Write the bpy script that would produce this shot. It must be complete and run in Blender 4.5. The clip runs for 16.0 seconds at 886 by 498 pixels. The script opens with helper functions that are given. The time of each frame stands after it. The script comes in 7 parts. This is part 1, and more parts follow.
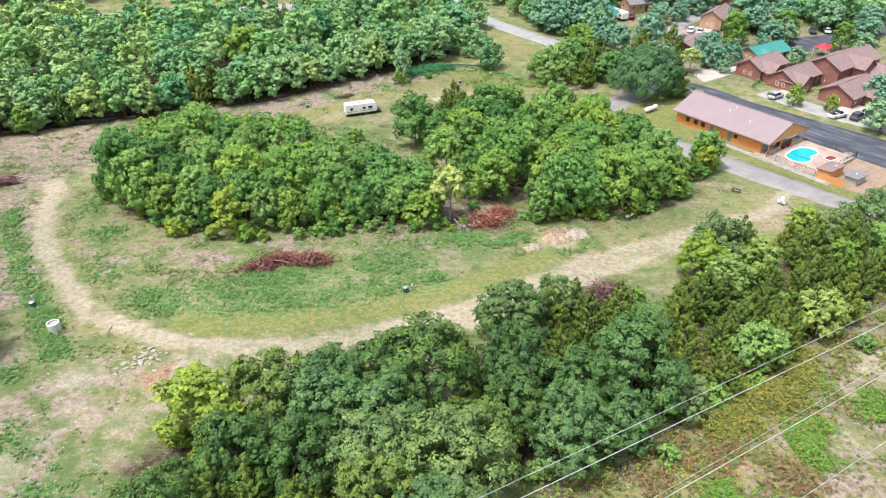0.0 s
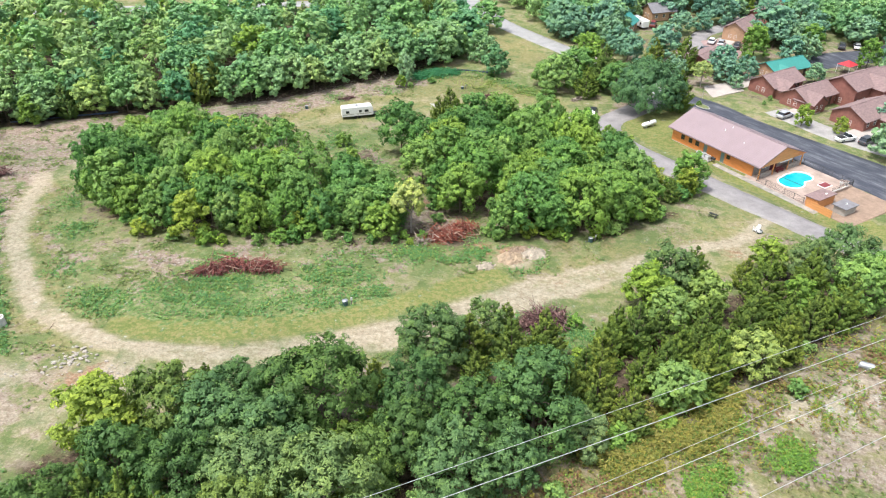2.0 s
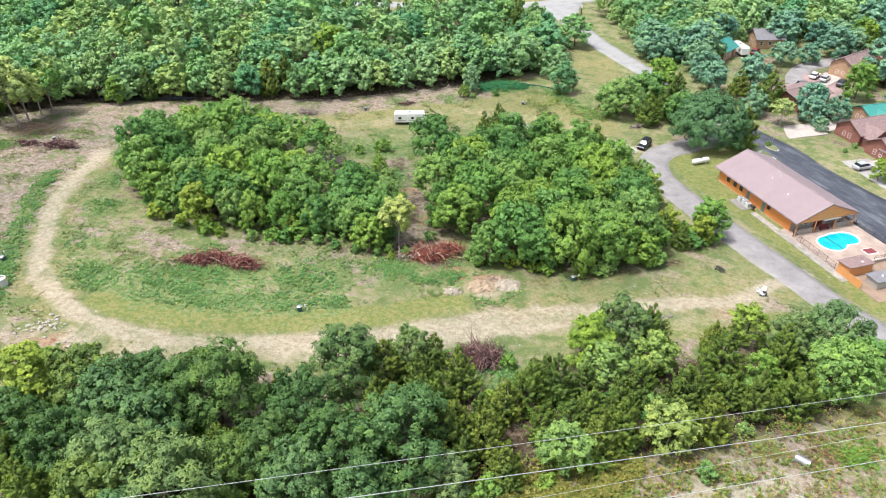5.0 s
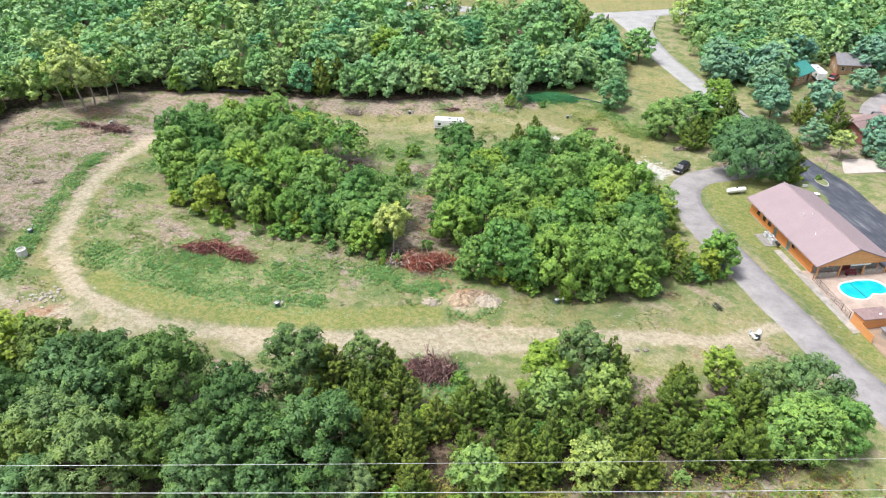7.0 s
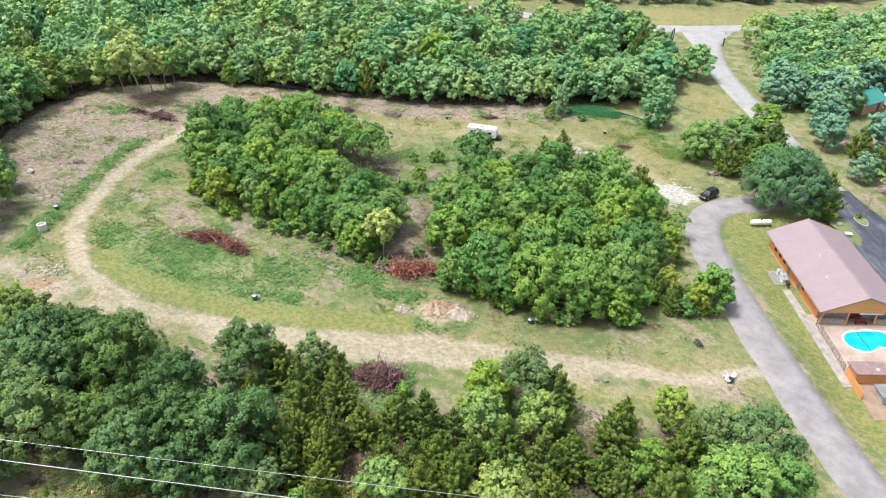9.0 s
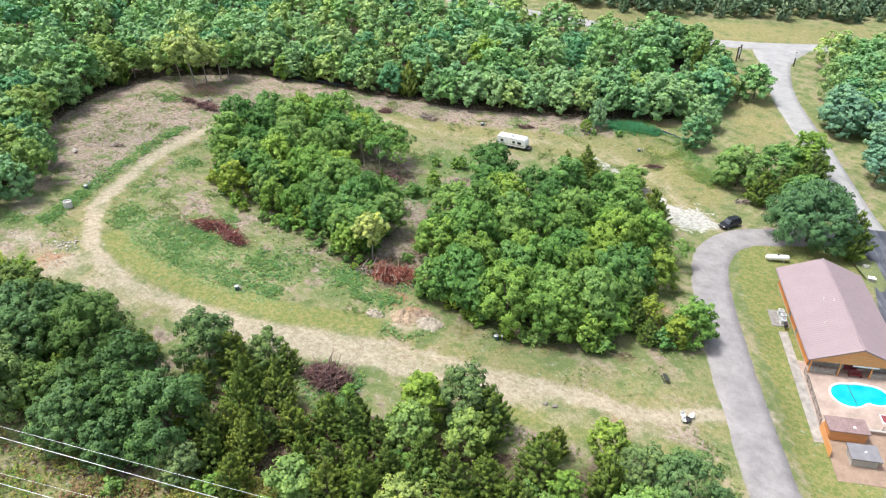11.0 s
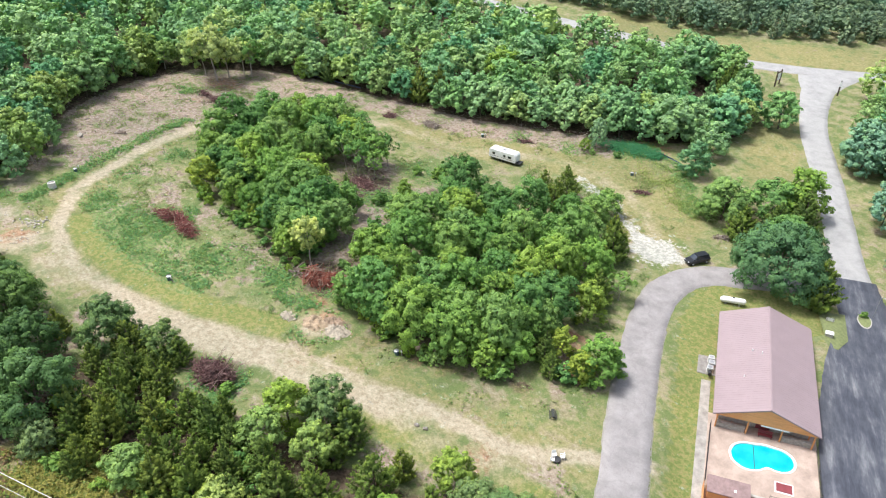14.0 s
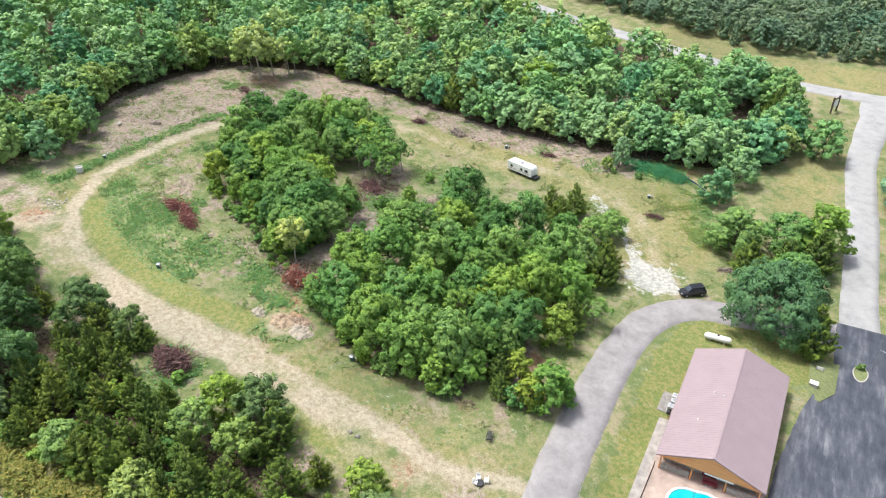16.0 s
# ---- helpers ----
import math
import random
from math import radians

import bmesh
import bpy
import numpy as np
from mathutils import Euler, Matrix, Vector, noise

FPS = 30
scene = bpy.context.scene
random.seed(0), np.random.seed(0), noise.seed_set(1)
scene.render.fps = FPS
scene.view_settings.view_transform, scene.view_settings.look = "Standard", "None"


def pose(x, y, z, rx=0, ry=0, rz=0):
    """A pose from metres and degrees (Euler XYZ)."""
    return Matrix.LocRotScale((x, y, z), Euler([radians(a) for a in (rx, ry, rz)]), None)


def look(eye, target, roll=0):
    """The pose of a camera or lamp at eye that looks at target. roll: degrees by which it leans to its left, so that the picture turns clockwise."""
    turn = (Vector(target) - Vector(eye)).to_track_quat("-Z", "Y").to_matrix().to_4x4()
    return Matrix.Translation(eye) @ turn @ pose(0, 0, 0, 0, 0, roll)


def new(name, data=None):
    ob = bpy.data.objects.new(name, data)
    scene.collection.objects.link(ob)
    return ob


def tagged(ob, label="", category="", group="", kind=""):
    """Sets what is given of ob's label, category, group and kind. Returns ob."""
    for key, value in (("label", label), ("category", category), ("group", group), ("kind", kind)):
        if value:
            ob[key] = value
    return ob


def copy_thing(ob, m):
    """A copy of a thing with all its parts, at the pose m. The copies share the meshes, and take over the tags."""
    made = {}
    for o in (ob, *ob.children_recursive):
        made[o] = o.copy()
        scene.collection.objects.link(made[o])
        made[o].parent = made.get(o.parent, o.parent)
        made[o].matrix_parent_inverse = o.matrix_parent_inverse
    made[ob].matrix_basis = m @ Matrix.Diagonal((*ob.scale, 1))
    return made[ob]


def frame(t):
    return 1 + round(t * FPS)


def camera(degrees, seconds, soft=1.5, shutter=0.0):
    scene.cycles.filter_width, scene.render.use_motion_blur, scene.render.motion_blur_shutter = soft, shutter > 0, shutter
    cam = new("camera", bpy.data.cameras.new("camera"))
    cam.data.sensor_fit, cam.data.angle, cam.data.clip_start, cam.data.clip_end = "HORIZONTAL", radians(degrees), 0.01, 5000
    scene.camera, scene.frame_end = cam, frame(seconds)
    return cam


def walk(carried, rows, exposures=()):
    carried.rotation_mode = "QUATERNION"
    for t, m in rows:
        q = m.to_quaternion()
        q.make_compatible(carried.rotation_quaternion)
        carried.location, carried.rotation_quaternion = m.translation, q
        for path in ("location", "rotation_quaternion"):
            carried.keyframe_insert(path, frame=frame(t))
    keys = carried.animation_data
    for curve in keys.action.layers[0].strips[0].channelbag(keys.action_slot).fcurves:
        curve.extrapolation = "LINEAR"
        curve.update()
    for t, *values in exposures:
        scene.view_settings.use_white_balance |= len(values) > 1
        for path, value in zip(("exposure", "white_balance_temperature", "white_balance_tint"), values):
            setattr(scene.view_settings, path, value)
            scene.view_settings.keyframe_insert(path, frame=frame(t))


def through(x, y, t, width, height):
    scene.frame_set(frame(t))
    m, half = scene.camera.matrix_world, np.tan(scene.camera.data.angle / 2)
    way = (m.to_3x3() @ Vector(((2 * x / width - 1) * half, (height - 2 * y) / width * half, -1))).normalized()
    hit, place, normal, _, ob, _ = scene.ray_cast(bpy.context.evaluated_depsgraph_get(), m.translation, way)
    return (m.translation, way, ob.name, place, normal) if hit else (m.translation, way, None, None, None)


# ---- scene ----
cam = camera(63.5, 16.0, soft=1.15)
PATH = [
    (0, (0.65, 0.59, 48.373), (0.633, 2.282, 47.305), -1.2),
    (0.5, (4.105, 1.096, 48.752), (4.058, 2.785, 47.682), -1.2),
    (1, (7.384, 1.684, 49.361), (7.323, 3.37, 48.286), -1.0),
    (1.5, (10.732, 2.283, 49.972), (10.637, 3.966, 48.895), -0.9),
    (2, (14.231, 2.813, 50.74), (14.078, 4.488, 49.659), -0.7),
    (2.5, (17.772, 3.408, 51.44), (17.562, 5.075, 50.356), -0.6),
    (3, (21.519, 4.336, 52.083), (21.249, 5.992, 50.995), -0.5),
    (3.5, (25.207, 5.195, 52.826), (24.874, 6.838, 51.735), -0.5),
    (4, (28.985, 6.22, 53.529), (28.59, 7.847, 52.435), -0.4),
    (4.5, (32.827, 7.272, 53.966), (32.37, 8.883, 52.874), -0.3),
    (7, (51.909, 14.936, 56.335), (51.136, 16.423, 55.243), -0.2),
    (7.5, (55.66, 17.023, 56.823), (54.821, 18.473, 55.731), -0.2),
    (8, (59.175, 19.22, 57.468), (58.283, 20.636, 56.373), -0.1),
    (8.5, (62.78, 21.517, 57.878), (61.837, 22.9, 56.784), -0.1),
    (9, (66.158, 24.009, 58.385), (65.164, 25.354, 57.289), -0.1),
    (11.5, (82.665, 39.032, 60.99), (81.431, 40.154, 59.887), -0.2),
    (12, (85.683, 42.584, 61.318), (84.414, 43.666, 60.215), -0.2),
    (12.5, (88.515, 46.206, 61.6), (87.216, 47.254, 60.497), -0.2),
    (13, (91.352, 49.994, 61.919), (90.031, 51.011, 60.815), -0.3),
    (13.5, (93.996, 53.73, 62.249), (92.652, 54.718, 61.146), -0.3),
    (14, (96.402, 57.609, 62.671), (95.03, 58.557, 61.566), -0.3),
    (14.5, (98.78, 61.498, 63.073), (97.373, 62.393, 61.969), -0.3),
    (15, (101.073, 65.625, 63.511), (99.631, 66.462, 62.407), -0.4),
    (15.5, (103.155, 69.823, 63.822), (101.682, 70.606, 62.719), -0.4),
    (16, (105.222, 74.067, 64.028), (103.72, 74.797, 62.928), -0.5),
]
walk(cam, [(t, look(eye, target, roll)) for t, eye, target, roll in PATH])

# ---- light: thin bright overcast ----
world = bpy.data.worlds.new("sky")
scene.world = world
world.use_nodes = True
wt = world.node_tree
sky = wt.nodes.new("ShaderNodeTexSky")
sky.sky_type = "NISHITA"
sky.sun_disc = False
sky.sun_elevation = radians(68)
sky.sun_rotation = radians(234.7)
sky.dust_density = 4.0
sky.ozone_density = 0.6
veil = wt.nodes.new("ShaderNodeHueSaturation")      # thin cloud: a paler sky
veil.inputs["Saturation"].default_value = 0.72
wt.links.new(sky.outputs[0], veil.inputs["Color"])
wt.links.new(veil.outputs[0], wt.nodes["Background"].inputs[0])
wt.nodes["Background"].inputs[1].default_value = 0.145
sun = new("sun", bpy.data.lights.new("sun", "SUN"))
sun.data.energy = 2.35
sun.data.angle = radians(11)
sun.data.color = (0.945, 0.975, 1.0)
sun.matrix_world = look((-33, -23.4, 100), (0, 0, 0))
scene.view_settings.exposure = 0.85


# ---- lie of the land ----
def soft(v, width):
    return width * np.log1p(np.exp(np.clip(v / width, -40, 40)))


def land(x, y):
    """Height of the ground: a field that falls away northwards to a flat bottom."""
    x, y = np.asarray(x, float), np.asarray(y, float)
    y_fall = y - soft(y - 148, 6.0)
    g = 2.0 - 0.03 * np.clip(x, -120, 120) - 0.0894 * np.clip(y_fall, -60, 200)
    g = g + 0.02 * np.clip(soft(y - 172, 6.0), 0, 120)
    g = g - 1.8 * np.exp(-((x + 25) ** 2 + (y - 150) ** 2) / 968)
    g = g + 1.2 * np.exp(-((x - 58) ** 2 + (y - 140) ** 2) / 648)
    u, v = (x - 60.3) * 0.577 - (y - 138.5) * 0.817, (x - 60.3) * 0.817 + (y - 138.5) * 0.577
    out = np.hypot(np.maximum(np.abs(u - 9) - 22, 0), np.maximum(np.abs(v) - 8.2, 0))
    s = np.clip(1 - out / 6, 0, 1)
    s = s * s * (3 - 2 * s)                       # the level terrace of the lodge
    return g * (1 - s) - 11.02 * s


def gz(x, y):
    return float(land(x, y))


def along(points, step=1.0):
    """A smooth line of x, y through the points."""
    p = np.array(points, float)
    p = np.vstack([2 * p[0] - p[1], p, 2 * p[-1] - p[-2]])
    out = []
    for i in range(1, len(p) - 2):
        n = max(2, int(np.linalg.norm(p[i + 1] - p[i]) / step))
        for s in np.arange(n) / n:
            a, b, c, d = p[i - 1], p[i], p[i + 1], p[i + 2]
            out.append(0.5 * (2 * b + (c - a) * s + (2 * a - 5 * b + 4 * c - d) * s * s + (3 * b - a - 3 * c + d) * s ** 3))
    out.append(p[-2])
    return np.array(out)


def off_line(x, y, points):
    """Distance from the points x, y to a broken line."""
    p = np.array(points, float)
    best = np.full(np.shape(x), 1e9)
    for (ax, ay), (bx, by) in zip(p[:-1], p[1:]):
        dx, dy = bx - ax, by - ay
        s = np.clip(((x - ax) * dx + (y - ay) * dy) / (dx * dx + dy * dy + 1e-9), 0, 1)
        best = np.minimum(best, np.hypot(x - ax - s * dx, y - ay - s * dy))
    return best


def inside(x, y, poly):
    hit = np.zeros(np.shape(x), bool)
    for (ax, ay), (bx, by) in zip(poly, poly[1:] + poly[:1]):
        cross = ((ay > y) != (by > y)) & (x < (bx - ax) * (y - ay) / (by - ay + 1e-12) + ax)
        hit ^= cross
    return hit


def fade(d, near, far):
    """1 up to near, 0 from far on."""
    s = np.clip((far - d) / (far - near), 0, 1)
    return s * s * (3 - 2 * s)


# ---- materials ----
def material(name):
    m = bpy.data.materials.new(name)
    m.use_nodes = True
    nt = m.node_tree
    return m, nt, nt.nodes["Principled BSDF"]


def noise_of(nt, scale, detail=6.0, rough=0.6, coords="Object", squash=None):
    tc = nt.nodes.new("ShaderNodeTexCoord")
    n = nt.nodes.new("ShaderNodeTexNoise")
    n.inputs["Scale"].default_value = scale
    n.inputs["Detail"].default_value = detail
    n.inputs["Roughness"].default_value = rough
    src = tc.outputs[coords]
    if squash:
        mp = nt.nodes.new("ShaderNodeMapping")
        mp.inputs["Scale"].default_value = squash
        nt.links.new(src, mp.inputs[0])
        src = mp.outputs[0]
    nt.links.new(src, n.inputs["Vector"])
    return n.outputs["Fac"]


def ramp(nt, fac, stops):
    r = nt.nodes.new("ShaderNodeValToRGB")
    e = r.color_ramp.elements
    while len(e) < len(stops):
        e.new(0.5)
    for el, (p, c) in zip(e, stops):
        el.position = p
        el.color = (*c, 1) if len(c) == 3 else c
    nt.links.new(fac, r.inputs[0])
    return r.outputs[0]


def mixed(nt, fac, a, b, blend="MIX"):
    m = nt.nodes.new("ShaderNodeMix")
    m.data_type = "RGBA"
    m.blend_type = blend
    for slot, v in ((0, fac), (6, a), (7, b)):
        if isinstance(v, (int, float)):
            m.inputs[slot].default_value = v
        elif isinstance(v, tuple):
            m.inputs[slot].default_value = (*v, 1)
        else:
            nt.links.new(v, m.inputs[slot])
    return m.outputs[2]


def arith(nt, op, a, b=0.0, clamp=False):
    m = nt.nodes.new("ShaderNodeMath")
    m.operation = op
    m.use_clamp = clamp
    for slot, v in ((0, a), (1, b)):
        if isinstance(v, (int, float)):
            m.inputs[slot].default_value = v
        else:
            nt.links.new(v, m.inputs[slot])
    return m.outputs[0]


def spread(nt, v, lo, hi):
    m = nt.nodes.new("ShaderNodeMapRange")
    m.interpolation_type = "SMOOTHSTEP"
    nt.links.new(v, m.inputs[0])
    m.inputs[1].default_value, m.inputs[2].default_value = lo, hi
    return m.outputs[0]


def bumped(nt, bsdf, height, strength, distance):
    b = nt.nodes.new("ShaderNodeBump")
    b.inputs["Strength"].default_value = strength
    b.inputs["Distance"].default_value = distance
    nt.links.new(height, b.inputs["Height"])
    nt.links.new(b.outputs[0], bsdf.inputs["Normal"])


def plain(name, colour, rough=0.6, metal=0.0, vary=0.25, scale=1.5, grain=25.0, bump=0.15, squash=None):
    """A surface of one paint or stuff, with stains at one scale and grain at another."""
    m, nt, b = material(name)
    dark = tuple(c * (1 - vary) for c in colour)
    lite = tuple(min(1, c * (1 + vary * 0.6)) for c in colour)
    big = ramp(nt, noise_of(nt, scale, 5, 0.65, squash=squash), [(0.3, dark), (0.7, lite)])
    fine = ramp(nt, noise_of(nt, grain, 3, 0.7), [(0.3, (0.86, 0.86, 0.86)), (0.7, (1.1, 1.1, 1.1))])
    nt.links.new(mixed(nt, 1.0, big, fine, "MULTIPLY"), b.inputs["Base Color"])
    b.inputs["Roughness"].default_value = rough
    b.inputs["Metallic"].default_value = metal
    if bump:
        bumped(nt, b, noise_of(nt, grain, 4, 0.7), bump, 0.02)
    return m


def leafage(name, tones, through=0.3, rough=0.5, speck=0.5, swing=1.0):
    """Foliage: a tone for each tree, lighter and darker twigs and leaves, painted shade inside the crowns, patches in
    the crown.
    """
    m, nt, b = material(name)
    info = nt.nodes.new("ShaderNodeObjectInfo")
    geo = nt.nodes.new("ShaderNodeNewGeometry")
    tint, twig_shade = nt.nodes.new("ShaderNodeAttribute"), nt.nodes.new("ShaderNodeAttribute")
    tint.attribute_name, twig_shade.attribute_name = "tint", "twig_shade"
    pick = arith(nt, "FRACT", arith(nt, "ADD", info.outputs["Random"], tint.outputs["Fac"]))
    n = len(tones)
    base = ramp(nt, pick, [((i + 0.5) / n, c) for i, c in enumerate(tones)])
    leaf = ramp(nt, geo.outputs["Random Per Island"], [(p, tuple(1 + (v - 1) * speck for v in c)) for p, c in ((0.0, (0.6, 0.66, 0.7)), (0.5, (0.97, 0.97, 0.97)), (0.85, (1.22, 1.18, 1.04)), (1.0, (1.55, 1.45, 1.2)))])
    c = mixed(nt, 1.0, base, leaf, "MULTIPLY")
    spray = ramp(nt, twig_shade.outputs["Fac"], [(p, tuple(1 + (v - 1) * swing for v in c)) for p, c in ((0.0, (0.74, 0.79, 0.84)), (0.55, (1.0, 1.0, 1.0)), (1.0, (1.26, 1.2, 1.02)))])
    c = mixed(nt, 1.0, c, spray, "MULTIPLY")
    fine = ramp(nt, noise_of(nt, 7.0, 3, 0.7), [(0.34, (0.71, 0.73, 0.74)), (0.5, (1.0, 1.0, 1.0)), (0.66, (1.25, 1.21, 1.15))])
    c = mixed(nt, 1.0, c, fine, "MULTIPLY")
    nt.links.new(c, b.inputs["Base Color"])
    b.inputs["Roughness"].default_value = rough
    b.inputs["Specular IOR Level"].default_value = 0.14
    tr = nt.nodes.new("ShaderNodeBsdfTranslucent")
    nt.links.new(mixed(nt, 1.0, c, (1.1, 1.25, 0.6), "MULTIPLY"), tr.inputs[0])
    mx = nt.nodes.new("ShaderNodeMixShader")
    mx.inputs[0].default_value = through
    nt.links.new(b.outputs[0], mx.inputs[1])
    nt.links.new(tr.outputs[0], mx.inputs[2])
    nt.links.new(mx.outputs[0], nt.nodes["Material Output"].inputs[0])
    return m


OAK = leafage("oak_leaves", [(0.103, 0.23, 0.06), (0.175, 0.326, 0.068), (0.232, 0.367, 0.102), (0.118, 0.27, 0.076), (0.278, 0.403, 0.068), (0.093, 0.214, 0.061), (0.211, 0.352, 0.089), (0.144, 0.301, 0.081), (0.242, 0.367, 0.111), (0.196, 0.352, 0.072)], 0.15, speck=0.4)
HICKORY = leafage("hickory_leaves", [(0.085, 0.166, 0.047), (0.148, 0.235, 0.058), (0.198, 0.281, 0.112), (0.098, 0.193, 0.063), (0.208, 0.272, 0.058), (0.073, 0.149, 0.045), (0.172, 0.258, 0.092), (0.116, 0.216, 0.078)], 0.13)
SYCAMORE = leafage("sycamore_leaves", [(0.1, 0.205, 0.088), (0.1, 0.205, 0.088)], 0.13)
# trees by the cottages: distance haze put into paler, bluer leaf tones
HAZYLEAF = leafage("hazy_street_leaves", [(0.179, 0.354, 0.232), (0.231, 0.388, 0.218), (0.152, 0.326, 0.238), (0.263, 0.41, 0.211), (0.2, 0.37, 0.251)], 0.16, speck=0.25)
BRIGHT = leafage("bright_leaves", [(0.25, 0.365, 0.06), (0.18, 0.335, 0.075), (0.3, 0.38, 0.065)], 0.25, speck=0.4)
OLIVE = leafage("olive_leaves", [(0.27, 0.375, 0.1), (0.21, 0.34, 0.1), (0.32, 0.4, 0.11), (0.18, 0.31, 0.12)], 0.2, speck=0.3)
PALELEAF = leafage("pale_leaves", [(0.5, 0.55, 0.19), (0.42, 0.5, 0.2)], 0.3, speck=0.35)
ASHLEAF = leafage("ash_leaves", [(0.28, 0.44, 0.2), (0.25, 0.43, 0.21)], 0.25, speck=0.3)
# cedars swing wider: deeper painted shade inside, lighter tips
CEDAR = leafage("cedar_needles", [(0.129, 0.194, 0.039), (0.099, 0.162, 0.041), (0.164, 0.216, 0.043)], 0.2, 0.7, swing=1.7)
# woods greens, lightened and blued with the haze of distance
WOODS = leafage("woods_leaves", [(0.127, 0.315, 0.144), (0.242, 0.418, 0.138), (0.318, 0.473, 0.205), (0.152, 0.352, 0.177), (0.35, 0.473, 0.138), (0.122, 0.29, 0.138), (0.381, 0.491, 0.165), (0.16, 0.345, 0.155), (0.279, 0.447, 0.198), (0.216, 0.4, 0.144)], 0.16, speck=0.22, swing=0.8)
FARWOODS = leafage("scrub_woods_leaves", [(0.155, 0.235, 0.132), (0.2, 0.275, 0.161), (0.133, 0.223, 0.138), (0.222, 0.281, 0.166), (0.117, 0.223, 0.138), (0.178, 0.258, 0.138)], 0.16, speck=0.2, swing=0.8)
WEED = leafage("weed_leaves", [(0.16, 0.34, 0.11), (0.24, 0.38, 0.11), (0.14, 0.32, 0.12), (0.32, 0.4, 0.11)], 0.3)
FIELDWEED = leafage("field_weed_leaves", [(0.213, 0.297, 0.084), (0.28, 0.319, 0.105), (0.168, 0.275, 0.0788), (0.336, 0.319, 0.137)], 0.3)
DRYWEED = leafage("dry_weeds", [(0.3, 0.3, 0.1), (0.25, 0.19, 0.1), (0.24, 0.29, 0.09), (0.33, 0.31, 0.11)], 0.3)
BARK = plain("bark", (0.13, 0.1, 0.075), 0.9, vary=0.4, scale=3, grain=18, bump=0.6, squash=(1, 1, 0.2))
PALEBARK = plain("pale_bark", (0.34, 0.3, 0.26), 0.9, vary=0.3, scale=3, grain=18, bump=0.5, squash=(1, 1, 0.2))


def brush(name, tones):
    """Dead sticks and twigs, each of its own tone."""
    m, nt, b = material(name)
    geo = nt.nodes.new("ShaderNodeNewGeometry")
    n = len(tones)
    c = ramp(nt, geo.outputs["Random Per Island"], [((i + 0.5) / n, t) for i, t in enumerate(tones)])
    grain = ramp(nt, noise_of(nt, 7, 4, 0.7), [(0.3, (0.7, 0.7, 0.7)), (0.7, (1.2, 1.2, 1.2))])
    nt.links.new(mixed(nt, 1.0, c, grain, "MULTIPLY"), b.inputs["Base Color"])
    b.inputs["Roughness"].default_value = 0.95
    return m


DEADRED = brush("dead_red_brush", [(0.1, 0.04, 0.035), (0.22, 0.07, 0.055), (0.16, 0.06, 0.05), (0.3, 0.1, 0.08), (0.2, 0.055, 0.05), (0.36, 0.24, 0.18)])
DEADGREY = brush("dead_purple_brush", [(0.072, 0.0396, 0.0352), (0.144, 0.066, 0.064), (0.112, 0.0561, 0.0512), (0.2, 0.106, 0.096), (0.272, 0.178, 0.154)])


# ---- small mesh helpers ----
def mesh_of(name, verts, faces, mat, smooth=False):
    me = bpy.data.meshes.new(name)
    me.from_pydata([tuple(v) for v in verts], [], [tuple(f) for f in faces])
    me.materials.append(mat)
    if smooth:
        me.polygons.foreach_set("use_smooth", [True] * len(me.polygons))
    me.update()
    return me


def sprays_mesh(name, verts, mat, tint=None, normals=None, twig_shade=None):
    """A mesh of loose three-cornered leaf sprays; the twig tone, 0 to 1, is shared by neighbouring sprays and low where
    inner shade is painted.
    """
    verts = np.asarray(verts, np.float32).reshape(-1, 3)
    n = len(verts) // 3
    me = bpy.data.meshes.new(name)
    me.vertices.add(n * 3)
    me.loops.add(n * 3)
    me.polygons.add(n)
    me.vertices.foreach_set("co", verts.ravel())
    me.loops.foreach_set("vertex_index", np.arange(n * 3, dtype=np.int32))
    me.polygons.foreach_set("loop_start", np.arange(n, dtype=np.int32) * 3)
    me.polygons.foreach_set("loop_total", np.full(n, 3, np.int32))
    me.materials.append(mat)
    for key, values in (("tint", tint), ("twig_shade", twig_shade)):
        if values is not None:
            at = me.attributes.new(key, "FLOAT", "POINT")
            at.data.foreach_set("value", np.repeat(np.asarray(values, np.float32), 3))
    me.update(calc_edges=True)
    if normals is not None:
        at = me.attributes.new("custom_normal", "FLOAT_VECTOR", "POINT")
        at.data.foreach_set("vector", np.repeat(np.asarray(normals, np.float32), 3, 0).ravel())
    return me


def part(name, bm, mat, parent, label=""):
    """One mesh object under a thing or a part, from a bmesh or a mesh."""
    if isinstance(bm, bmesh.types.BMesh):
        me = bpy.data.meshes.new(name)
        bm.to_mesh(me)
        bm.free()
        me.materials.append(mat)
    else:
        me = bm
    ob = new(name, me)
    ob.parent = parent
    return tagged(ob, label)


def thing(name, m, label, category, group="", kind=""):
    ob = new(name)
    ob.empty_display_size = 0.3
    ob.matrix_world = m
    return tagged(ob, label, category, group, kind)


def on_ground(x, y, rz=0.0, up=0.0):
    return pose(x, y, gz(x, y) + up, 0, 0, rz)


def box(bm, x0, y0, z0, x1, y1, z1, bevel=0.0, m=None):
    made = bmesh.ops.create_cube(bm, size=1.0)["verts"]
    for v in made:
        v.co = Vector((x0 + (v.co.x + 0.5) * (x1 - x0), y0 + (v.co.y + 0.5) * (y1 - y0), z0 + (v.co.z + 0.5) * (z1 - z0)))
    if bevel:
        edges = list({e for v in made for e in v.link_edges})
        made = list({v for f in bmesh.ops.bevel(bm, geom=edges, offset=bevel, segments=2, affect="EDGES")["faces"] for v in f.verts} | {v for v in made if v.is_valid})
    if m is not None:
        bmesh.ops.transform(bm, matrix=m, verts=[v for v in made if v.is_valid])
    return bm


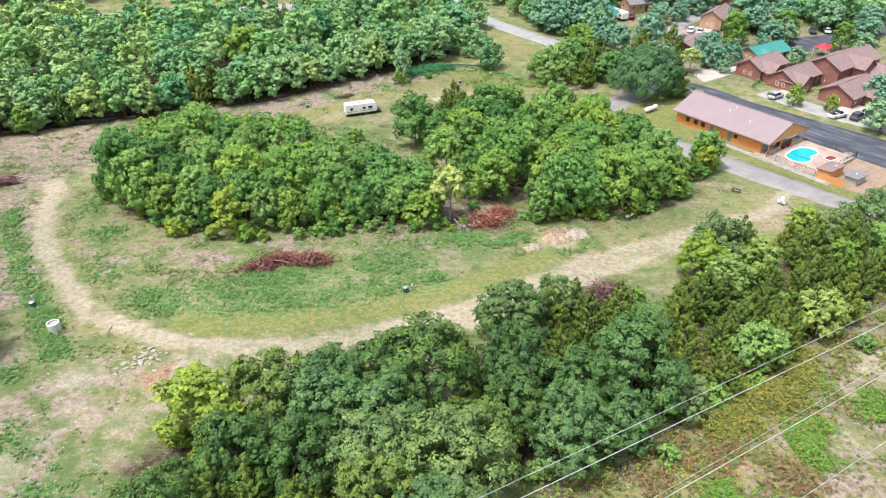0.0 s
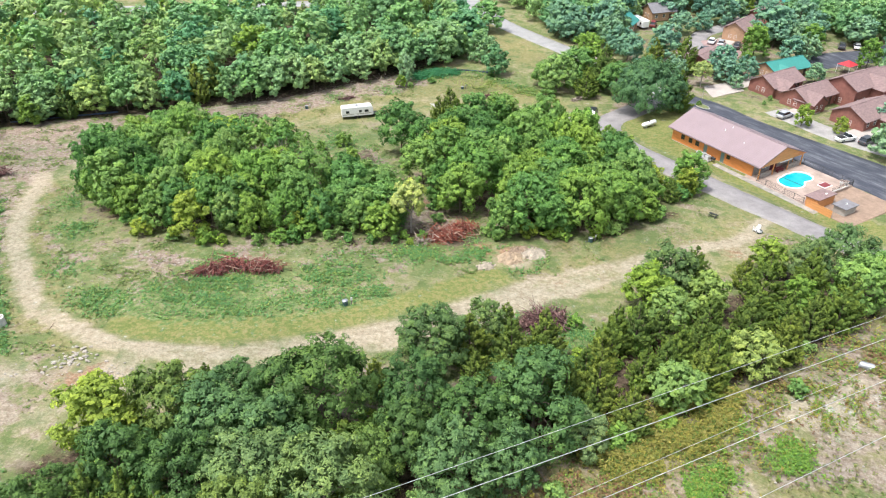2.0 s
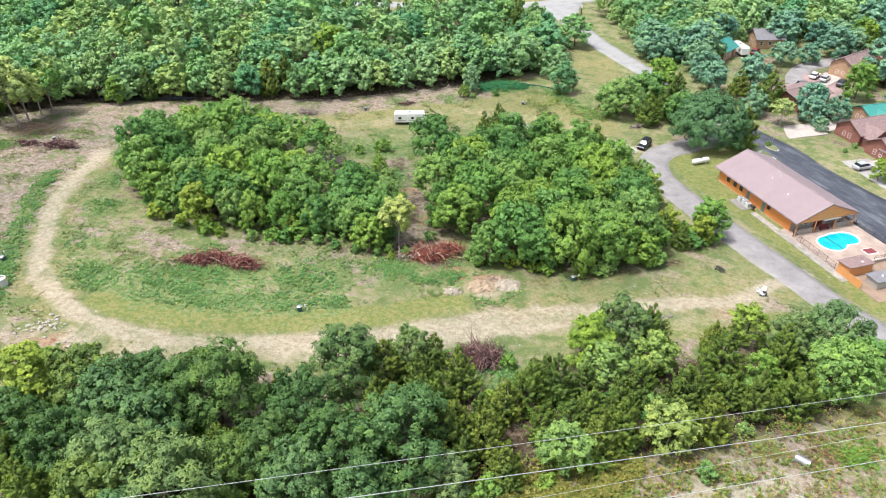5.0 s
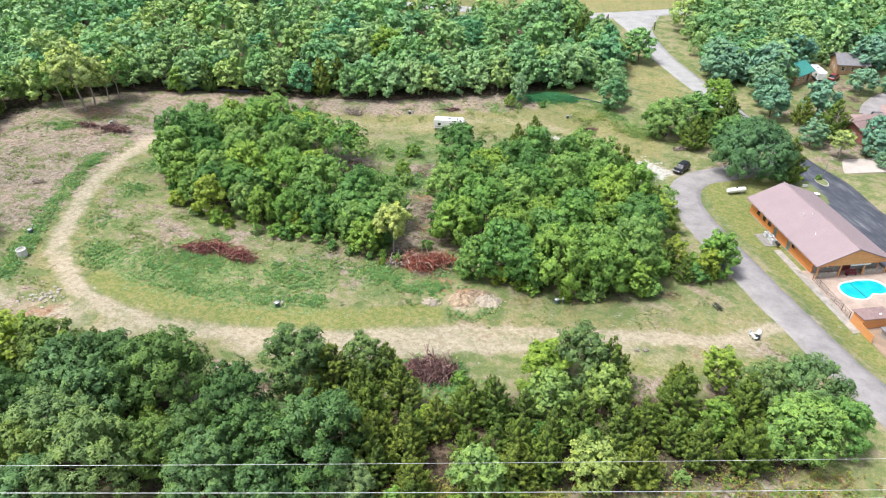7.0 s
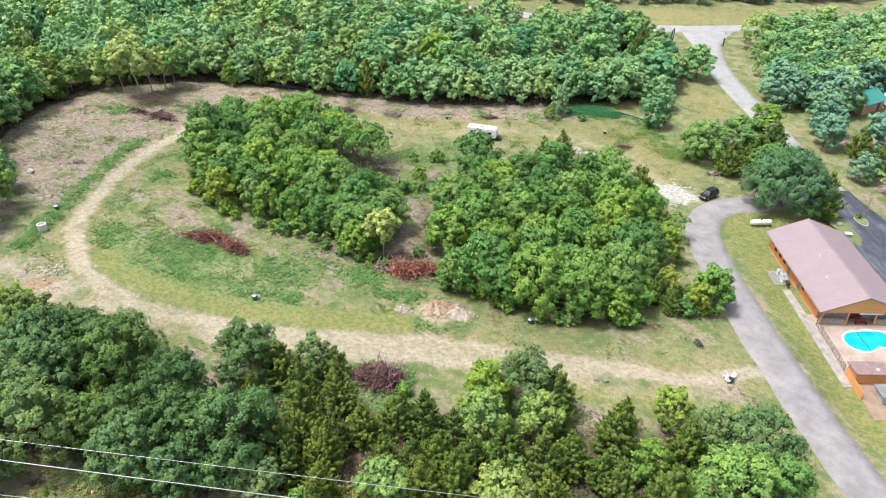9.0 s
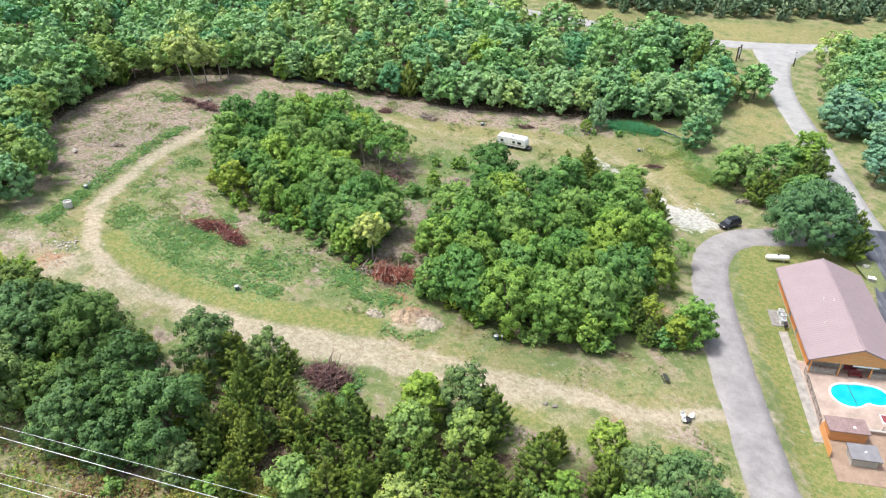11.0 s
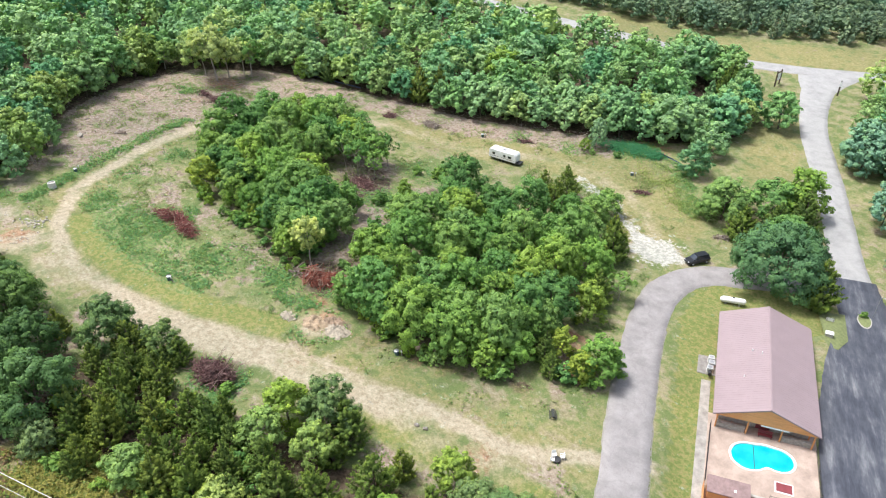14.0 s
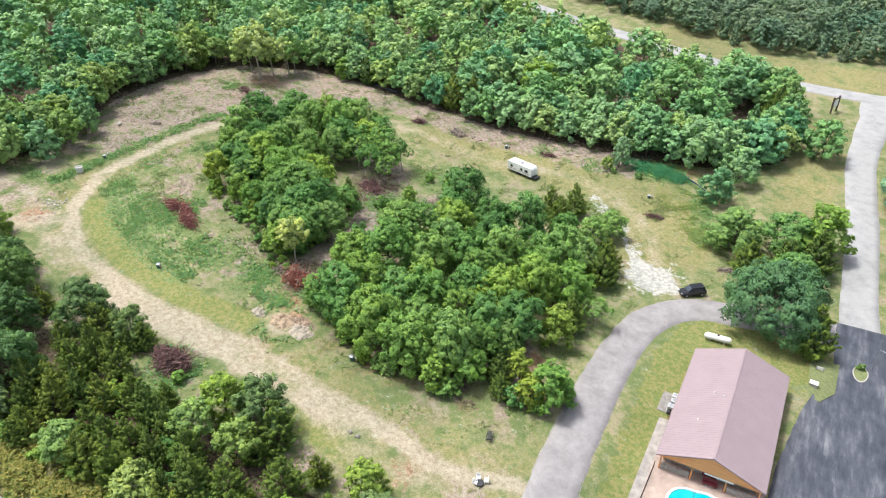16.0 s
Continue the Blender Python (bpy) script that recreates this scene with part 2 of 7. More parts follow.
def boxed(*a, **k):
    return box(bmesh.new(), *a, **k)


def rod(bm, a, b, r0, r1=None, sides=8):
    a, b = Vector(a), Vector(b)
    r1 = r0 if r1 is None else r1
    axis = (b - a)
    q = axis.to_track_quat("Z", "Y").to_matrix().to_4x4()
    bmesh.ops.create_cone(bm, cap_ends=True, segments=sides, radius1=r0, radius2=r1, depth=axis.length, matrix=Matrix.Translation((a + b) / 2) @ q)
    return bm


def prism(bm, outline, z0, z1):
    """An upright prism on an outline of x, y."""
    low = [bm.verts.new((x, y, z0)) for x, y in outline]
    top = [bm.verts.new((x, y, z1)) for x, y in outline]
    n = len(outline)
    bm.faces.new(top)
    bm.faces.new(low[::-1])
    for i in range(n):
        bm.faces.new((low[i], low[(i + 1) % n], top[(i + 1) % n], top[i]))
    bmesh.ops.recalc_face_normals(bm, faces=bm.faces)
    return bm


# ---- ground: one sheet to the horizon ----
TRACK = [(57, 106.5), (51, 99.6), (46, 97.2), (39, 93.7), (32, 89.8), (25, 85.8), (17.5, 81.2), (10.8, 76.2), (3.4, 71.3), (-5.6, 66.9), (-12, 64), (-18, 62.6), (-25.5, 62.4), (-31, 63.4), (-37, 66.2), (-44, 70.6), (-50, 78), (-56, 86), (-60.5, 94.5), (-63.3, 102.8)]
TRACK_NORTH = [(-63.3, 102.8), (-64, 110), (-62, 119), (-57, 130), (-48, 140), (-39, 145), (-27, 151.5), (-13.7, 163), (0, 166), (13, 164), (27, 156)]
DRIVE = [(54, 173), (48.5, 166.5), (42.5, 160), (37.6, 153.8), (36.9, 146), (40.2, 138), (44.7, 130.5), (50.2, 122.9), (56.2, 115), (61.4, 108.6), (67, 101.7), (71.5, 96.6), (82, 85), (95, 72), (116, 50), (160, 4)]
MAIN = [(-4, 262), (-0.5, 252), (6.3, 238.5), (15, 224.5), (24.5, 212.5), (33.5, 201.5), (41.5, 191), (49, 181), (55, 173.6)]
HIGHWAY = [(-190, 212), (-130, 221), (-100, 227), (-78, 232.5), (-58, 238), (-40, 242.5), (-25, 248), (-9, 258), (4, 269), (16, 279), (40, 302), (90, 350)]
GRAVEL = [(-2, 163), (3, 161.2), (10, 160.2), (18, 156.7), (25, 153.6), (31, 154.5)]
WOODS_EDGE = [(-48, 44), (-55.4, 56), (-68.8, 68.5), (-81.4, 74.5), (-88.6, 81), (-97, 95), (-101, 111), (-93, 129), (-83, 137), (-59, 150), (-40, 162), (-22, 175), (-10, 183), (-2, 190), (3, 198), (6, 209), (0, 222), (-11, 232), (-22, 236)]
CLEARED = [(-50, 72), (-58, 62), (-70, 70), (-82, 75), (-89, 82), (-99, 98), (-101, 111), (-93, 129), (-80, 138), (-66, 142), (-60, 132), (-66, 112), (-65, 100), (-57, 84)]
FIELD = [(-48, 36), (-60, 60), (-88, 82), (-101, 111), (-83, 137), (-40, 162), (-2, 190), (20, 185), (34, 164), (32, 150), (36, 138), (50, 116), (64, 99), (70, 92), (66, 66), (44, 36)]
LANE = [(7, 95), (5.1, 98.1), (1.3, 105.4), (-4.4, 115.1), (-9.7, 124.7), (-14.2, 133.1)]
LAWN = [(42, 158), (40, 149), (44, 140), (56, 124), (68, 108), (78, 96), (84, 104), (70, 118), (60, 132), (54, 146), (62, 156), (57, 166), (50, 164)]


def unit_rows(v):
    return v / (np.linalg.norm(v, axis=1, keepdims=True) + 1e-9)


def axis_steps(lo, hi, step, far):
    mid = np.arange(lo, hi + step, step)
    grow = step * 1.35 ** np.arange(1, 40)
    ends = np.cumsum(grow)
    ends = ends[ends < far]
    return np.concatenate([lo - ends[::-1], mid, mid[-1] + ends])


gx, gy = axis_steps(-108, 106, 0.95, 2600), axis_steps(30, 272, 0.95, 2600)
X, Y = np.meshgrid(gx, gy)
near_track = off_line(X, Y, along(TRACK, 2))
path = along(TRACK, 1.0)
path_n = unit_rows(np.gradient(path, axis=0))[:, ::-1] * [-1, 1]
dirt = np.zeros(X.shape)
for i, j in zip(*np.nonzero(near_track < 9)):
    p = np.array([X[i, j], Y[i, j]])
    k = int(np.argmin(np.sum((path - p) ** 2, axis=1)))
    side = float((p - path[k]) @ path_n[k])
    straight = float(fade(-path[k][0], -4, 14))              # the eastern stretch is worn broad
    ripple = noise.noise(Vector((k * 0.06, side * 0.55, 1.5))) + 0.6 * noise.noise(Vector((k * 0.2, side * 0.9, 7)))
    lane = math.exp(-(side / 1.75) ** 2)
    broad = straight * float(fade(path[k][0], 34, 48)) * math.exp(-((side - 1.9) / 3.3) ** 4)
    verge = (0.28 + 0.3 * straight) * math.exp(-((side - 1.2) / 4.2) ** 2)
    rut = 0.25 * (math.exp(-((abs(side) - 0.85) / 0.4) ** 2))
    dirt[i, j] = max(lane * (0.8 + 0.35 * ripple) + rut, broad * (0.98 + 0.55 * ripple), verge * (0.5 + 0.9 * ripple))
dirt = np.maximum(dirt, 0.45 * fade(off_line(X, Y, along(TRACK_NORTH, 2)), 0.3, 3.6))
for cx, cy, r, s in ((-27, 57.5, 5, 0.9), (-18, 60, 5, 0.7), (-12, 61.5, 4, 0.6), (17, 90, 4, 0.6), (20, 77, 6, 0.35), (44, 92, 4, 0.5), (51, 96, 5, 0.6), (50, 61, 4, 0.5), (44, 56, 4, 0.5), (58, 64, 5, 0.4), (38, 48, 3, 0.5), (52, 54, 4, 0.4)) + ((54, 103, 3, 0.5), (50, 61.5, 4.6, 1.2), (45.8, 58.8, 2.8, 1.0), (54, 65, 2.5, 0.8), (-38, 56, 3, 0.8), (-31, 50, 3, 0.6), (-46, 52, 3.5, 0.7), (-51, 60, 3.5, 0.7), (-40, 43, 4, 0.75), (-36, 50, 3, 0.55), (-30, 45, 3, 0.5), (-44, 38, 4, 0.7), (-26, 52, 3, 0.5), (-50, 46, 3, 0.55), (63, 73, 6, 0.5)):
    dirt = np.maximum(dirt, s * np.exp(-((X - cx) ** 2 + (Y - cy) ** 2) / r ** 2))
bare = 0.72 * fade(np.where(inside(X, Y, CLEARED), -1.0, off_line(X, Y, CLEARED + CLEARED[:1])), -0.5, 2.5)
bare = np.maximum(bare, 0.75 * fade(off_line(X, Y, [(-82, 134), (-60, 145), (-40, 157), (-24, 169), (-10, 178)]), 3.5, 8))
bare = np.maximum(bare, 0.8 * fade(off_line(X, Y, [(5, 97), (-1, 104), (-5, 112), (-16, 118), (-26, 124)]), 2.5, 6))
for cx, cy, r, s in ((-45, 110, 12, 0.9), (-30, 103, 11, 0.9), (-12, 102, 7, 0.9), (-28, 124, 8, 0.9), (15, 112, 12, 0.9), (15, 128, 12, 0.9), (28, 108, 9, 0.9), (33, 118, 8, 0.8), (41, 117, 5, 0.8), (46, 164, 8, 0.7), (3, 50, 14, 0.8), (15, 55, 12, 0.8), (-10, 45, 10, 0.8)) + ((30, 64, 9, 0.8), (42, 68, 9, 0.8), (55, 78, 9, 0.8), (58, 72, 5, 0.8), (-20, 82, 7, 0.6), (-4, 88, 7, 0.6), (-30, 76, 6, 0.4), (-38, 85, 5, 0.5), (-55, 118, 6, 0.5), (52, 63, 8, 0.9), (39, 52.6, 3, 0.9), (43, 56, 4, 0.8), (36, 44, 4, 0.8), (-42, 40, 6, 0.4), (-52, 47, 6, 0.5)):
    bare = np.maximum(bare, s * np.exp(-((X - cx) ** 2 + (Y - cy) ** 2) / r ** 2))
for cx, cy, r, s in ((-42, 48, 14, 0.66), (-52, 40, 14, 0.7), (-34, 40, 9, 0.6), (-48, 84, 9, 0.4), (-36, 78, 7, 0.45), (-57, 60, 8, 0.5), (-22, 85.5, 8, 0.62), (-8, 89, 7, 0.6), (44, 84, 5, 0.6), (53, 90, 6, 0.65), (36, 80, 5, 0.5), (57, 98, 5, 0.6)) + ((-32, 83, 7, 0.55), (-40, 66, 5, 0.3), (-60, 96, 6, 0.45), (46, 54, 14, 0.62), (60, 66, 11, 0.7), (32, 46, 7, 0.6), (32, 100, 6, 0.35), (40, 104, 7, 0.6), (48, 110, 6, 0.55), (24, 95, 7, 0.5), (20, 78, 8, 0.5), (40, 88, 6, 0.35)):
    bare = np.maximum(bare, s * np.exp(-((X - cx) ** 2 + (Y - cy) ** 2) / r ** 2))
for cx, cy, r, s in ((72, 205, 9, 0.75), (76, 190, 8, 0.6), (92, 158, 8, 0.6), (86, 186, 7, 0.5), (80, 215, 9, 0.6), (58, 200, 10, 0.6), (62, 228, 10, 0.6), (100, 200, 12, 0.6), (110, 215, 14, 0.6), (46, 160, 5, 0.8), (93, 236, 10, 0.6), (84, 188, 16, 0.75), (94, 200, 14, 0.7), (64, 186, 12, 0.7), (108, 196, 14, 0.7)):
    bare = np.maximum(bare, s * np.exp(-((X - cx) ** 2 + (Y - cy) ** 2) / r ** 2))
# leaf litter, also carrying painted shade under the belt and groves
litter_shade = np.maximum.reduce([s * np.exp(-((X - cx) ** 2 + (Y - cy) ** 2) / r ** 2) for cx, cy, r, s in ((-22, 119.5, 6, 1.0), (-17, 117, 4, 0.9), (-27, 124, 5, 0.8), (20, 73.4, 5, 0.7), (33, 69.5, 5, 0.8), (-76, 107, 4, 0.5), (-38, 104, 14, 0.9), (18, 116, 17, 0.9), (-5, 45, 12, 0.95), (8, 50, 10, 0.95), (-16, 43, 7, 0.9), (30, 64, 8, 0.7), (44, 72, 8, 0.7), (57, 82, 8, 0.7), (84, 188, 20, 0.6)) + ((70, 214, 22, 0.5), (60, 236, 12, 0.55), (104, 196, 16, 0.55), (92, 226, 20, 0.6), (20, 61, 7, 0.8), (8.5, 94.5, 4.5, 0.75), (0, 93.5, 5, 0.75), (-8, 93.5, 4, 0.6), (3, 96, 4, 0.6), (24, 94.5, 3, 0.55), (30, 97, 3, 0.6), (36, 101, 3.5, 0.6), (42, 108, 4, 0.65), (18, 92.5, 3, 0.5))])
bare = np.maximum(bare, 0.8 * fade(off_line(X, Y, LANE), 1.5, 4.5))
# woodland floor: litter with canopy shade in its dark colour
litter_shade = np.maximum(litter_shade, 1.0 * inside(X, Y, WOODS_EDGE + [(-45, 233), (-104, 217), (-215, 160), (-195, 35), (-60, 38)]))
litter_shade = np.maximum(litter_shade, 0.6 * fade(off_line(X, Y, LANE), 0.5, 3.5))
litter_shade = np.maximum(litter_shade, 0.85 * fade(off_line(X, Y, [(-22, 42), (-8, 45), (4, 48), (14, 54), (24, 61), (36, 68.5), (48, 76), (58, 84)]), 5.0, 9.5))
lush = fade(off_line(X, Y, [(-38, 72), (-26, 70.5), (-14, 72), (-2, 77)]), 1.5, 4.5)
lush = np.maximum(lush * 0.62, 0.5 * fade(off_line(X, Y, [(7, 184), (15, 177.5), (22, 171)]), 0.5, 4))
lush = np.maximum(lush, 0.8 * fade(off_line(X, Y, [(-42, 60), (-47, 67), (-53, 75), (-60, 85), (-67, 97)]), 0.6, 2.4))
for cx, cy, r, s in ((-6.8, 82.8, 5, 0.72), (-10.5, 81, 3.5, 0.65), (2.6, 89.7, 3.4, 0.95), (-23, 74, 5, 0.8), (-30, 72.5, 4, 0.75), (-17, 77, 5, 0.7), (-25, 83, 3, 0.7), (2, 88, 4, 0.6), (-44, 78, 4, 0.5), (-50, 90, 4, 0.5), (-56, 100, 4, 0.5), (-3.6, 182.2, 4.5, 1.0), (-14, 171, 3, 0.6), (-26, 165, 3, 0.5), (-41, 45, 3.5, 1.0), (-47, 56, 3, 0.7), (-34, 40, 4, 0.6), (-13, 121, 6, 0.9), (-20, 137, 7, 0.6), (60, 58, 5, 0.5), (-86, 104, 4, 0.4), (24, 71, 3, 0.8), (15, 64, 4, 0.6)):
    lush = np.maximum(lush, s * np.exp(-((X - cx) ** 2 + (Y - cy) ** 2) / r ** 2))
lawn = fade(np.where(inside(X, Y, LAWN), -1.0, 9.0), -0.5, 0.5)
lawn = np.maximum(lawn, 0.95 * fade(off_line(X, Y, [(-30, 66.4), (-22, 66.4), (-8, 70), (4, 76.4), (14, 84)]), 1.4, 4.0))
lawn = np.maximum(lawn, 0.42 * fade(off_line(X, Y, [(24, 93), (34, 98), (46, 106), (54, 112)]), 2.5, 5.5))
lawn = np.maximum(lawn, 0.7 * fade(off_line(X, Y, [(36, 86), (46, 91), (58, 97)]), 1.5, 4))
dry = 0.75 * fade(off_line(X, Y, [(-42, 149), (-20, 163), (0, 172), (14, 168), (20, 162)]), 6, 13)
dry = np.maximum(dry, 0.6 * fade(near_track, 2.5, 7.5))
dry = np.maximum(dry, 0.7 * fade(off_line(X, Y, [(-70, 245), (-38, 252), (-18, 266), (10, 290)]), 7, 16))
dry = np.maximum(dry, 0.8 * fade(off_line(X, Y, [(16, 36), (30, 46), (46, 58), (64, 72)]), 6, 14))
dry = np.maximum(dry, 0.7 * fade(off_line(X, Y, [(0, 230), (14, 210), (22, 196)]), 4, 8))
stone = 0.4 * np.exp(-((X + 32.6) ** 2 + (Y - 59.8) ** 2) / 4) + 0.55 * fade(off_line(X, Y, along(GRAVEL, 2)), 0.8, 2.2) + 0.3 * np.exp(-((X - 49.5) ** 2 + (Y - 61) ** 2) / 10) + 0.3 * np.exp(-((X - 56) ** 2 + (Y - 62) ** 2) / 9) + 1.1 * np.exp(-((X - 27.2) ** 2 + (Y - 153.4) ** 2) / 24)
bumps = np.array([[noise.noise(Vector((x * 0.35, y * 0.35, 0))) * 0.1 + noise.noise(Vector((x * 0.09, y * 0.09, 4))) * 0.22 for x in gx] for y in gy])
calm = np.maximum.reduce([dirt, lawn, fade(off_line(X, Y, along(DRIVE, 3)), 4, 7), fade(off_line(X, Y, along(MAIN, 3)), 5, 8), fade(off_line(X, Y, along(HIGHWAY, 5)), 5, 9), fade(np.hypot(X - 62, Y - 138), 22, 30), fade(np.hypot(X - 92, Y - 190), 60, 70)])
Z = land(X, Y) + bumps * (1 - 0.9 * np.clip(calm, 0, 1))
ny, nx = X.shape
idx = np.arange(nx * ny).reshape(ny, nx)
hx, hy = (X[:-1, :-1] + X[1:, 1:]) / 2, (Y[:-1, :-1] + Y[1:, 1:]) / 2
keep = np.hypot((hx - 60.3) * 0.577 - (hy - 138.5) * 0.817 - 15.0, 0.82 * ((hx - 60.3) * 0.817 + (hy - 138.5) * 0.577)) > 3.7
quads = np.stack([idx[:-1, :-1], idx[:-1, 1:], idx[1:, 1:], idx[1:, :-1]], -1)[keep]
me = bpy.data.meshes.new("ground")
me.from_pydata(np.stack([X, Y, Z], -1).reshape(-1, 3).tolist(), [], quads.reshape(-1, 4).tolist())
me.polygons.foreach_set("use_smooth", np.ones(len(me.polygons), bool))
rust = np.maximum.reduce([w * np.exp(-((X - cx) ** 2 + (Y - cy) ** 2) / q ** 2) for cx, cy, q, w in ((44, 116.5, 3, 1.0), (39, 121, 3.5, 0.9), (11.5, 91.6, 2.6, 1.0), (16.5, 91.5, 3, 0.9), (21, 92.8, 2, 0.6), (-46, 97.5, 3, 0.7), (-87, 114, 7, 0.75), (-79, 104, 5, 0.5), (-1.5, 186.5, 4, 1.0), (1, 107, 4, 0.7), (-6, 118, 4, 0.7), (-29.5, 56.5, 3.5, 0.8), (31, 99, 3, 0.6), (50, 95, 3.5, 0.6), (22.5, 84, 3, 0.45), (-60, 132, 5, 0.5), (25, 45, 4, 0.7), (-47, 122, 4, 0.6))])
for key, field in (("rust", rust), ("dirt", dirt), ("bare", bare), ("lush", lush), ("lawn", lawn), ("dry", dry), ("stone", stone), ("litter_shade", litter_shade)):
    me.attributes.new(key, "FLOAT", "POINT").data.foreach_set("value", np.clip(field, 0, 1).astype(np.float32).ravel())
GROUND, nt, b = material("field")


def cover(nt, key):
    a = nt.nodes.new("ShaderNodeAttribute")
    a.attribute_name = key
    return a.outputs["Fac"]


def stretched(scale, detail, rough, lo=0.33, hi=0.67):
    m = nt.nodes.new("ShaderNodeMapRange")
    nt.links.new(noise_of(nt, scale, detail, rough), m.inputs[0])
    m.inputs[1].default_value, m.inputs[2].default_value = lo, hi
    return m.outputs[0]


n_mid, n_fine, n_big, n_tuft = stretched(0.3, 9, 0.66), stretched(5.0, 5, 0.7), stretched(0.05, 4, 0.6), stretched(1.5, 6, 0.72)
col = ramp(nt, n_mid, [(0.28, (0.133, 0.172, 0.067)), (0.46, (0.187, 0.208, 0.09)), (0.6, (0.235, 0.231, 0.117)), (0.75, (0.283, 0.253, 0.163))])
n_spot = stretched(0.8, 8, 0.72)
col = mixed(nt, arith(nt, "MULTIPLY", spread(nt, n_spot, 0.52, 0.9), 0.6), col, ramp(nt, n_fine, [(0.3, (0.245, 0.2, 0.15)), (0.7, (0.36, 0.31, 0.245))]))
col = mixed(nt, arith(nt, "MULTIPLY", spread(nt, arith(nt, "SUBTRACT", 1.0, n_spot), 0.58, 0.95), 0.65), col, ramp(nt, n_fine, [(0.3, (0.08, 0.135, 0.045)), (0.7, (0.13, 0.19, 0.068))]))


def layer(col, key, lo, hi, stops, noise_in, jitter=0.9):
    edge = arith(nt, "ADD", cover(nt, key), arith(nt, "MULTIPLY", arith(nt, "SUBTRACT", noise_in, 0.5), jitter))
    return mixed(nt, spread(nt, edge, lo, hi), col, ramp(nt, n_tuft, stops))


col = layer(col, "dry", 0.25, 0.75, [(0.2, (0.177, 0.178, 0.075)), (0.5, (0.23, 0.22, 0.1)), (0.8, (0.28, 0.243, 0.135))], n_mid)
col = layer(col, "bare", 0.3, 0.75, [(0.15, (0.195, 0.145, 0.115)), (0.5, (0.285, 0.225, 0.188)), (0.85, (0.36, 0.305, 0.268))], n_mid, 1.1)
# litter browns, deepened to hold the shade beneath the trees
col = layer(col, "litter_shade", 0.3, 0.8, [(0.2, (0.045, 0.034, 0.024)), (0.5, (0.085, 0.062, 0.044)), (0.85, (0.15, 0.115, 0.085))], n_mid, 0.8)
col = layer(col, "lawn", 0.3, 0.8, [(0.3, (0.145, 0.18, 0.055)), (0.5, (0.195, 0.215, 0.075)), (0.75, (0.255, 0.23, 0.1))], n_mid, 0.7)
col = layer(col, "lush", 0.3, 0.65, [(0.25, (0.095, 0.165, 0.055)), (0.5, (0.145, 0.21, 0.076)), (0.75, (0.22, 0.24, 0.115))], n_spot, 1.5)
col = layer(col, "dirt", 0.12, 0.95, [(0.1, (0.285, 0.24, 0.175)), (0.5, (0.37, 0.32, 0.243)), (0.9, (0.45, 0.4, 0.318))], n_mid, 0.5)
col = layer(col, "rust", 0.35, 0.95, [(0.2, (0.2, 0.105, 0.062)), (0.5, (0.3, 0.175, 0.11)), (0.85, (0.37, 0.245, 0.17))], n_spot, 0.9)
col = layer(col, "stone", 0.35, 0.6, [(0.3, (0.304, 0.304, 0.281)), (0.7, (0.471, 0.464, 0.433))], n_spot, 1.0)
col = mixed(nt, 1.0, col, ramp(nt, n_big, [(0.1, (0.8, 0.82, 0.79)), (0.9, (1.02, 0.98, 0.95))]), "MULTIPLY")
col = mixed(nt, 1.0, col, ramp(nt, n_fine, [(0.1, (0.8, 0.82, 0.78)), (0.9, (1.17, 1.15, 1.13))]), "MULTIPLY")
nt.links.new(col, b.inputs["Base Color"])
b.inputs["Roughness"].default_value = 0.95
b.inputs["Specular IOR Level"].default_value = 0.15
bumped(nt, b, n_tuft, 0.45, 0.1)
me.materials.append(GROUND)
ground = tagged(new("ground", me), "rough grassy field with dirt track and bare soil", "ground", kind="structure")


# ---- roads ----
def paved(name, points, width, mat, label, up=0.05, category="road", widths=None):
    """A road laid on the land, with a crown, a thickness and ragged edges."""
    line = along(points, 1.2)
    tan = np.gradient(line, axis=0)
    tan /= np.linalg.norm(tan, axis=1)[:, None]
    nor = np.stack([-tan[:, 1], tan[:, 0]], -1)
    cols = np.array([-1.04, -1, -0.6, 0, 0.6, 1, 1.04])
    half = np.full(len(line), width / 2) if widths is None else np.interp(np.linspace(0, 1, len(line)), np.linspace(0, 1, len(widths)), widths) / 2
    wob = np.array([[noise.noise(Vector((p[0] * 0.5, p[1] * 0.5, 9 * s))) for s in (-1, 1)] for p in line]) * 0.18
    verts, faces = [], []
    for i, p in enumerate(line):
        for c in cols:
            q = p + nor[i] * c * (half[i] + wob[i, int(c > 0)])
            lift = -0.25 if abs(c) > 1 else up + 0.06 * (1 - abs(c))
            verts.append((q[0], q[1], gz(*q) + lift))
    k = len(cols)
    for i in range(len(line) - 1):
        for j in range(k - 1):
            a = i * k + j
            faces.append((a, a + k, a + k + 1, a + 1)[::-1])
    return tagged(new(name, mesh_of(name, verts, faces, mat, True)), label, category, kind="structure")


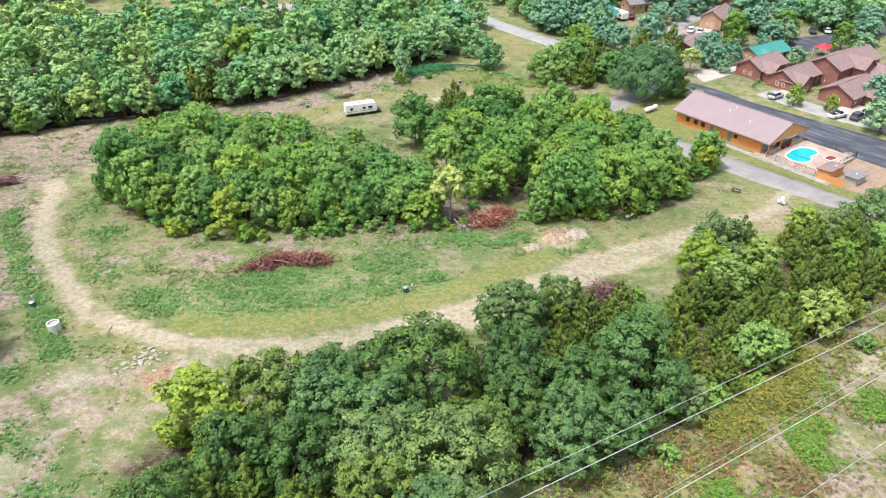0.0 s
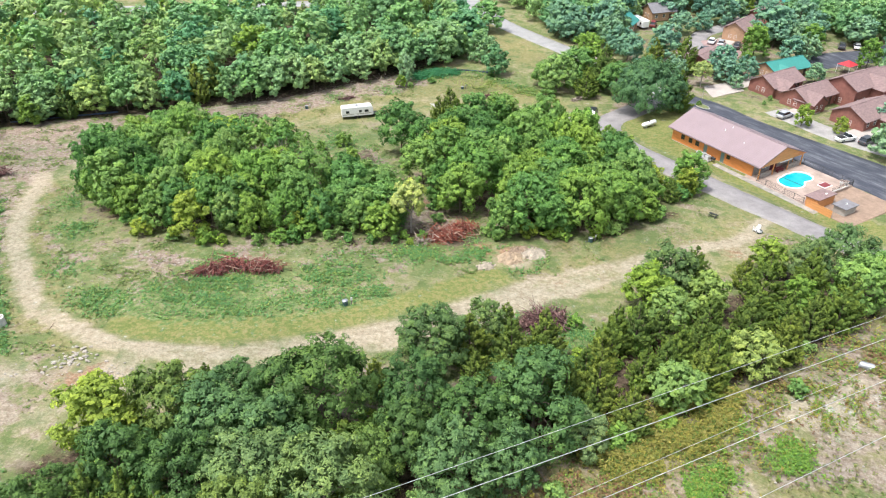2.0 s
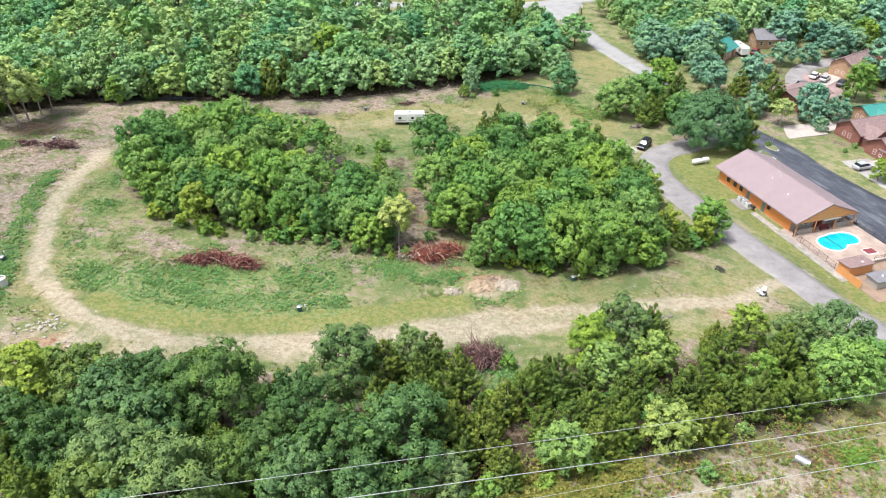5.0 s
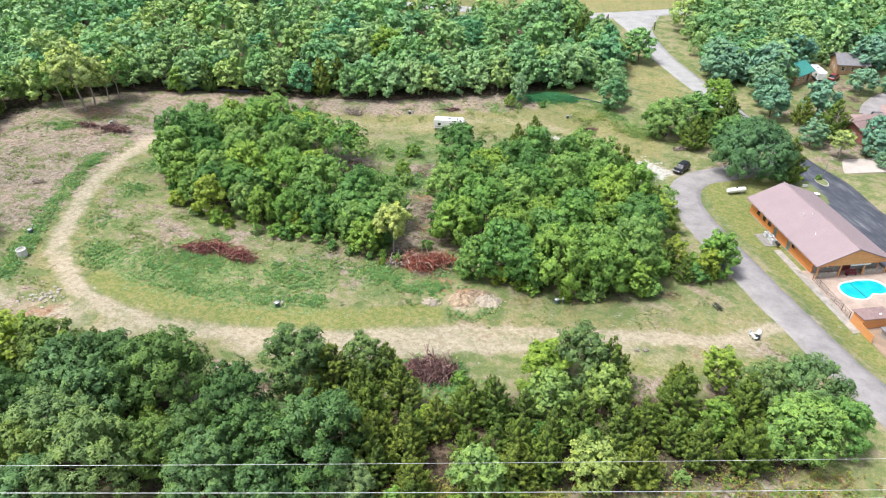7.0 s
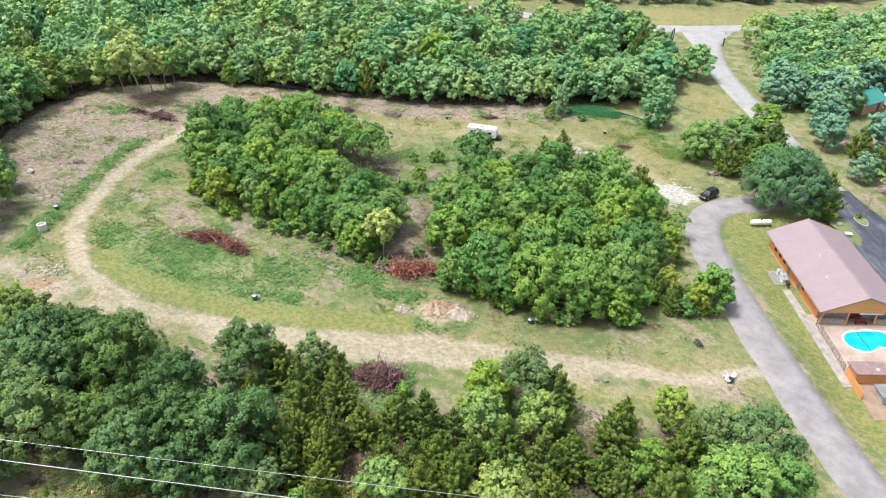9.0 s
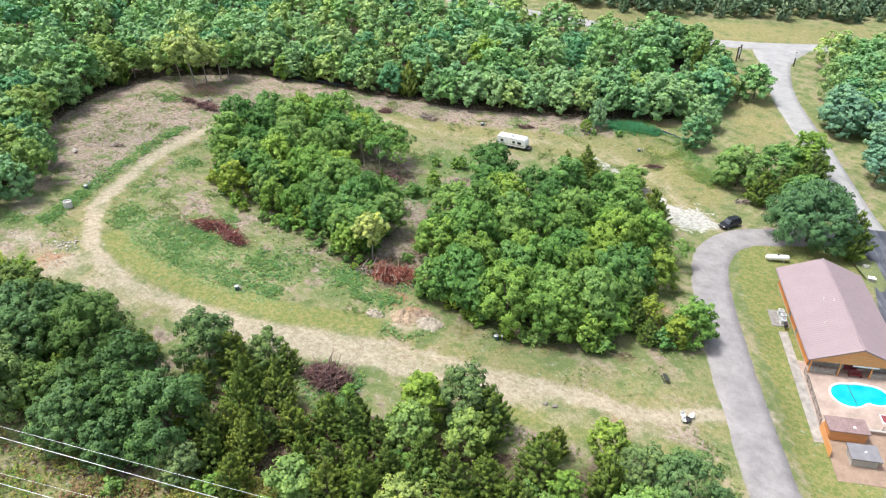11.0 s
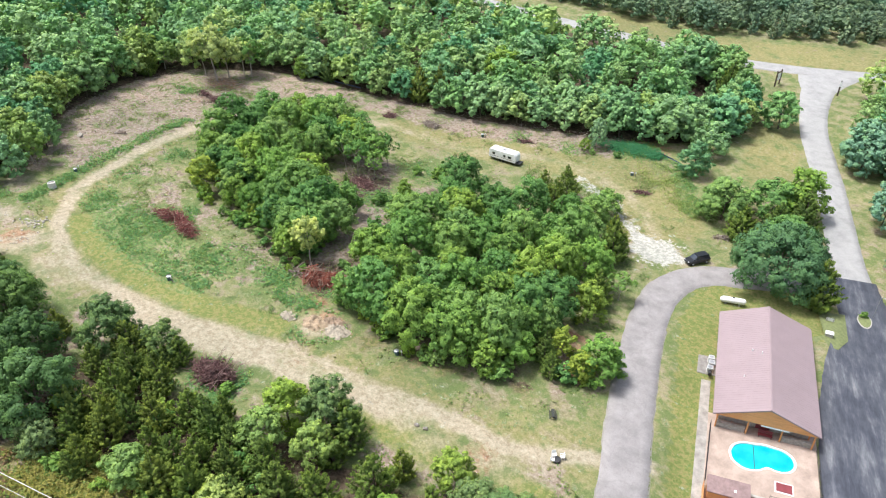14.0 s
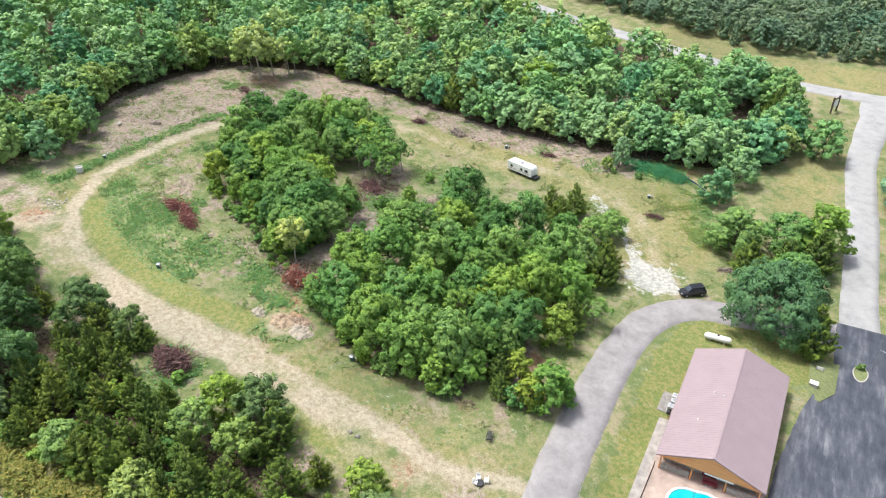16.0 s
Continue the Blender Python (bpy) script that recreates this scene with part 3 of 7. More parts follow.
def asphalt(name, tone, streak, crack=0.5):
    m, nt, b = material(name)
    big = noise_of(nt, 0.35, 7, 0.7)
    c = ramp(nt, big, [(0.3, tuple(t * 0.75 for t in tone)), (0.5, tone), (0.68, streak)])
    fine = ramp(nt, noise_of(nt, 9, 5, 0.75), [(0.3, (0.8, 0.8, 0.8)), (0.7, (1.15, 1.15, 1.15))])
    c = mixed(nt, 1.0, c, fine, "MULTIPLY")
    v = nt.nodes.new("ShaderNodeTexVoronoi")
    v.feature = "DISTANCE_TO_EDGE"
    v.inputs["Scale"].default_value = 0.22
    tc = nt.nodes.new("ShaderNodeTexCoord")
    wob = nt.nodes.new("ShaderNodeTexNoise")
    wob.inputs["Scale"].default_value = 0.8
    nt.links.new(tc.outputs["Object"], wob.inputs["Vector"])
    nt.links.new(mixed(nt, 0.75, tc.outputs["Object"], wob.outputs["Color"], "ADD"), v.inputs["Vector"])
    line = ramp(nt, v.outputs["Distance"], [(0.0, (1 - crack,) * 3), (0.015, (1, 1, 1))])
    nt.links.new(mixed(nt, 1.0, c, line, "MULTIPLY"), b.inputs["Base Color"])
    b.inputs["Roughness"].default_value = 0.85
    bumped(nt, b, noise_of(nt, 30, 3, 0.7), 0.3, 0.02)
    return m


ROADGREY = asphalt("worn_grey_asphalt", (0.25, 0.231, 0.225), (0.315, 0.292, 0.28), 0.1)
ROADPALE = asphalt("pale_chip_road", (0.31, 0.303, 0.293), (0.348, 0.338, 0.328), 0.05)
LOTDARK, lot_nt, lot_b = material("dark_sealed_asphalt")
lane = lot_nt.nodes.new("ShaderNodeMapping")
lane.vector_type = "TEXTURE"
lane.inputs["Rotation"].default_value = (0, 0, radians(-54.8))
lane.inputs["Scale"].default_value = (6.5, 1.5, 1)
lane_tc = lot_nt.nodes.new("ShaderNodeTexCoord")
lane_n = lot_nt.nodes.new("ShaderNodeTexNoise")
lane_n.inputs["Scale"].default_value, lane_n.inputs["Detail"].default_value, lane_n.inputs["Roughness"].default_value = 1.0, 7, 0.68
lot_nt.links.new(lane_tc.outputs["Object"], lane.inputs[0])
lot_nt.links.new(lane.outputs[0], lane_n.inputs["Vector"])
lot_c = ramp(lot_nt, lane_n.outputs["Fac"], [(0.38, (0.042, 0.047, 0.062)), (0.52, (0.07, 0.075, 0.092)), (0.62, (0.125, 0.13, 0.146)), (0.74, (0.21, 0.21, 0.22))])
lot_c = mixed(lot_nt, 1.0, lot_c, ramp(lot_nt, noise_of(lot_nt, 0.25, 4, 0.6), [(0.4, (0.75, 0.76, 0.8)), (0.6, (1.15, 1.14, 1.1))]), "MULTIPLY")
lot_nt.links.new(mixed(lot_nt, 1.0, lot_c, ramp(lot_nt, noise_of(lot_nt, 9, 5, 0.75), [(0.3, (0.8, 0.8, 0.8)), (0.7, (1.15, 1.15, 1.15))]), "MULTIPLY"), lot_b.inputs["Base Color"])
lot_b.inputs["Roughness"].default_value = 0.8
CONCRETE = plain("concrete", (0.39, 0.367, 0.328), 0.85, vary=0.2, scale=0.8, grain=14, bump=0.2)
paved("road_7", DRIVE, 6.4, plain("pale_gravel_edging", (0.25, 0.235, 0.2), 0.95, vary=0.3, scale=1.2, grain=9, bump=0.4), "pale gravel shoulder of the asphalt drive", up=0.0)
paved("road_1", DRIVE, 5.95, ROADGREY, "worn grey asphalt drive curving through the grass")
paved("road_2", MAIN, 7.0, ROADPALE, "pale worn road down from the highway", up=0.06, widths=(17, 8.4, 6.6, 6.4, 6.2, 6.0, 6.0, 6.2))
paved("road_3", HIGHWAY, 6.4, ROADPALE, "pale highway running past the woods", up=0.08)
paved("road_4", [(53.4, 175.8), (57.6, 170.6), (62.5, 165), (66.8, 155.8), (72.4, 147), (80.5, 135.6), (89.7, 122.5), (103, 103), (128, 67), (170, 6)], 9, LOTDARK, "dark patched asphalt lane beside the lodge", up=0.1, widths=(7.2, 8.5, 10.2, 12.4, 14.8, 15.7, 16.0, 16.0, 16.0, 15.3, 14, 14, 14, 14, 14, 14, 14, 14, 14, 14, 14, 14, 14))
paved("road_5", [(69, 210), (69.5, 216), (73, 225), (82, 234), (92, 246), (101, 262), (112, 285)], 5, ROADGREY, "grey cottage street winding between houses", up=0.05)
paved("pavement_1", [(77.5, 167), (82, 160), (85.5, 154.5), (91, 148.5), (98, 140.5)], 7.5, plain("worn_concrete", (0.34, 0.32, 0.3), 0.9, vary=0.25, scale=0.5, grain=8, bump=0.15), "pale worn parking strip beside the lane", up=0.0, category="pavement")
paved("pavement_2", [(62, 201), (70, 205), (75.5, 211), (72, 219)], 11, plain("pink_brick_paving", (0.34, 0.235, 0.215), 0.9, vary=0.25, scale=0.5, grain=8, bump=0.15), "worn pinkish paved court among the cottages", up=0.03, category="pavement")
paved("road_6", [(98, 203), (108, 208.5), (118, 212), (134, 222), (150, 232)], 9.5, LOTDARK, "grey parking street among the cottages", up=0.05)


# ---- trees ----
def unit(v):
    return v / (np.linalg.norm(v, axis=-1, keepdims=True) + 1e-9)


def cards(r, P, N, size, long=1.35, up=0.0):
    """Leaf sprays at P that face N; up: how far they turn upwards."""
    n = len(P)
    t1 = unit(np.cross(N, r.normal(size=(n, 3))))
    if up:
        t1 = unit(t1 * (1 - up) + np.array([0, 0, 1.0]) * up + N * 0.25)
    t2 = unit(np.cross(N, t1))
    s = (size * r.uniform(0.6, 1.45, n))[:, None]
    return np.stack([P - t1 * s * long * 0.5 - t2 * s * 0.45, P + t1 * s * long * 0.6 - N * s * 0.25, P - t1 * s * long * 0.5 + t2 * s * 0.45], 1)


def directions(r, n, low):
    d = unit(r.normal(size=(n * 6, 3)))
    return d[d[:, 2] > low][:n]


def crown(r, height, radius, n, size, lobes=28, bottom=0.22, tufts=8, rough=0.35, backing=0.2):
    """A domed crown: boughs that swell out of it, tufts of twigs on the boughs, leaf sprays on the tufts.
    Gives sprays, their soft normals, the tufts' tones, and the boughs' centres."""
    base, span = height * bottom, height * (1 - bottom)
    u = (np.arange(lobes) + r.random(lobes)) / lobes
    a = np.arange(lobes) * 2.4 + r.normal(size=lobes) * 0.4
    lr = radius * r.uniform(0.22, 0.36, lobes) * (1.05 - 0.15 * u)
    girth = np.sqrt(np.clip(1 - np.abs((u - 0.34) / 0.7) ** 2.2, 0.0, 1)) * r.uniform(0.82, 1.08, lobes)
    q = np.maximum(radius * girth - lr * 0.8, 0)
    lc = np.stack([q * np.cos(a), q * np.sin(a), base + lr * 0.75 + u * (span - lr * 1.7) * r.uniform(0.94, 1.05, lobes)], -1)
    core = [(0, 0, base + span * 0.36), (0, 0, base + span * 0.62)]
    lc, lr = np.vstack([lc, core]), np.append(lr, [radius * 0.66, radius * 0.5])
    tc, tr, to = [], [], []
    for c, w in zip(lc[:-2], lr):
        outward = unit(np.array([c[0], c[1], (c[2] - base - span * 0.35) * 1.1 + radius * 0.2]))
        e = unit(directions(r, tufts, -0.8) + outward * 0.55)
        tc.append(c + e * w * r.uniform(0.72, 1.0, (tufts, 1)))
        tr.append(w * r.uniform(0.3, 0.52, tufts))
        to.append(unit(e * 0.7 + outward))
    for c, w in zip(lc[-2:], lr[-2:]):
        e = directions(r, tufts * 4, -0.7)
        tc.append(c + e * w)
        tr.append(w * r.uniform(0.16, 0.26, tufts * 4))
        to.append(e)
    tc, tr, to = np.vstack(tc), np.concatenate(tr), np.vstack(to)
    which = r.choice(len(tc), n * 2, p=tr ** 2 / np.sum(tr ** 2))
    e = unit(r.normal(size=(n * 2, 3)) + to[which] * 0.7 + [0, 0, 0.45])
    P = tc[which] + e * (tr[which] * r.uniform(0.62, 1.1, n * 2))[:, None] * [1.0, 1.0, 0.8]
    depth = np.min(np.linalg.norm(P[:, None] - lc[None], axis=2) / lr[None], axis=1)
    ok = (depth > 0.72) & (P[:, 2] > 0.12)
    P, e, which = P[ok][:n], e[ok][:n], which[ok][:n]
    soft_n = unit(e * 0.85 + to[which] * 0.6 + [0, 0, 0.1])
    face = unit(soft_n + r.normal(size=P.shape) * rough)
    tri = cards(r, P, face, size)
    normal = unit(soft_n + face * 0.6)
    tone = r.random(len(tc))[which]
    k = int(n * backing)
    if k:
        w = r.integers(0, len(lc), k)
        d = unit(r.normal(size=(k, 3)))
        Q = lc[w] + d * (lr[w] * r.uniform(0.4, 0.75, k))[:, None]
        Q[:, 2] = np.maximum(Q[:, 2], 0.15)
        tri = np.concatenate([tri, cards(r, Q, d, size * 1.9)])
        normal = np.concatenate([normal, d])
        # backing sprays take the darkest tone, the crown's inner shade in colour
        tone = np.concatenate([tone, np.zeros(k)])
    return tri, normal, tone, lc[:-2]


def trunk_mesh(r, height, girth, lc, limbs=6, sides=7):
    bm = bmesh.new()
    bend = r.normal(size=2) * 0.05 * height
    stops = [Vector((bend[0] * s * s, bend[1] * s * s, -0.4 + s * (height * 0.68 + 0.4))) for s in (0, 0.06, 0.3, 0.62, 1)]
    radii = [girth * 1.5, girth, girth * 0.82, girth * 0.6, girth * 0.25]
    for a, b, q0, q1 in zip(stops, stops[1:], radii, radii[1:]):
        rod(bm, a, b, q0, q1, sides)
    order = np.argsort(r.random(len(lc)))[:limbs]
    for i in order:
        s = r.uniform(0.25, 0.62)
        start = stops[2].lerp(stops[4], s)
        end = Vector(lc[i])
        knee = start.lerp(end, 0.5) + Vector((0, 0, 0.15 * (end - start).length))
        rod(bm, start, knee, girth * 0.42, girth * 0.3, 5)
        rod(bm, knee, end, girth * 0.3, girth * 0.1, 5)
    return bm


def broadleaf(seed, height, radius, n, leaf, mat, bottom=0.2, lobes=28, bark=None, girth=0.17, backing=0.2, name="broadleaf_tree", tufts=8):
    r = np.random.default_rng(seed)
    tri, normal, tone, lc = crown(r, height, radius, n, leaf, lobes, bottom, tufts, backing=backing)
    ob = new(name)
    part("trunk", trunk_mesh(r, height, girth, lc, 8), bark or BARK, ob)
    part("crown", sprays_mesh("crown", tri, mat, None, normal, tone), mat, ob)
    return ob


def plumes(r, height, radius, n, size, count=150):
    """A cedar's crown: close feathery plumes that rise from the stem and lean out, longer below."""
    z = 1 - np.sqrt((np.arange(count) + r.random(count)) / count * 0.98)
    a = np.arange(count) * 2.4 + r.normal(size=count) * 0.6
    q = radius * (1 - z) ** 0.85 * (0.6 + 2.2 * z).clip(0, 1) * r.uniform(0.55, 1.08, count)
    rise = height * (0.1 + 0.08 * r.random(count))
    foot = np.stack([q * np.cos(a) * 0.6, q * np.sin(a) * 0.6, height * 0.9 * z], -1)
    tip = np.stack([q * np.cos(a), q * np.sin(a), height * 0.85 * z + rise], -1)
    which = r.integers(0, count, n)
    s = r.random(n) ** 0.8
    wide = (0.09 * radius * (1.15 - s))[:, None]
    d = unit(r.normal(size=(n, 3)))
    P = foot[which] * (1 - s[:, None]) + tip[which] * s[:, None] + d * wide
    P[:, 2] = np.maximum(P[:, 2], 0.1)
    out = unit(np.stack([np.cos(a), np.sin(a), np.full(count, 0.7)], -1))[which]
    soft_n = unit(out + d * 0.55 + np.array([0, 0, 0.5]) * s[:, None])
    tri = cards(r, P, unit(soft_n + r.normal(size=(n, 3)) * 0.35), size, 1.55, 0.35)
    # tone climbs from stem to tip: inner shade painted, tips lighter
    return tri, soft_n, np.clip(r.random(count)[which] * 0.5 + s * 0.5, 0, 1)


def conifer(seed, height, radius, n, leaf):
    r = np.random.default_rng(seed)
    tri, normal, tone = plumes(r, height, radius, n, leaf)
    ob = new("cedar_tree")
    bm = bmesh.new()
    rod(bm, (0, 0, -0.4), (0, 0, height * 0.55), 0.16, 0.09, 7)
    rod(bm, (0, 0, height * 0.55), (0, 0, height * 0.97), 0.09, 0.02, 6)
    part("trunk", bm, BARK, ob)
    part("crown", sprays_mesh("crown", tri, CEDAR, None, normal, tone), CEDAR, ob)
    return ob


# one of each make, 10 m tall, kept as the first tree of its kind
OAKS = [broadleaf(100 + i, 10, 4.2 + 0.3 * (i % 3), 5600, 0.235, OAK, 0.07 + 0.04 * (i % 3), 25 + i % 6) for i in range(7)]
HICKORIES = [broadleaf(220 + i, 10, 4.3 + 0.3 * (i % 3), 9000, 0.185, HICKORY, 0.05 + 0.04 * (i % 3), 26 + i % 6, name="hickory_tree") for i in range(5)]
BRIGHTS = [broadleaf(130 + i, 10, 3.5, 4700, 0.215, BRIGHT, 0.08, 22, name="young_tree") for i in range(2)]
EDGES = [broadleaf(150 + i, 10, 4.0, 2300, 0.36, WOODS, 0.06 + 0.05 * (i % 3), 22, name="woodland_tree", tufts=6) for i in range(6)]
PALES = [broadleaf(210 + i, 10, 3.3, 3400, 0.26, PALELEAF, 0.42, 18, PALEBARK, 0.17, 0.15, "pale_trunked_tree") for i in range(2)]
OLIVES = [broadleaf(260 + i, 10, 4.3, 2900, 0.32, OLIVE, 0.2, 26, PALEBARK, 0.16, name="olive_green_tree", tufts=7) for i in range(3)]
SPARSE = [broadleaf(170 + i, 10, 3.6, 2900, 0.24, OAK, 0.4, 9, PALEBARK, 0.13, 0.0, "slender_tree") for i in range(4)]
STREETS = [broadleaf(160 + i, 10, 4.0, 2300, 0.36, HAZYLEAF, 0.08 + 0.05 * (i % 3), 22, name="street_tree", tufts=6) for i in range(4)]
SYCAMORES = [broadleaf(240, 10, 7.6, 15000, 0.235, SYCAMORE, 0.14, 44, name="sycamore_tree", girth=0.3)]
ASHES = [broadleaf(250 + i, 10, 4.6, 3600, 0.31, ASHLEAF, 0.08, 26, name="ash_tree") for i in range(2)]
CEDARS = [conifer(180 + i, 10, 3.5 + 0.25 * i, 5600, 0.225) for i in range(4)]
SHRUBS = [broadleaf(190 + i, 3, 1.7, 1000, 0.2, OAK if i < 3 else BRIGHT, 0.0, 9, None, 0.05, 0.2, "shrub", tufts=7) for i in range(4)]
LABELS = {
    "olive": ("yellow-olive spreading tree with pale trunk", "tree"),
    "pale": ("slim tree with bare pale trunk and yellow-green crown", "tree"),
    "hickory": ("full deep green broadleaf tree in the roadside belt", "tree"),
    "oak": ("full green broadleaf tree with lumpy crown", "tree"), "bright": ("yellow-green young broadleaf tree", "tree"), "edge": ("dark green broadleaf tree at the wood's edge", "tree"),
    "ash": ("pale green round-crowned tree at the wood's edge", "tree"), "street": ("soft green broadleaf tree beside the cottages", "tree"), "sycamore": ("large dark green spreading tree beside the lodge", "tree"), "sparse": ("thin tree with bare pale trunk and light crown", "tree"), "cedar": ("olive-green pointed cedar tree", "tree"), "shrub": ("low leafy green shrub in rough grass", "shrub"),
}
MAKES = {"pale": PALES, "olive": OLIVES, "ash": ASHES, "street": STREETS, "sycamore": SYCAMORES, "oak": OAKS, "hickory": HICKORIES, "bright": BRIGHTS, "edge": EDGES, "sparse": SPARSE, "cedar": CEDARS, "shrub": SHRUBS}
used = set()
tree_rng = np.random.default_rng(11)


def plant(make, x, y, height, group, fat=1.0):
    if make != "shrub" and (float(off_line(np.array(x), np.array(y), LANE)) < 3.3 or float(off_line(np.array(x), np.array(y), MAIN)) < 6.8):
        return None
    full = 3.0 if make == "shrub" else 10.0
    s = height / full * tree_rng.uniform(0.94, 1.06)
    wide = s * fat * tree_rng.uniform(0.92, 1.1)
    fresh = [o for o in MAKES[make] if o not in used]
    ob = fresh[0] if fresh else MAKES[make][tree_rng.integers(len(MAKES[make]))]
    m = on_ground(x, y, tree_rng.uniform(0, 360)) @ pose(0, 0, 0, tree_rng.normal() * 2.5, tree_rng.normal() * 2.5, 0) @ Matrix.Diagonal((wide, wide, s, 1))
    if ob in used:
        ob = copy_thing(ob, m @ Matrix.Diagonal((*[1 / v for v in ob.scale], 1)))
    else:
        used.add(ob)
        ob.matrix_world = m
    return tagged(ob, *LABELS[make], group)


WEST = [(-56, 114), (-51.5, 104.6), (-52.5, 120), (-46.4, 98.3), (-47.3, 106.7), (-47.4, 113.9), (-44.5, 120.3), (-37.3, 96.8), (-36.9, 104.4), (-34.1, 110.4), (-34.5, 115.6), (-45.1, 126.1), (-25.5, 95.1), (-23.8, 101.4), (-22.2, 107.8), (-10.8, 104.2), (-31, 99.5), (-53, 111), (-17, 103)]
EAST = [(-8.6, 126.5), (-7.5, 119), (-5.7, 132.6), (2, 110.4), (4.4, 118.1), (4.3, 125), (4.5, 133.3), (8.6, 138.3), (7.8, 104.1), (9.9, 110.4), (13.7, 116), (14.2, 123.3), (17.8, 128), (18.5, 135.6), (19, 98.3), (17.7, 103), (22.2, 106.2), (25.3, 110.5), (24.8, 117.7), (27.7, 121.2), (26.9, 128), (30.8, 102.5), (27, 100.2), (33.3, 104.9), (35.1, 109.5), (33.4, 116), (34.1, 121.4), (22.7, 136.3), (13.1, 144.1), (30, 134)]
for i, (x, y) in enumerate(WEST):
    plant("oak", x, y, (9.8, 11.0, 9.0, 10.4, 9.2)[i % 5], "trees of the western grove", 0.9)
for i, (x, y) in enumerate(EAST):
    plant("oak", x, y, (10.4, 9.4, 11.4, 9.0, 10.6)[i % 5], "trees of the eastern grove", 0.9)
for x, y, h in ((-41.5, 95, 7.5), (-37, 92.3, 7), (-26.4, 92.8, 7), (-22.5, 92.6, 7), (-17.5, 94.4, 7), (-12.6, 95.6, 7), (-7.2, 96, 7.4), (-49, 101.4, 8), (-51.8, 109.6, 8.4), (-27, 105, 9.4), (-30, 95, 9), (-16, 98.5, 8.4), (-41.5, 101.5, 9.4), (-40, 109, 9.4), (-53, 117, 8.5), (-50, 124, 8.6)):
    plant("oak", x, y, h, "trees of the western grove", 0.86)
for make, x, y, h in (("bright", -30.9, 89.9, 7.8), ("bright", -16.2, 93.2, 4.4), ("bright", -24.5, 96.5, 8.6), ("bright", -20.6, 104.5, 9.4), ("oak", -34.5, 94, 8), ("sparse", -30.3, 119.7, 8.6), ("sparse", -30.8, 123.3, 8.6), ("sparse", -29.0, 126.4, 8.4), ("sparse", -26.5, 124.6, 8), ("sparse", -33.5, 121.5, 9), ("sparse", -26, 120.2, 8.2), ("sparse", -27.8, 128.8, 7.8), ("sparse", -33, 126, 9), ("oak", -37.5, 119, 9.2), ("oak", -37, 124.5, 8.6), ("oak", -41, 129, 8)) + (("sparse", -23.3, 122.6, 7), ("bright", -11.5, 122.5, 3.4), ("oak", -14, 124.5, 3.8), ("oak", -13.5, 96.5, 6.5), ("oak", -9.5, 98.4, 7.5), ("oak", -5, 101.5, 8), ("oak", -11.8, 108.9, 7), ("cedar", -15, 112, 7), ("oak", -20, 97, 5.5), ("bright", -3, 99.5, 5.5), ("oak", -6.8, 96.6, 7.4), ("oak", -3.8, 98.0, 8), ("oak", -4.5, 104, 8.6), ("oak", -9, 100.5, 9), ("pale", 0.8, 96.2, 8.6), ("oak", -3.2, 94.0, 5.5)):
    plant(make, x, y, h, "trees of the western grove")
for x, y, h in ((15, 96.6, 7.4), (22.5, 98.5, 8), (24.5, 103, 9), (36.5, 113.5, 8), (30, 107, 9.2), (29.5, 113.5, 9.2), (20.5, 112, 9.4), (9, 121.5, 9.4), (20.5, 122.5, 9.4), (0, 127, 9), (11, 130, 9.4), (36, 118, 7.5), (0.5, 116, 8.6), (24, 131, 9), (5, 106.5, 8)):
    plant("oak", x, y, h, "trees of the eastern grove", 0.86)
for make, x, y, h in (("oak", 37.4, 105.7, 6), ("oak", 38.1, 110, 6), ("cedar", 0.6, 150.1, 8), ("cedar", 2.6, 154.2, 8), ("cedar", 4, 149, 7.5), ("oak", 14.3, 150, 7.5), ("cedar", 25.6, 143.8, 9.5), ("cedar", 22.5, 147.5, 8), ("cedar", 34.0, 131, 7.5), ("oak", 13.3, 155.2, 6), ("cedar", 40, 114.5, 5.5), ("bright", 47.6, 118.6, 7.4), ("bright", 46.2, 115.8, 5.4), ("oak", 46.6, 120.6, 4.6), ("bright", 41, 117.5, 5.6), ("cedar", 43.2, 113, 5), ("bright", 36.5, 127, 7), ("cedar", 21, 104.5, 8.5), ("oak", 20, 142, 8), ("sparse", 35, 135.5, 6)):
    plant(make, x, y, h, "trees of the eastern grove", 1.15)
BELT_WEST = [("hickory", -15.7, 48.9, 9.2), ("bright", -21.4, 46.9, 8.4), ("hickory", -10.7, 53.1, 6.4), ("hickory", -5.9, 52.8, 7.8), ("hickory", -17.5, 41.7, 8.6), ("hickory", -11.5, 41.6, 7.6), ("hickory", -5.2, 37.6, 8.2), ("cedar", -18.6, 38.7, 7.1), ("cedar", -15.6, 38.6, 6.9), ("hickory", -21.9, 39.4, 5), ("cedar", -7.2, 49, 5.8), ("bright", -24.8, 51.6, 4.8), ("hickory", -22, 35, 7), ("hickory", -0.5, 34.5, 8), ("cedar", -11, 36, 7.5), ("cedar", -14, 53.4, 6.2)]
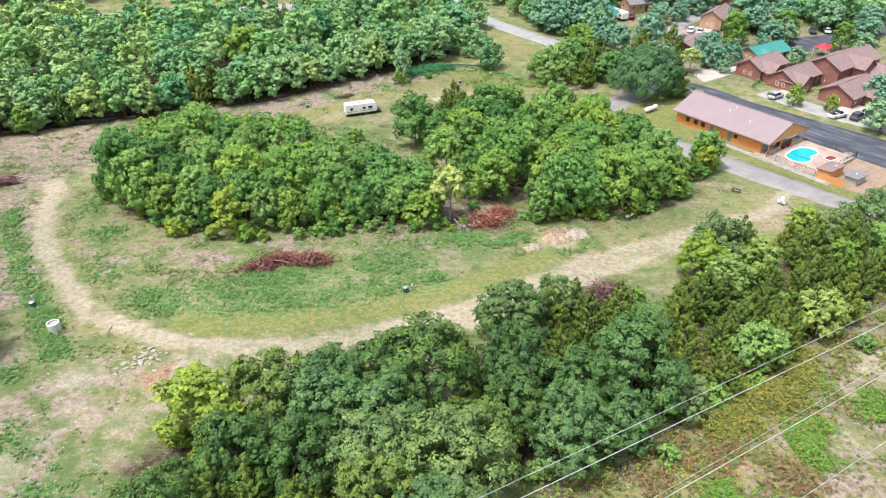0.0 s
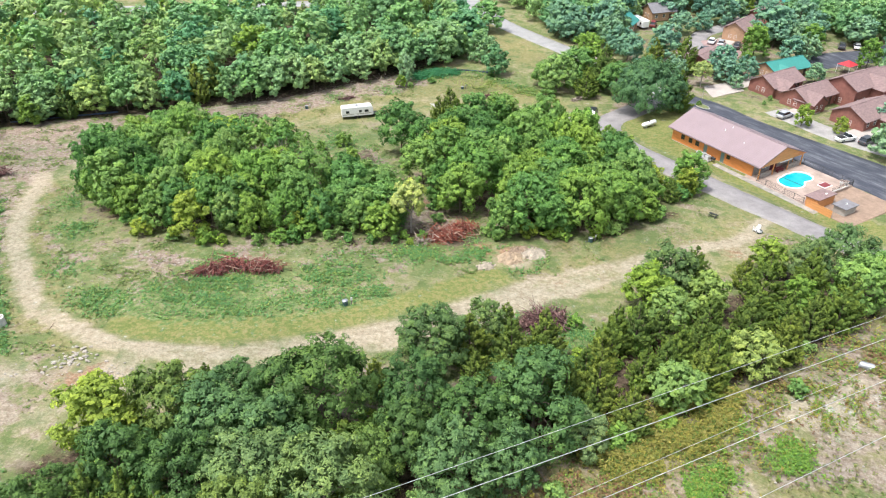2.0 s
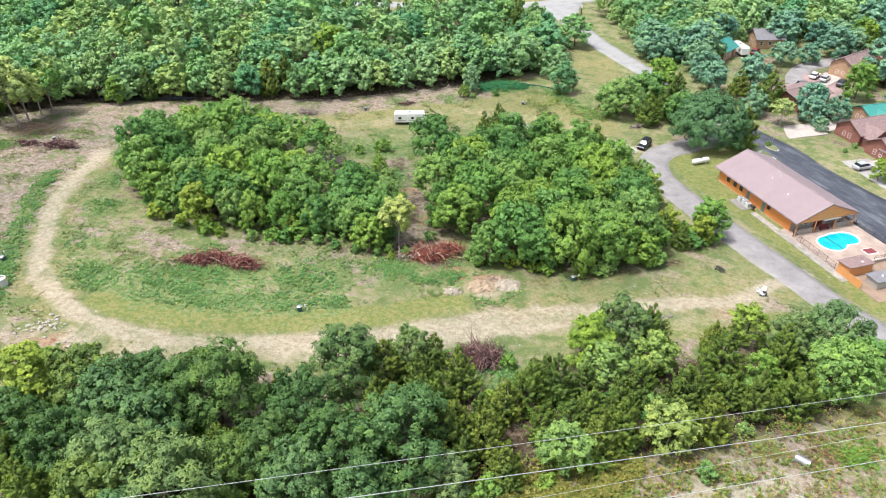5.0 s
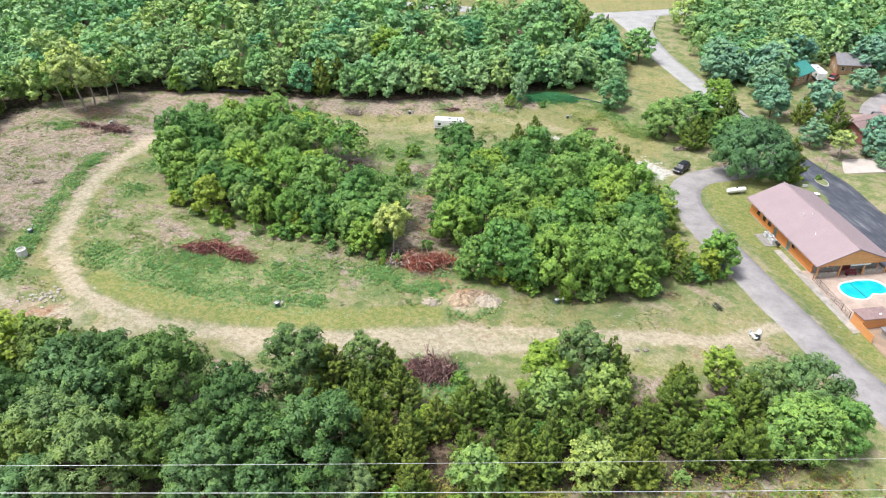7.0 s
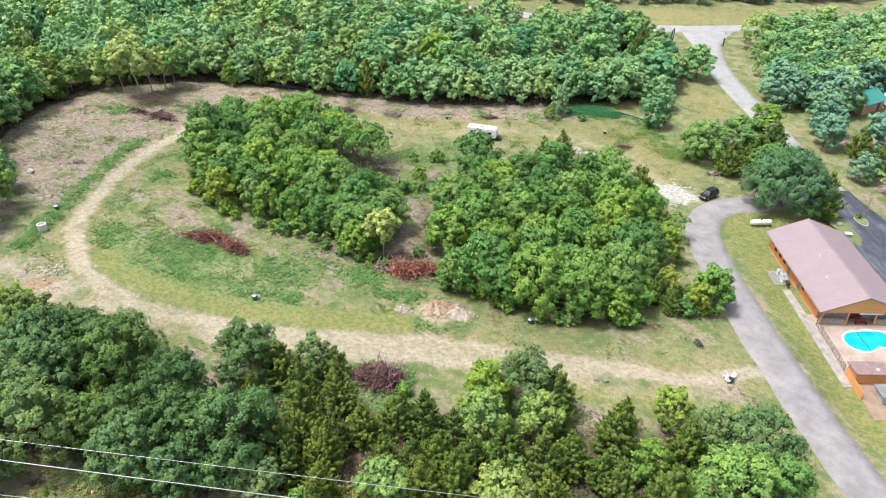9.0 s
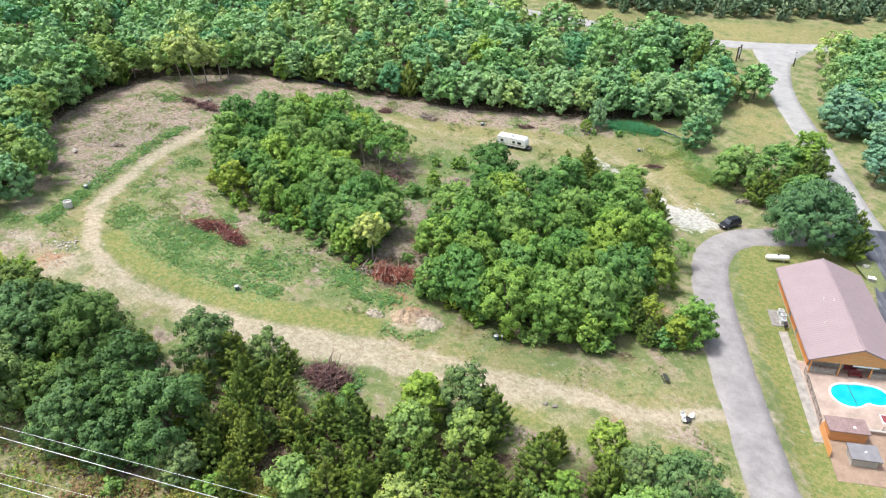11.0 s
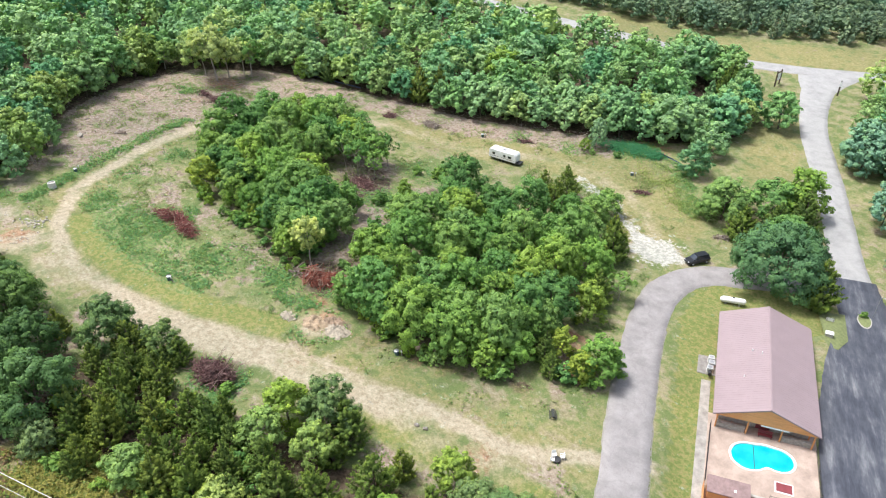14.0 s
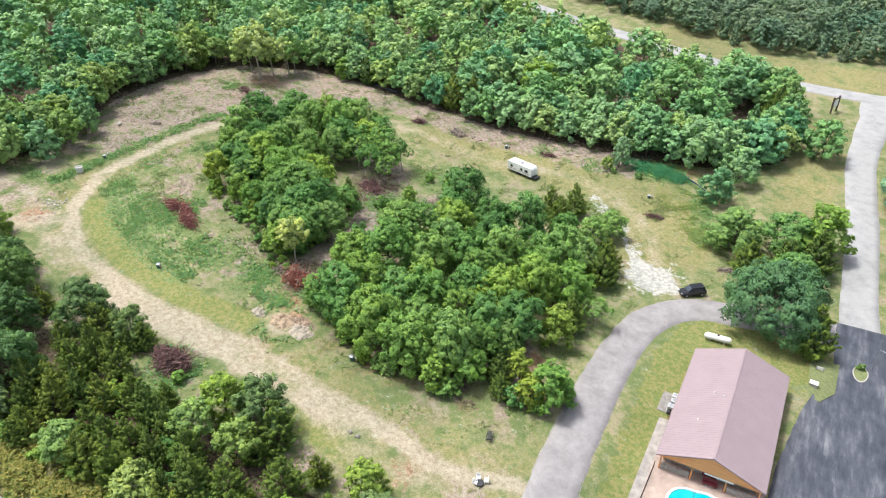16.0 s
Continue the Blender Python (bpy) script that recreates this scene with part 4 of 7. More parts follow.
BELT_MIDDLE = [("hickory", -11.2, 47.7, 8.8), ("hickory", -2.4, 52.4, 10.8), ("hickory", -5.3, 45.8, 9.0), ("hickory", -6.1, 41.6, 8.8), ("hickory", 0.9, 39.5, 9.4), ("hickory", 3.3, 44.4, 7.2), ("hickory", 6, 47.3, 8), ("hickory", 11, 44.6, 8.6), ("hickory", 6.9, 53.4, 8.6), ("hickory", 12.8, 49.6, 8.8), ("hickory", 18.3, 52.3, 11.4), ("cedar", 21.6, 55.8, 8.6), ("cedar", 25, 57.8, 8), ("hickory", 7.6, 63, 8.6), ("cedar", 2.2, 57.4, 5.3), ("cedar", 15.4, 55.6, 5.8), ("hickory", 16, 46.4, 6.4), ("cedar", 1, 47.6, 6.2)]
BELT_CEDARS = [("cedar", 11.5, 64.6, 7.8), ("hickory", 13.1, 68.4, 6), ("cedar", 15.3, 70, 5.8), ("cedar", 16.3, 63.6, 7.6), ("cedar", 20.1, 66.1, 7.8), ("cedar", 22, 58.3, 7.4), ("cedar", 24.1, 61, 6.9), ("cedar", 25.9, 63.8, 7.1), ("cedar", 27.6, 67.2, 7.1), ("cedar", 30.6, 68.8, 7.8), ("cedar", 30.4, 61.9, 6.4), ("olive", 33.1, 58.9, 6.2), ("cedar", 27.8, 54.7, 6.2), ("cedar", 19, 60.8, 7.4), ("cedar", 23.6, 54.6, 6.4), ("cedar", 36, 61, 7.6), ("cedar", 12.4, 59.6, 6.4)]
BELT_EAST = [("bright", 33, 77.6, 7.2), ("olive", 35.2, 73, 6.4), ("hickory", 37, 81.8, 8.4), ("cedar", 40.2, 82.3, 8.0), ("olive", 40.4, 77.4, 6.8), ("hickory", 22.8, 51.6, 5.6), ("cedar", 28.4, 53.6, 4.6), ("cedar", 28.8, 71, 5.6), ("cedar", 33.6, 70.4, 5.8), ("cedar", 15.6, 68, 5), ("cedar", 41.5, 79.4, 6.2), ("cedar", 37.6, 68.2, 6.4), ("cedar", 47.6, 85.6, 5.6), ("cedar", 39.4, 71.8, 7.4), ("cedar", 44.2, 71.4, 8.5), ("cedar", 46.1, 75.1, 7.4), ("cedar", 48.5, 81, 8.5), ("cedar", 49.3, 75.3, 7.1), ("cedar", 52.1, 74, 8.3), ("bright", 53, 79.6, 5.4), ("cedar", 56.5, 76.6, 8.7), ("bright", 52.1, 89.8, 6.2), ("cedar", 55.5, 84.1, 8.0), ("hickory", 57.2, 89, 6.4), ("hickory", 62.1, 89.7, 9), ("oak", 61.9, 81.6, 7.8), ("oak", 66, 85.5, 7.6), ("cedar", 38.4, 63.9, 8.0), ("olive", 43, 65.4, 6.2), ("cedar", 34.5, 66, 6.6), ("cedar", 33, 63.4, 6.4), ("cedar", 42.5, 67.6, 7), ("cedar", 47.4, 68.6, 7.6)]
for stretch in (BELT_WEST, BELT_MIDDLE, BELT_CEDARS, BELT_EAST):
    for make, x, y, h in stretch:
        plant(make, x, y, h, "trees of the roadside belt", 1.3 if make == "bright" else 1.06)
belt_rng = np.random.default_rng(77)
for p in along([(-20, 44), (-8, 46), (4, 48), (16, 56), (28, 63), (42, 71), (54, 80), (62, 86)], 1.6):
    q = p + belt_rng.normal(size=2) * 3.6
    plant("shrub", q[0], q[1], belt_rng.uniform(1.2, 2.8), "shrubs under the belt", 1.1)
CLEARING_TREES = [("cedar", 54.2, 162.6, 11), ("ash", -2.4, 191.6, 12), ("edge", 3.3, 204.3, 11), ("edge", 9.1, 218.5, 9.5), ("ash", 8, 193.6, 8), ("bright", -11.3, 172.9, 3.2), ("edge", -14.2, 187, 11), ("edge", 11.9, 183.4, 7.5), ("edge", -1, 212, 10), ("edge", -83, 138.5, 7), ("bright", -48.6, 178, 12.5), ("street", 35.6, 209, 10.5), ("street", 31.4, 216, 11), ("street", 42.5, 217.4, 11.5), ("oak", 27.2, 173.2, 9.6), ("oak", 31.8, 181.2, 9.2), ("oak", 24.6, 176.4, 7), ("bright", 35.9, 186.8, 11), ("cedar", 33.8, 170, 8.6), ("cedar", 37.2, 175.8, 8.8), ("cedar", 39.4, 180.6, 10.4), ("oak", 41, 172.5, 8)]
for make, x, y, h in CLEARING_TREES:
    plant(make, x, y, h, "trees round the clearing", 1.22)
STREET_TREES = [("street", 66.2, 224.3, 6.8), ("street", 73.5, 228.5, 6.4), ("street", 81.6, 237.1, 9), ("bright", 90.6, 247.3, 9), ("street", 93.8, 263.5, 12), ("street", 91.1, 221.4, 12.5), ("bright", 82.5, 204.9, 9.5), ("street", 76, 188.2, 6.6), ("street", 70.4, 185, 7), ("pale", 63.3, 180.8, 6.5), ("street", 45.1, 219.1, 11.5), ("street", 57.1, 200.7, 9.5), ("cedar", 61.1, 190.8, 10.5), ("street", 48.9, 233.9, 9.8), ("street", 61.2, 248.4, 10), ("street", 66.9, 242.1, 10)]
COTTAGE_TREES = [("bright", 80.3, 157.6, 5.5), ("bright", 87.3, 154.2, 4.5), ("street", 91.5, 141, 8.5), ("bright", 100.2, 211.6, 8.5), ("bright", 85.6, 213, 7.5), ("bright", 89.8, 252, 8), ("street", 100.3, 159.2, 8), ("street", 70, 190, 8), ("street", 95.5, 223, 9.5), ("street", 116.3, 219.5, 9), ("street", 59.5, 176, 8.5), ("street", 91.1, 216, 8), ("street", 125.4, 214.6, 9), ("street", 118, 223, 9), ("street", 45, 189.5, 8), ("street", 51, 189, 8), ("street", 30.2, 221, 10), ("street", 38.9, 217.5, 9), ("street", 46, 204, 8.5), ("cedar", 54, 196, 8), ("bright", 111, 200, 8), ("street", 95, 228, 8), ("street", 105, 235, 9), ("street", 92, 204, 7)]
VILLAGE_TREES = [("street", 97, 206, 7.5), ("street", 86, 240, 8), ("street", 78, 246, 8), ("street", 90, 256, 8.5), ("street", 104, 222, 7), ("street", 115, 195, 7), ("street", 57, 184.5, 7), ("street", 54, 181, 7.5), ("street", 47, 196.5, 8.5), ("street", 120, 180, 8), ("street", 112, 160, 8), ("street", 104, 150, 8.5), ("street", 97, 140, 8), ("street", 40, 196, 9), ("street", 44, 210, 9), ("street", 99, 216, 8), ("street", 106, 226, 8.5), ("street", 95, 250, 8.5), ("street", 70, 250, 9), ("street", 36, 207, 9), ("street", 33, 213, 9), ("street", 120, 205, 8), ("street", 93, 187, 5.5), ("street", 72, 180.5, 4)]
BACK_TREES = [("street", 83, 248, 8), ("street", 103, 270, 9), ("street", 95, 277, 9)]
for stand in (STREET_TREES, COTTAGE_TREES, VILLAGE_TREES, BACK_TREES):
    for make, x, y, h in stand:
        plant(make, x, y, h, "trees among the cottages", 1.18)
for make, x, y, h in (("pale", -89.8, 113.2, 14.5), ("pale", -91.2, 117, 12), ("pale", -92.5, 121.7, 10.4), ("ash", -85, 138.2, 7.6), ("sparse", -90.5, 123, 10), ("bright", -83.3, 135, 6.8), ("sparse", -95, 112, 11)):
    plant(make, x, y, h, "trees at the wood's edge")
plant("street", -10.2, 175.4, 8.2, "trees round the clearing", 0.62)
for x, y, h in ((-52.5, 59.5, 8.6), (-56.5, 63.8, 9.4), (-51.5, 53.5, 9), (-63, 67.4, 8)):
    plant("olive" if h > 9 else "edge", x, y, h, "trees at the wood's edge")
plant("sycamore", 46.6, 162.4, 12.2, "trees round the clearing", 0.9)
edge_line = along(WOODS_EDGE, 5.0)
edge_tan = unit(np.gradient(edge_line, axis=0))
for i, p in enumerate(edge_line):
    out = np.array([-edge_tan[i, 1], edge_tan[i, 0]])
    for row in (2.2, 6.5):
        q = p + out * (row + tree_rng.uniform(-1, 1)) + edge_tan[i] * tree_rng.uniform(-1.5, 1.5)
        plant("cedar" if tree_rng.random() < 0.1 else "olive" if q[1] < 108 and tree_rng.random() < 0.42 else "edge", q[0], q[1], tree_rng.uniform(7.6, 11.4), "trees at the wood's edge", 1.08)
SKIRTS = [[(-52, 101.5), (-46, 95), (-40, 91), (-33, 88.4), (-24, 89.2), (-14, 92), (-5, 94), (0, 99)], [(3, 103), (7, 97.5), (13, 94.8), (21, 96), (30, 98.3), (37, 102), (42, 110), (47, 115)], [(-58, 113), (-55.5, 106.5), (-52, 101.5)]]
for line in SKIRTS:
    for p in along(line, 2.1)[::2]:
        if tree_rng.random() < 0.2:
            continue
        q = p + tree_rng.uniform(-1.2, 1.2, 2) + [0, 1.1]
        plant("shrub", q[0], q[1], tree_rng.uniform(0.9, 3.2), "shrubs at the edges", 1.2)
for x, y, h in ((-26, 88.4, 2), (-21, 89.4, 2), (-16, 90.6, 2.3), (-11, 92, 1.8), (-4.6, 92, 1.6), (-1.2, 92.4, 1.4), (1.2, 92, 1.3), (-8, 92, 1.5), (2.8, 94, 1.6), (0, 94, 1.5), (-13, 118, 3), (-11, 121, 2.6), (-18, 136, 3), (-22, 133, 2.2), (-5, 96.5, 2), (14, 95.8, 2), (22, 97, 2), (31, 99.5, 2.4)) + ((39, 106, 2.2), (43.5, 118.5, 2.4), (47, 116, 2), (24, 73, 2), (8, 67, 2), (-15, 53, 2.4), (-24, 52, 2), (32, 55.5, 2.2), (36, 59.5, 2.4), (47, 62.5, 2), (20, 45, 2.2), (-9, 173, 1.5), (-4, 176, 1.6), (78.5, 174, 1.2), (77.5, 164.5, 1.0), (76, 170.5, 1.0), (15, 47, 2.2), (8, 42.5, 2.4)):
    plant("shrub", x, y, h, "shrubs at the edges")

# far woods: whole trees joined into one mesh
def woods(name, poly, step, near_line, label, seed, tall=(8, 10.5), mat=WOODS, cedars=2):
    r = np.random.default_rng(seed)
    makes = []
    for i in range(7):
        q = np.random.default_rng(300 + i)
        makes.append((crown(q, 10, 3.7 + 0.35 * (i % 3), 1250, 0.37, 20, 0.12, 6, 0.14, 0.14)[:3], crown(q, 10, 3.7 + 0.35 * (i % 3), 520, 0.54, 16, 0.16, 5, 0.14, 0.14)[:3]))
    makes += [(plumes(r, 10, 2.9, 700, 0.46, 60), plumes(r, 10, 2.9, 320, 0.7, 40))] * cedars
    xs = [p[0] for p in poly]
    ys = [p[1] for p in poly]
    px, py = np.meshgrid(np.arange(min(xs), max(xs), step), np.arange(min(ys), max(ys), step))
    px, py = (v.ravel() + r.uniform(-0.34, 0.34, v.size) * step for v in (px, py))
    ok = inside(px, py, poly)
    px, py = px[ok], py[ok]
    gap = off_line(px, py, near_line)
    road = np.minimum(off_line(px, py, HIGHWAY), off_line(px, py, MAIN))
    px, py, gap, road = (v[(road > 6.5) & (np.hypot(px + 5, py - 236) > 9) & (np.hypot(px - 57, py - 226) > 13)] for v in (px, py, gap, road))
    all_q, tint, normals, twig_shade = [], [], [], []
    for x, y, d, e in zip(px, py, gap, road):
        fine, coarse = makes[r.integers(len(makes))]
        q, nq, tw = fine if d < 35 else coarse
        a, s = r.uniform(0, 6.283), r.uniform(*tall) / 10 * r.choice([0.72, 0.88, 0.98, 1.1, 1.25]) * (0.62 + 0.38 * min(1.0, max(0.0, (e - 6) / 15)))
        rot = np.array([[math.cos(a), math.sin(a), 0], [-math.sin(a), math.cos(a), 0], [0, 0, 1]])
        all_q.append((q @ rot) * s * np.array([1.32, 1.32, 1.08]) + [x, y, gz(x, y)])
        tint.append(np.full(len(q), r.random()))
        normals.append(nq @ rot)
        twig_shade.append(tw)
    ob = new(name, sprays_mesh(name, np.concatenate(all_q), mat, np.concatenate(tint), np.concatenate(normals), np.concatenate(twig_shade)))
    return tagged(ob, label, "woods", kind="stuff")


inner = [tuple(p + np.array([-t[1], t[0]]) * 9.5) for p, t in list(zip(edge_line, edge_tan))[::4]]
woods("woods", inner + [(-22, 238), (-45, 233), (-60, 228), (-80, 223), (-104, 217), (-140, 209), (-175, 202), (-215, 160), (-208, 60), (-195, 35), (-90, 30), (-60, 38)], 7.5, WOODS_EDGE, "dense green mixed woods behind the clearing", 21)
woods("woods", [(-240, 232), (-150, 238), (-95, 245), (-66, 252), (-47, 261), (-26, 277), (3, 303), (40, 345), (-20, 385), (-110, 350), (-200, 270)], 5.2, [(-95, 245), (-47, 261), (-26, 277), (3, 303)], "dull grey-green scrubby woods beyond the highway", 22, (7.0, 9.0), FARWOODS, 5)
woods("woods", [(14, 256), (19, 240), (27, 226), (42, 212), (50, 214), (50, 232), (64, 252), (80, 250), (92, 268), (104, 300), (70, 330), (30, 285)], 4.7, [(19, 240), (27, 226), (42, 212)], "dense green woods beside the road", 23)
woods("woods", [(112, 226), (135, 222), (170, 235), (190, 330), (120, 350), (116, 280), (106, 254)], 5.0, [(112, 226), (135, 222)], "green trees behind the cottages", 24, (7, 9.5))


# ---- paints and stuffs for things ----
ROOFPINK = plain("dusty_pink_metal_roof", (0.285, 0.214, 0.22), 0.5, vary=0.08, scale=0.4, grain=30, bump=0.05)
ORANGEWOOD = plain("orange_stained_wood", (0.7, 0.26, 0.075), 0.6, vary=0.25, scale=1.2, grain=14, bump=0.15, squash=(0.3, 0.3, 4))
PALEORANGE = plain("light_orange_stained_wood", (0.72, 0.33, 0.12), 0.6, vary=0.2, scale=1.2, grain=14, bump=0.15, squash=(0.3, 0.3, 4))
WHITE = plain("white_paint", (0.78, 0.78, 0.76), 0.45, vary=0.08, scale=1.0, grain=20, bump=0.03)
BLACKPAINT = plain("black_car_paint", (0.008, 0.009, 0.011), 0.35, vary=0.2, bump=0)
RUBBER = plain("black_rubber", (0.02, 0.02, 0.02), 0.85, vary=0.2, bump=0.1)
STEEL = plain("grey_metal", (0.4, 0.41, 0.42), 0.45, 0.6, vary=0.2)
DARKMETAL = plain("dark_iron", (0.05, 0.05, 0.052), 0.5, 0.5, vary=0.2)
TEAL = plain("dark_teal_plastic", (0.05, 0.1, 0.11), 0.5, vary=0.2)
DECKTAN = plain("tan_pool_deck", (0.39, 0.3, 0.245), 0.85, vary=0.3, scale=0.5, grain=10, bump=0.1)
ROCKWALL = plain("mixed_fieldstone", (0.42, 0.38, 0.33), 0.9, vary=0.35, scale=3, grain=9, bump=0.5)
REDPAINT = plain("dark_red_paint", (0.2, 0.035, 0.04), 0.6, vary=0.2)
BROWNROOF = plain("brown_shingle_roof", (0.25, 0.17, 0.16), 0.85, vary=0.3, scale=1.5, grain=12, bump=0.3, squash=(1, 1, 3))
GREENROOF = plain("green_metal_roof", (0.045, 0.24, 0.2), 0.5, vary=0.12)
GREYROOF = plain("grey_shingle_roof", (0.2, 0.192, 0.2), 0.85, vary=0.2, scale=1.5, grain=12, bump=0.3)
BRICKRED = plain("red_brown_siding", (0.28, 0.115, 0.09), 0.75, vary=0.25, scale=1.0, grain=12, bump=0.2)
TANSIDING = plain("tan_wood_siding", (0.46, 0.28, 0.17), 0.75, vary=0.2, scale=1.0, grain=12, bump=0.2)
DARKWOOD = plain("dark_brown_wood", (0.075, 0.05, 0.035), 0.8, vary=0.3, grain=12, bump=0.2)
GREYWOOD = plain("weathered_grey_wood", (0.24, 0.208, 0.176), 0.85, vary=0.3, grain=12, bump=0.3)
ROCK = plain("pale_limestone", (0.38, 0.34, 0.285), 0.95, vary=0.25, scale=2, grain=8, bump=0.5)
SAND = plain("tan_clay_spoil", (0.4, 0.3, 0.2), 0.95, vary=0.4, scale=0.9, grain=5, bump=0.8)
GREENDOOR = plain("grey_green_door_paint", (0.16, 0.25, 0.24), 0.5, vary=0.1)
DRIVECON = plain("pale_drive_concrete", (0.44, 0.385, 0.345), 0.9, vary=0.18, scale=0.4, grain=8, bump=0.15)
REDCANVAS = plain("red_canvas", (0.5, 0.03, 0.04), 0.7, vary=0.1)


def glassy(name, tone):
    m, nt, b = material(name)
    b.inputs["Base Color"].default_value = (*tone, 1)
    b.inputs["Roughness"].default_value = 0.06
    b.inputs["Specular IOR Level"].default_value = 0.8
    return m


GLASS = glassy("dark_window_glass", (0.02, 0.024, 0.03))
WINDSHIELD = glassy("blue_tinted_windscreen", (0.08, 0.1, 0.13))
WATER, nt, b = material("pool_water")
nt.links.new(ramp(nt, noise_of(nt, 0.5, 3, 0.5), [(0.35, (0.0, 0.36, 0.42)), (0.65, (0.015, 0.44, 0.47))]), b.inputs["Base Color"])
b.inputs["Roughness"].default_value = 0.08
bumped(nt, b, noise_of(nt, 3.0, 3, 0.5), 0.12, 0.03)


# ---- the lodge and its pool ----
LODGE = pose(60.3, 138.5, -10.95, 0, 0, -54.8)
lodge = thing("lodge", LODGE, "long orange wood lodge with dusty pink metal roof", "building")
HL, HW, EAVE, RIDGE = 11.45, 6.6, 2.75, 5.45      # half length and width of the roof
body_end = 9.5                                     # the porch lies beyond it


def wall_with(name, length, height, holes, thick, mat, parent, m, label=""):
    """A wall of horizontal boards' depth along x from 0, with openings that go through it."""
    xs = sorted({0.0, length, *[h[0] for h in holes], *[h[1] for h in holes]})
    zs = sorted({0.0, height, *[h[2] for h in holes], *[h[3] for h in holes]})
    bm = bmesh.new()
    for x0, x1 in zip(xs, xs[1:]):
        for z0, z1 in zip(zs, zs[1:]):
            cx, cz = (x0 + x1) / 2, (z0 + z1) / 2
            if not any(h[0] < cx < h[1] and h[2] < cz < h[3] for h in holes):
                box(bm, x0, 0, z0, x1, thick, z1)
    bmesh.ops.remove_doubles(bm, verts=bm.verts, dist=0.001)
    bmesh.ops.transform(bm, matrix=m, verts=bm.verts)
    return part(name, bm, mat, parent, label)


def window_in(parent, m, w, h, frame_mat=None, depth=0.16):
    """A framed window, standing in the plane y = 0 with its lower left corner at the origin."""
    fm = frame_mat or WHITE
    bm = bmesh.new()
    t = 0.05
    for a in ((0, 0, w, t), (0, h - t, w, h), (0, t, t, h - t), (w - t, t, w, h - t), (t, h / 2 - 0.02, w - t, h / 2 + 0.02)):
        box(bm, a[0], -0.03, a[1], a[2], depth, a[3])
    bmesh.ops.transform(bm, matrix=m, verts=bm.verts)
    win = part("window", bm, fm, parent)
    g = boxed(t, 0.05, t, w - t, 0.07, h - t)
    bmesh.ops.transform(g, matrix=m, verts=g.verts)
    part("pane", g, GLASS, win)
    return win


def gable_roof(parent, hl, hw, eave, ridge, mat, thick=0.16, seams=0.0, label="", centre=(0, 0)):
    """A gable roof with its ridge along x and a thickness of its own; seams: spacing of raised ribs."""
    bm = bmesh.new()
    cx, cy = centre
    stops = [(-hl, 0.0)]
    if seams:
        for k in range(int(2 * hl / seams)):
            x = -hl + seams * (k + 0.5)
            stops += [(x - 0.03, 0.0), (x - 0.018, 0.018), (x + 0.018, 0.018), (x + 0.03, 0.0)]
    stops.append((hl, 0.0))
    rings = []
    for x, lift in stops:
        prof = [(-hw, eave + lift), (0, ridge + lift), (hw, eave + lift), (hw, eave - thick), (0, ridge - thick * 1.1), (-hw, eave - thick)]
        rings.append([bm.verts.new((cx + x, cy + y, z)) for y, z in prof])
    for p, q in zip(rings, rings[1:]):
        for i in range(6):
            j = (i + 1) % 6
            bm.faces.new((p[i], p[j], q[j], q[i]))
    bm.faces.new(rings[0])
    bm.faces.new(rings[-1][::-1])
    bmesh.ops.recalc_face_normals(bm, faces=bm.faces)
    roof_ob = part("roof", bm, mat, parent, label)
    part("ridge_cap", boxed(cx - hl, cy - 0.14, ridge - 0.04, cx + hl, cy + 0.14, ridge + 0.045, 0.01), mat, roof_ob)
    return roof_ob


gable_roof(lodge, HL, HW, EAVE, RIDGE, ROOFPINK, 0.2, 0.46, "dusty pink ribbed metal roof")
IN_W = HW - 0.75
holes_s = [(2.4, 3.3, 1.0, 2.0), (4.4, 5.3, 1.0, 2.0), (6.2, 7.1, 1.0, 2.0), (8.3, 9.2, 0.02, 2.05), (12.6, 13.5, 0.02, 2.05), (14.0, 14.8, 1.2, 2.0)]
south_m = Matrix.Translation((-HL + 0.75, -IN_W, 0))
wall_with("wall", body_end + HL - 0.75, EAVE + 0.2, holes_s, 0.2, ORANGEWOOD, lodge, south_m, "orange stained horizontal wood siding")
for h in holes_s:
    if h[2] > 0.5:
        window_in(lodge, south_m @ Matrix.Translation((h[0], 0, h[2])), h[1] - h[0], h[3] - h[2], DARKWOOD)
    else:
        d = boxed(h[0], 0.06, h[2], h[1], 0.11, h[3])
        bmesh.ops.transform(d, matrix=south_m, verts=d.verts)
        door = part("door", d, GREENDOOR, lodge, "grey-green side door")
        k = rod(bmesh.new(), (h[1] - 0.12, 0.02, 1.0), (h[1] - 0.12, 0.06, 1.0), 0.035)
        bmesh.ops.transform(k, matrix=south_m, verts=k.verts)
        part("handle", k, STEEL, door)
north_m = Matrix.Translation((body_end, IN_W, 0)) @ Matrix.Rotation(math.pi, 4, "Z")
holes_n = [(1.5, 3.3, 0.9, 2.1), (5.0, 6.2, 0.02, 2.1), (8.0, 9.8, 0.9, 2.1), (12, 13.8, 0.9, 2.1), (15.5, 16.7, 0.02, 2.1)]
wall_with("wall", body_end + HL - 0.75, EAVE + 0.2, holes_n, 0.2, ORANGEWOOD, lodge, north_m)
for h in holes_n:
    if h[2] > 0.5:
        window_in(lodge, north_m @ Matrix.Translation((h[0], 0, h[2])), h[1] - h[0], h[3] - h[2])
    else:
        d = boxed(h[0], 0.06, h[2], h[1], 0.11, h[3])
        bmesh.ops.transform(d, matrix=north_m, verts=d.verts)
        part("door", d, REDPAINT, lodge, "dark red door")
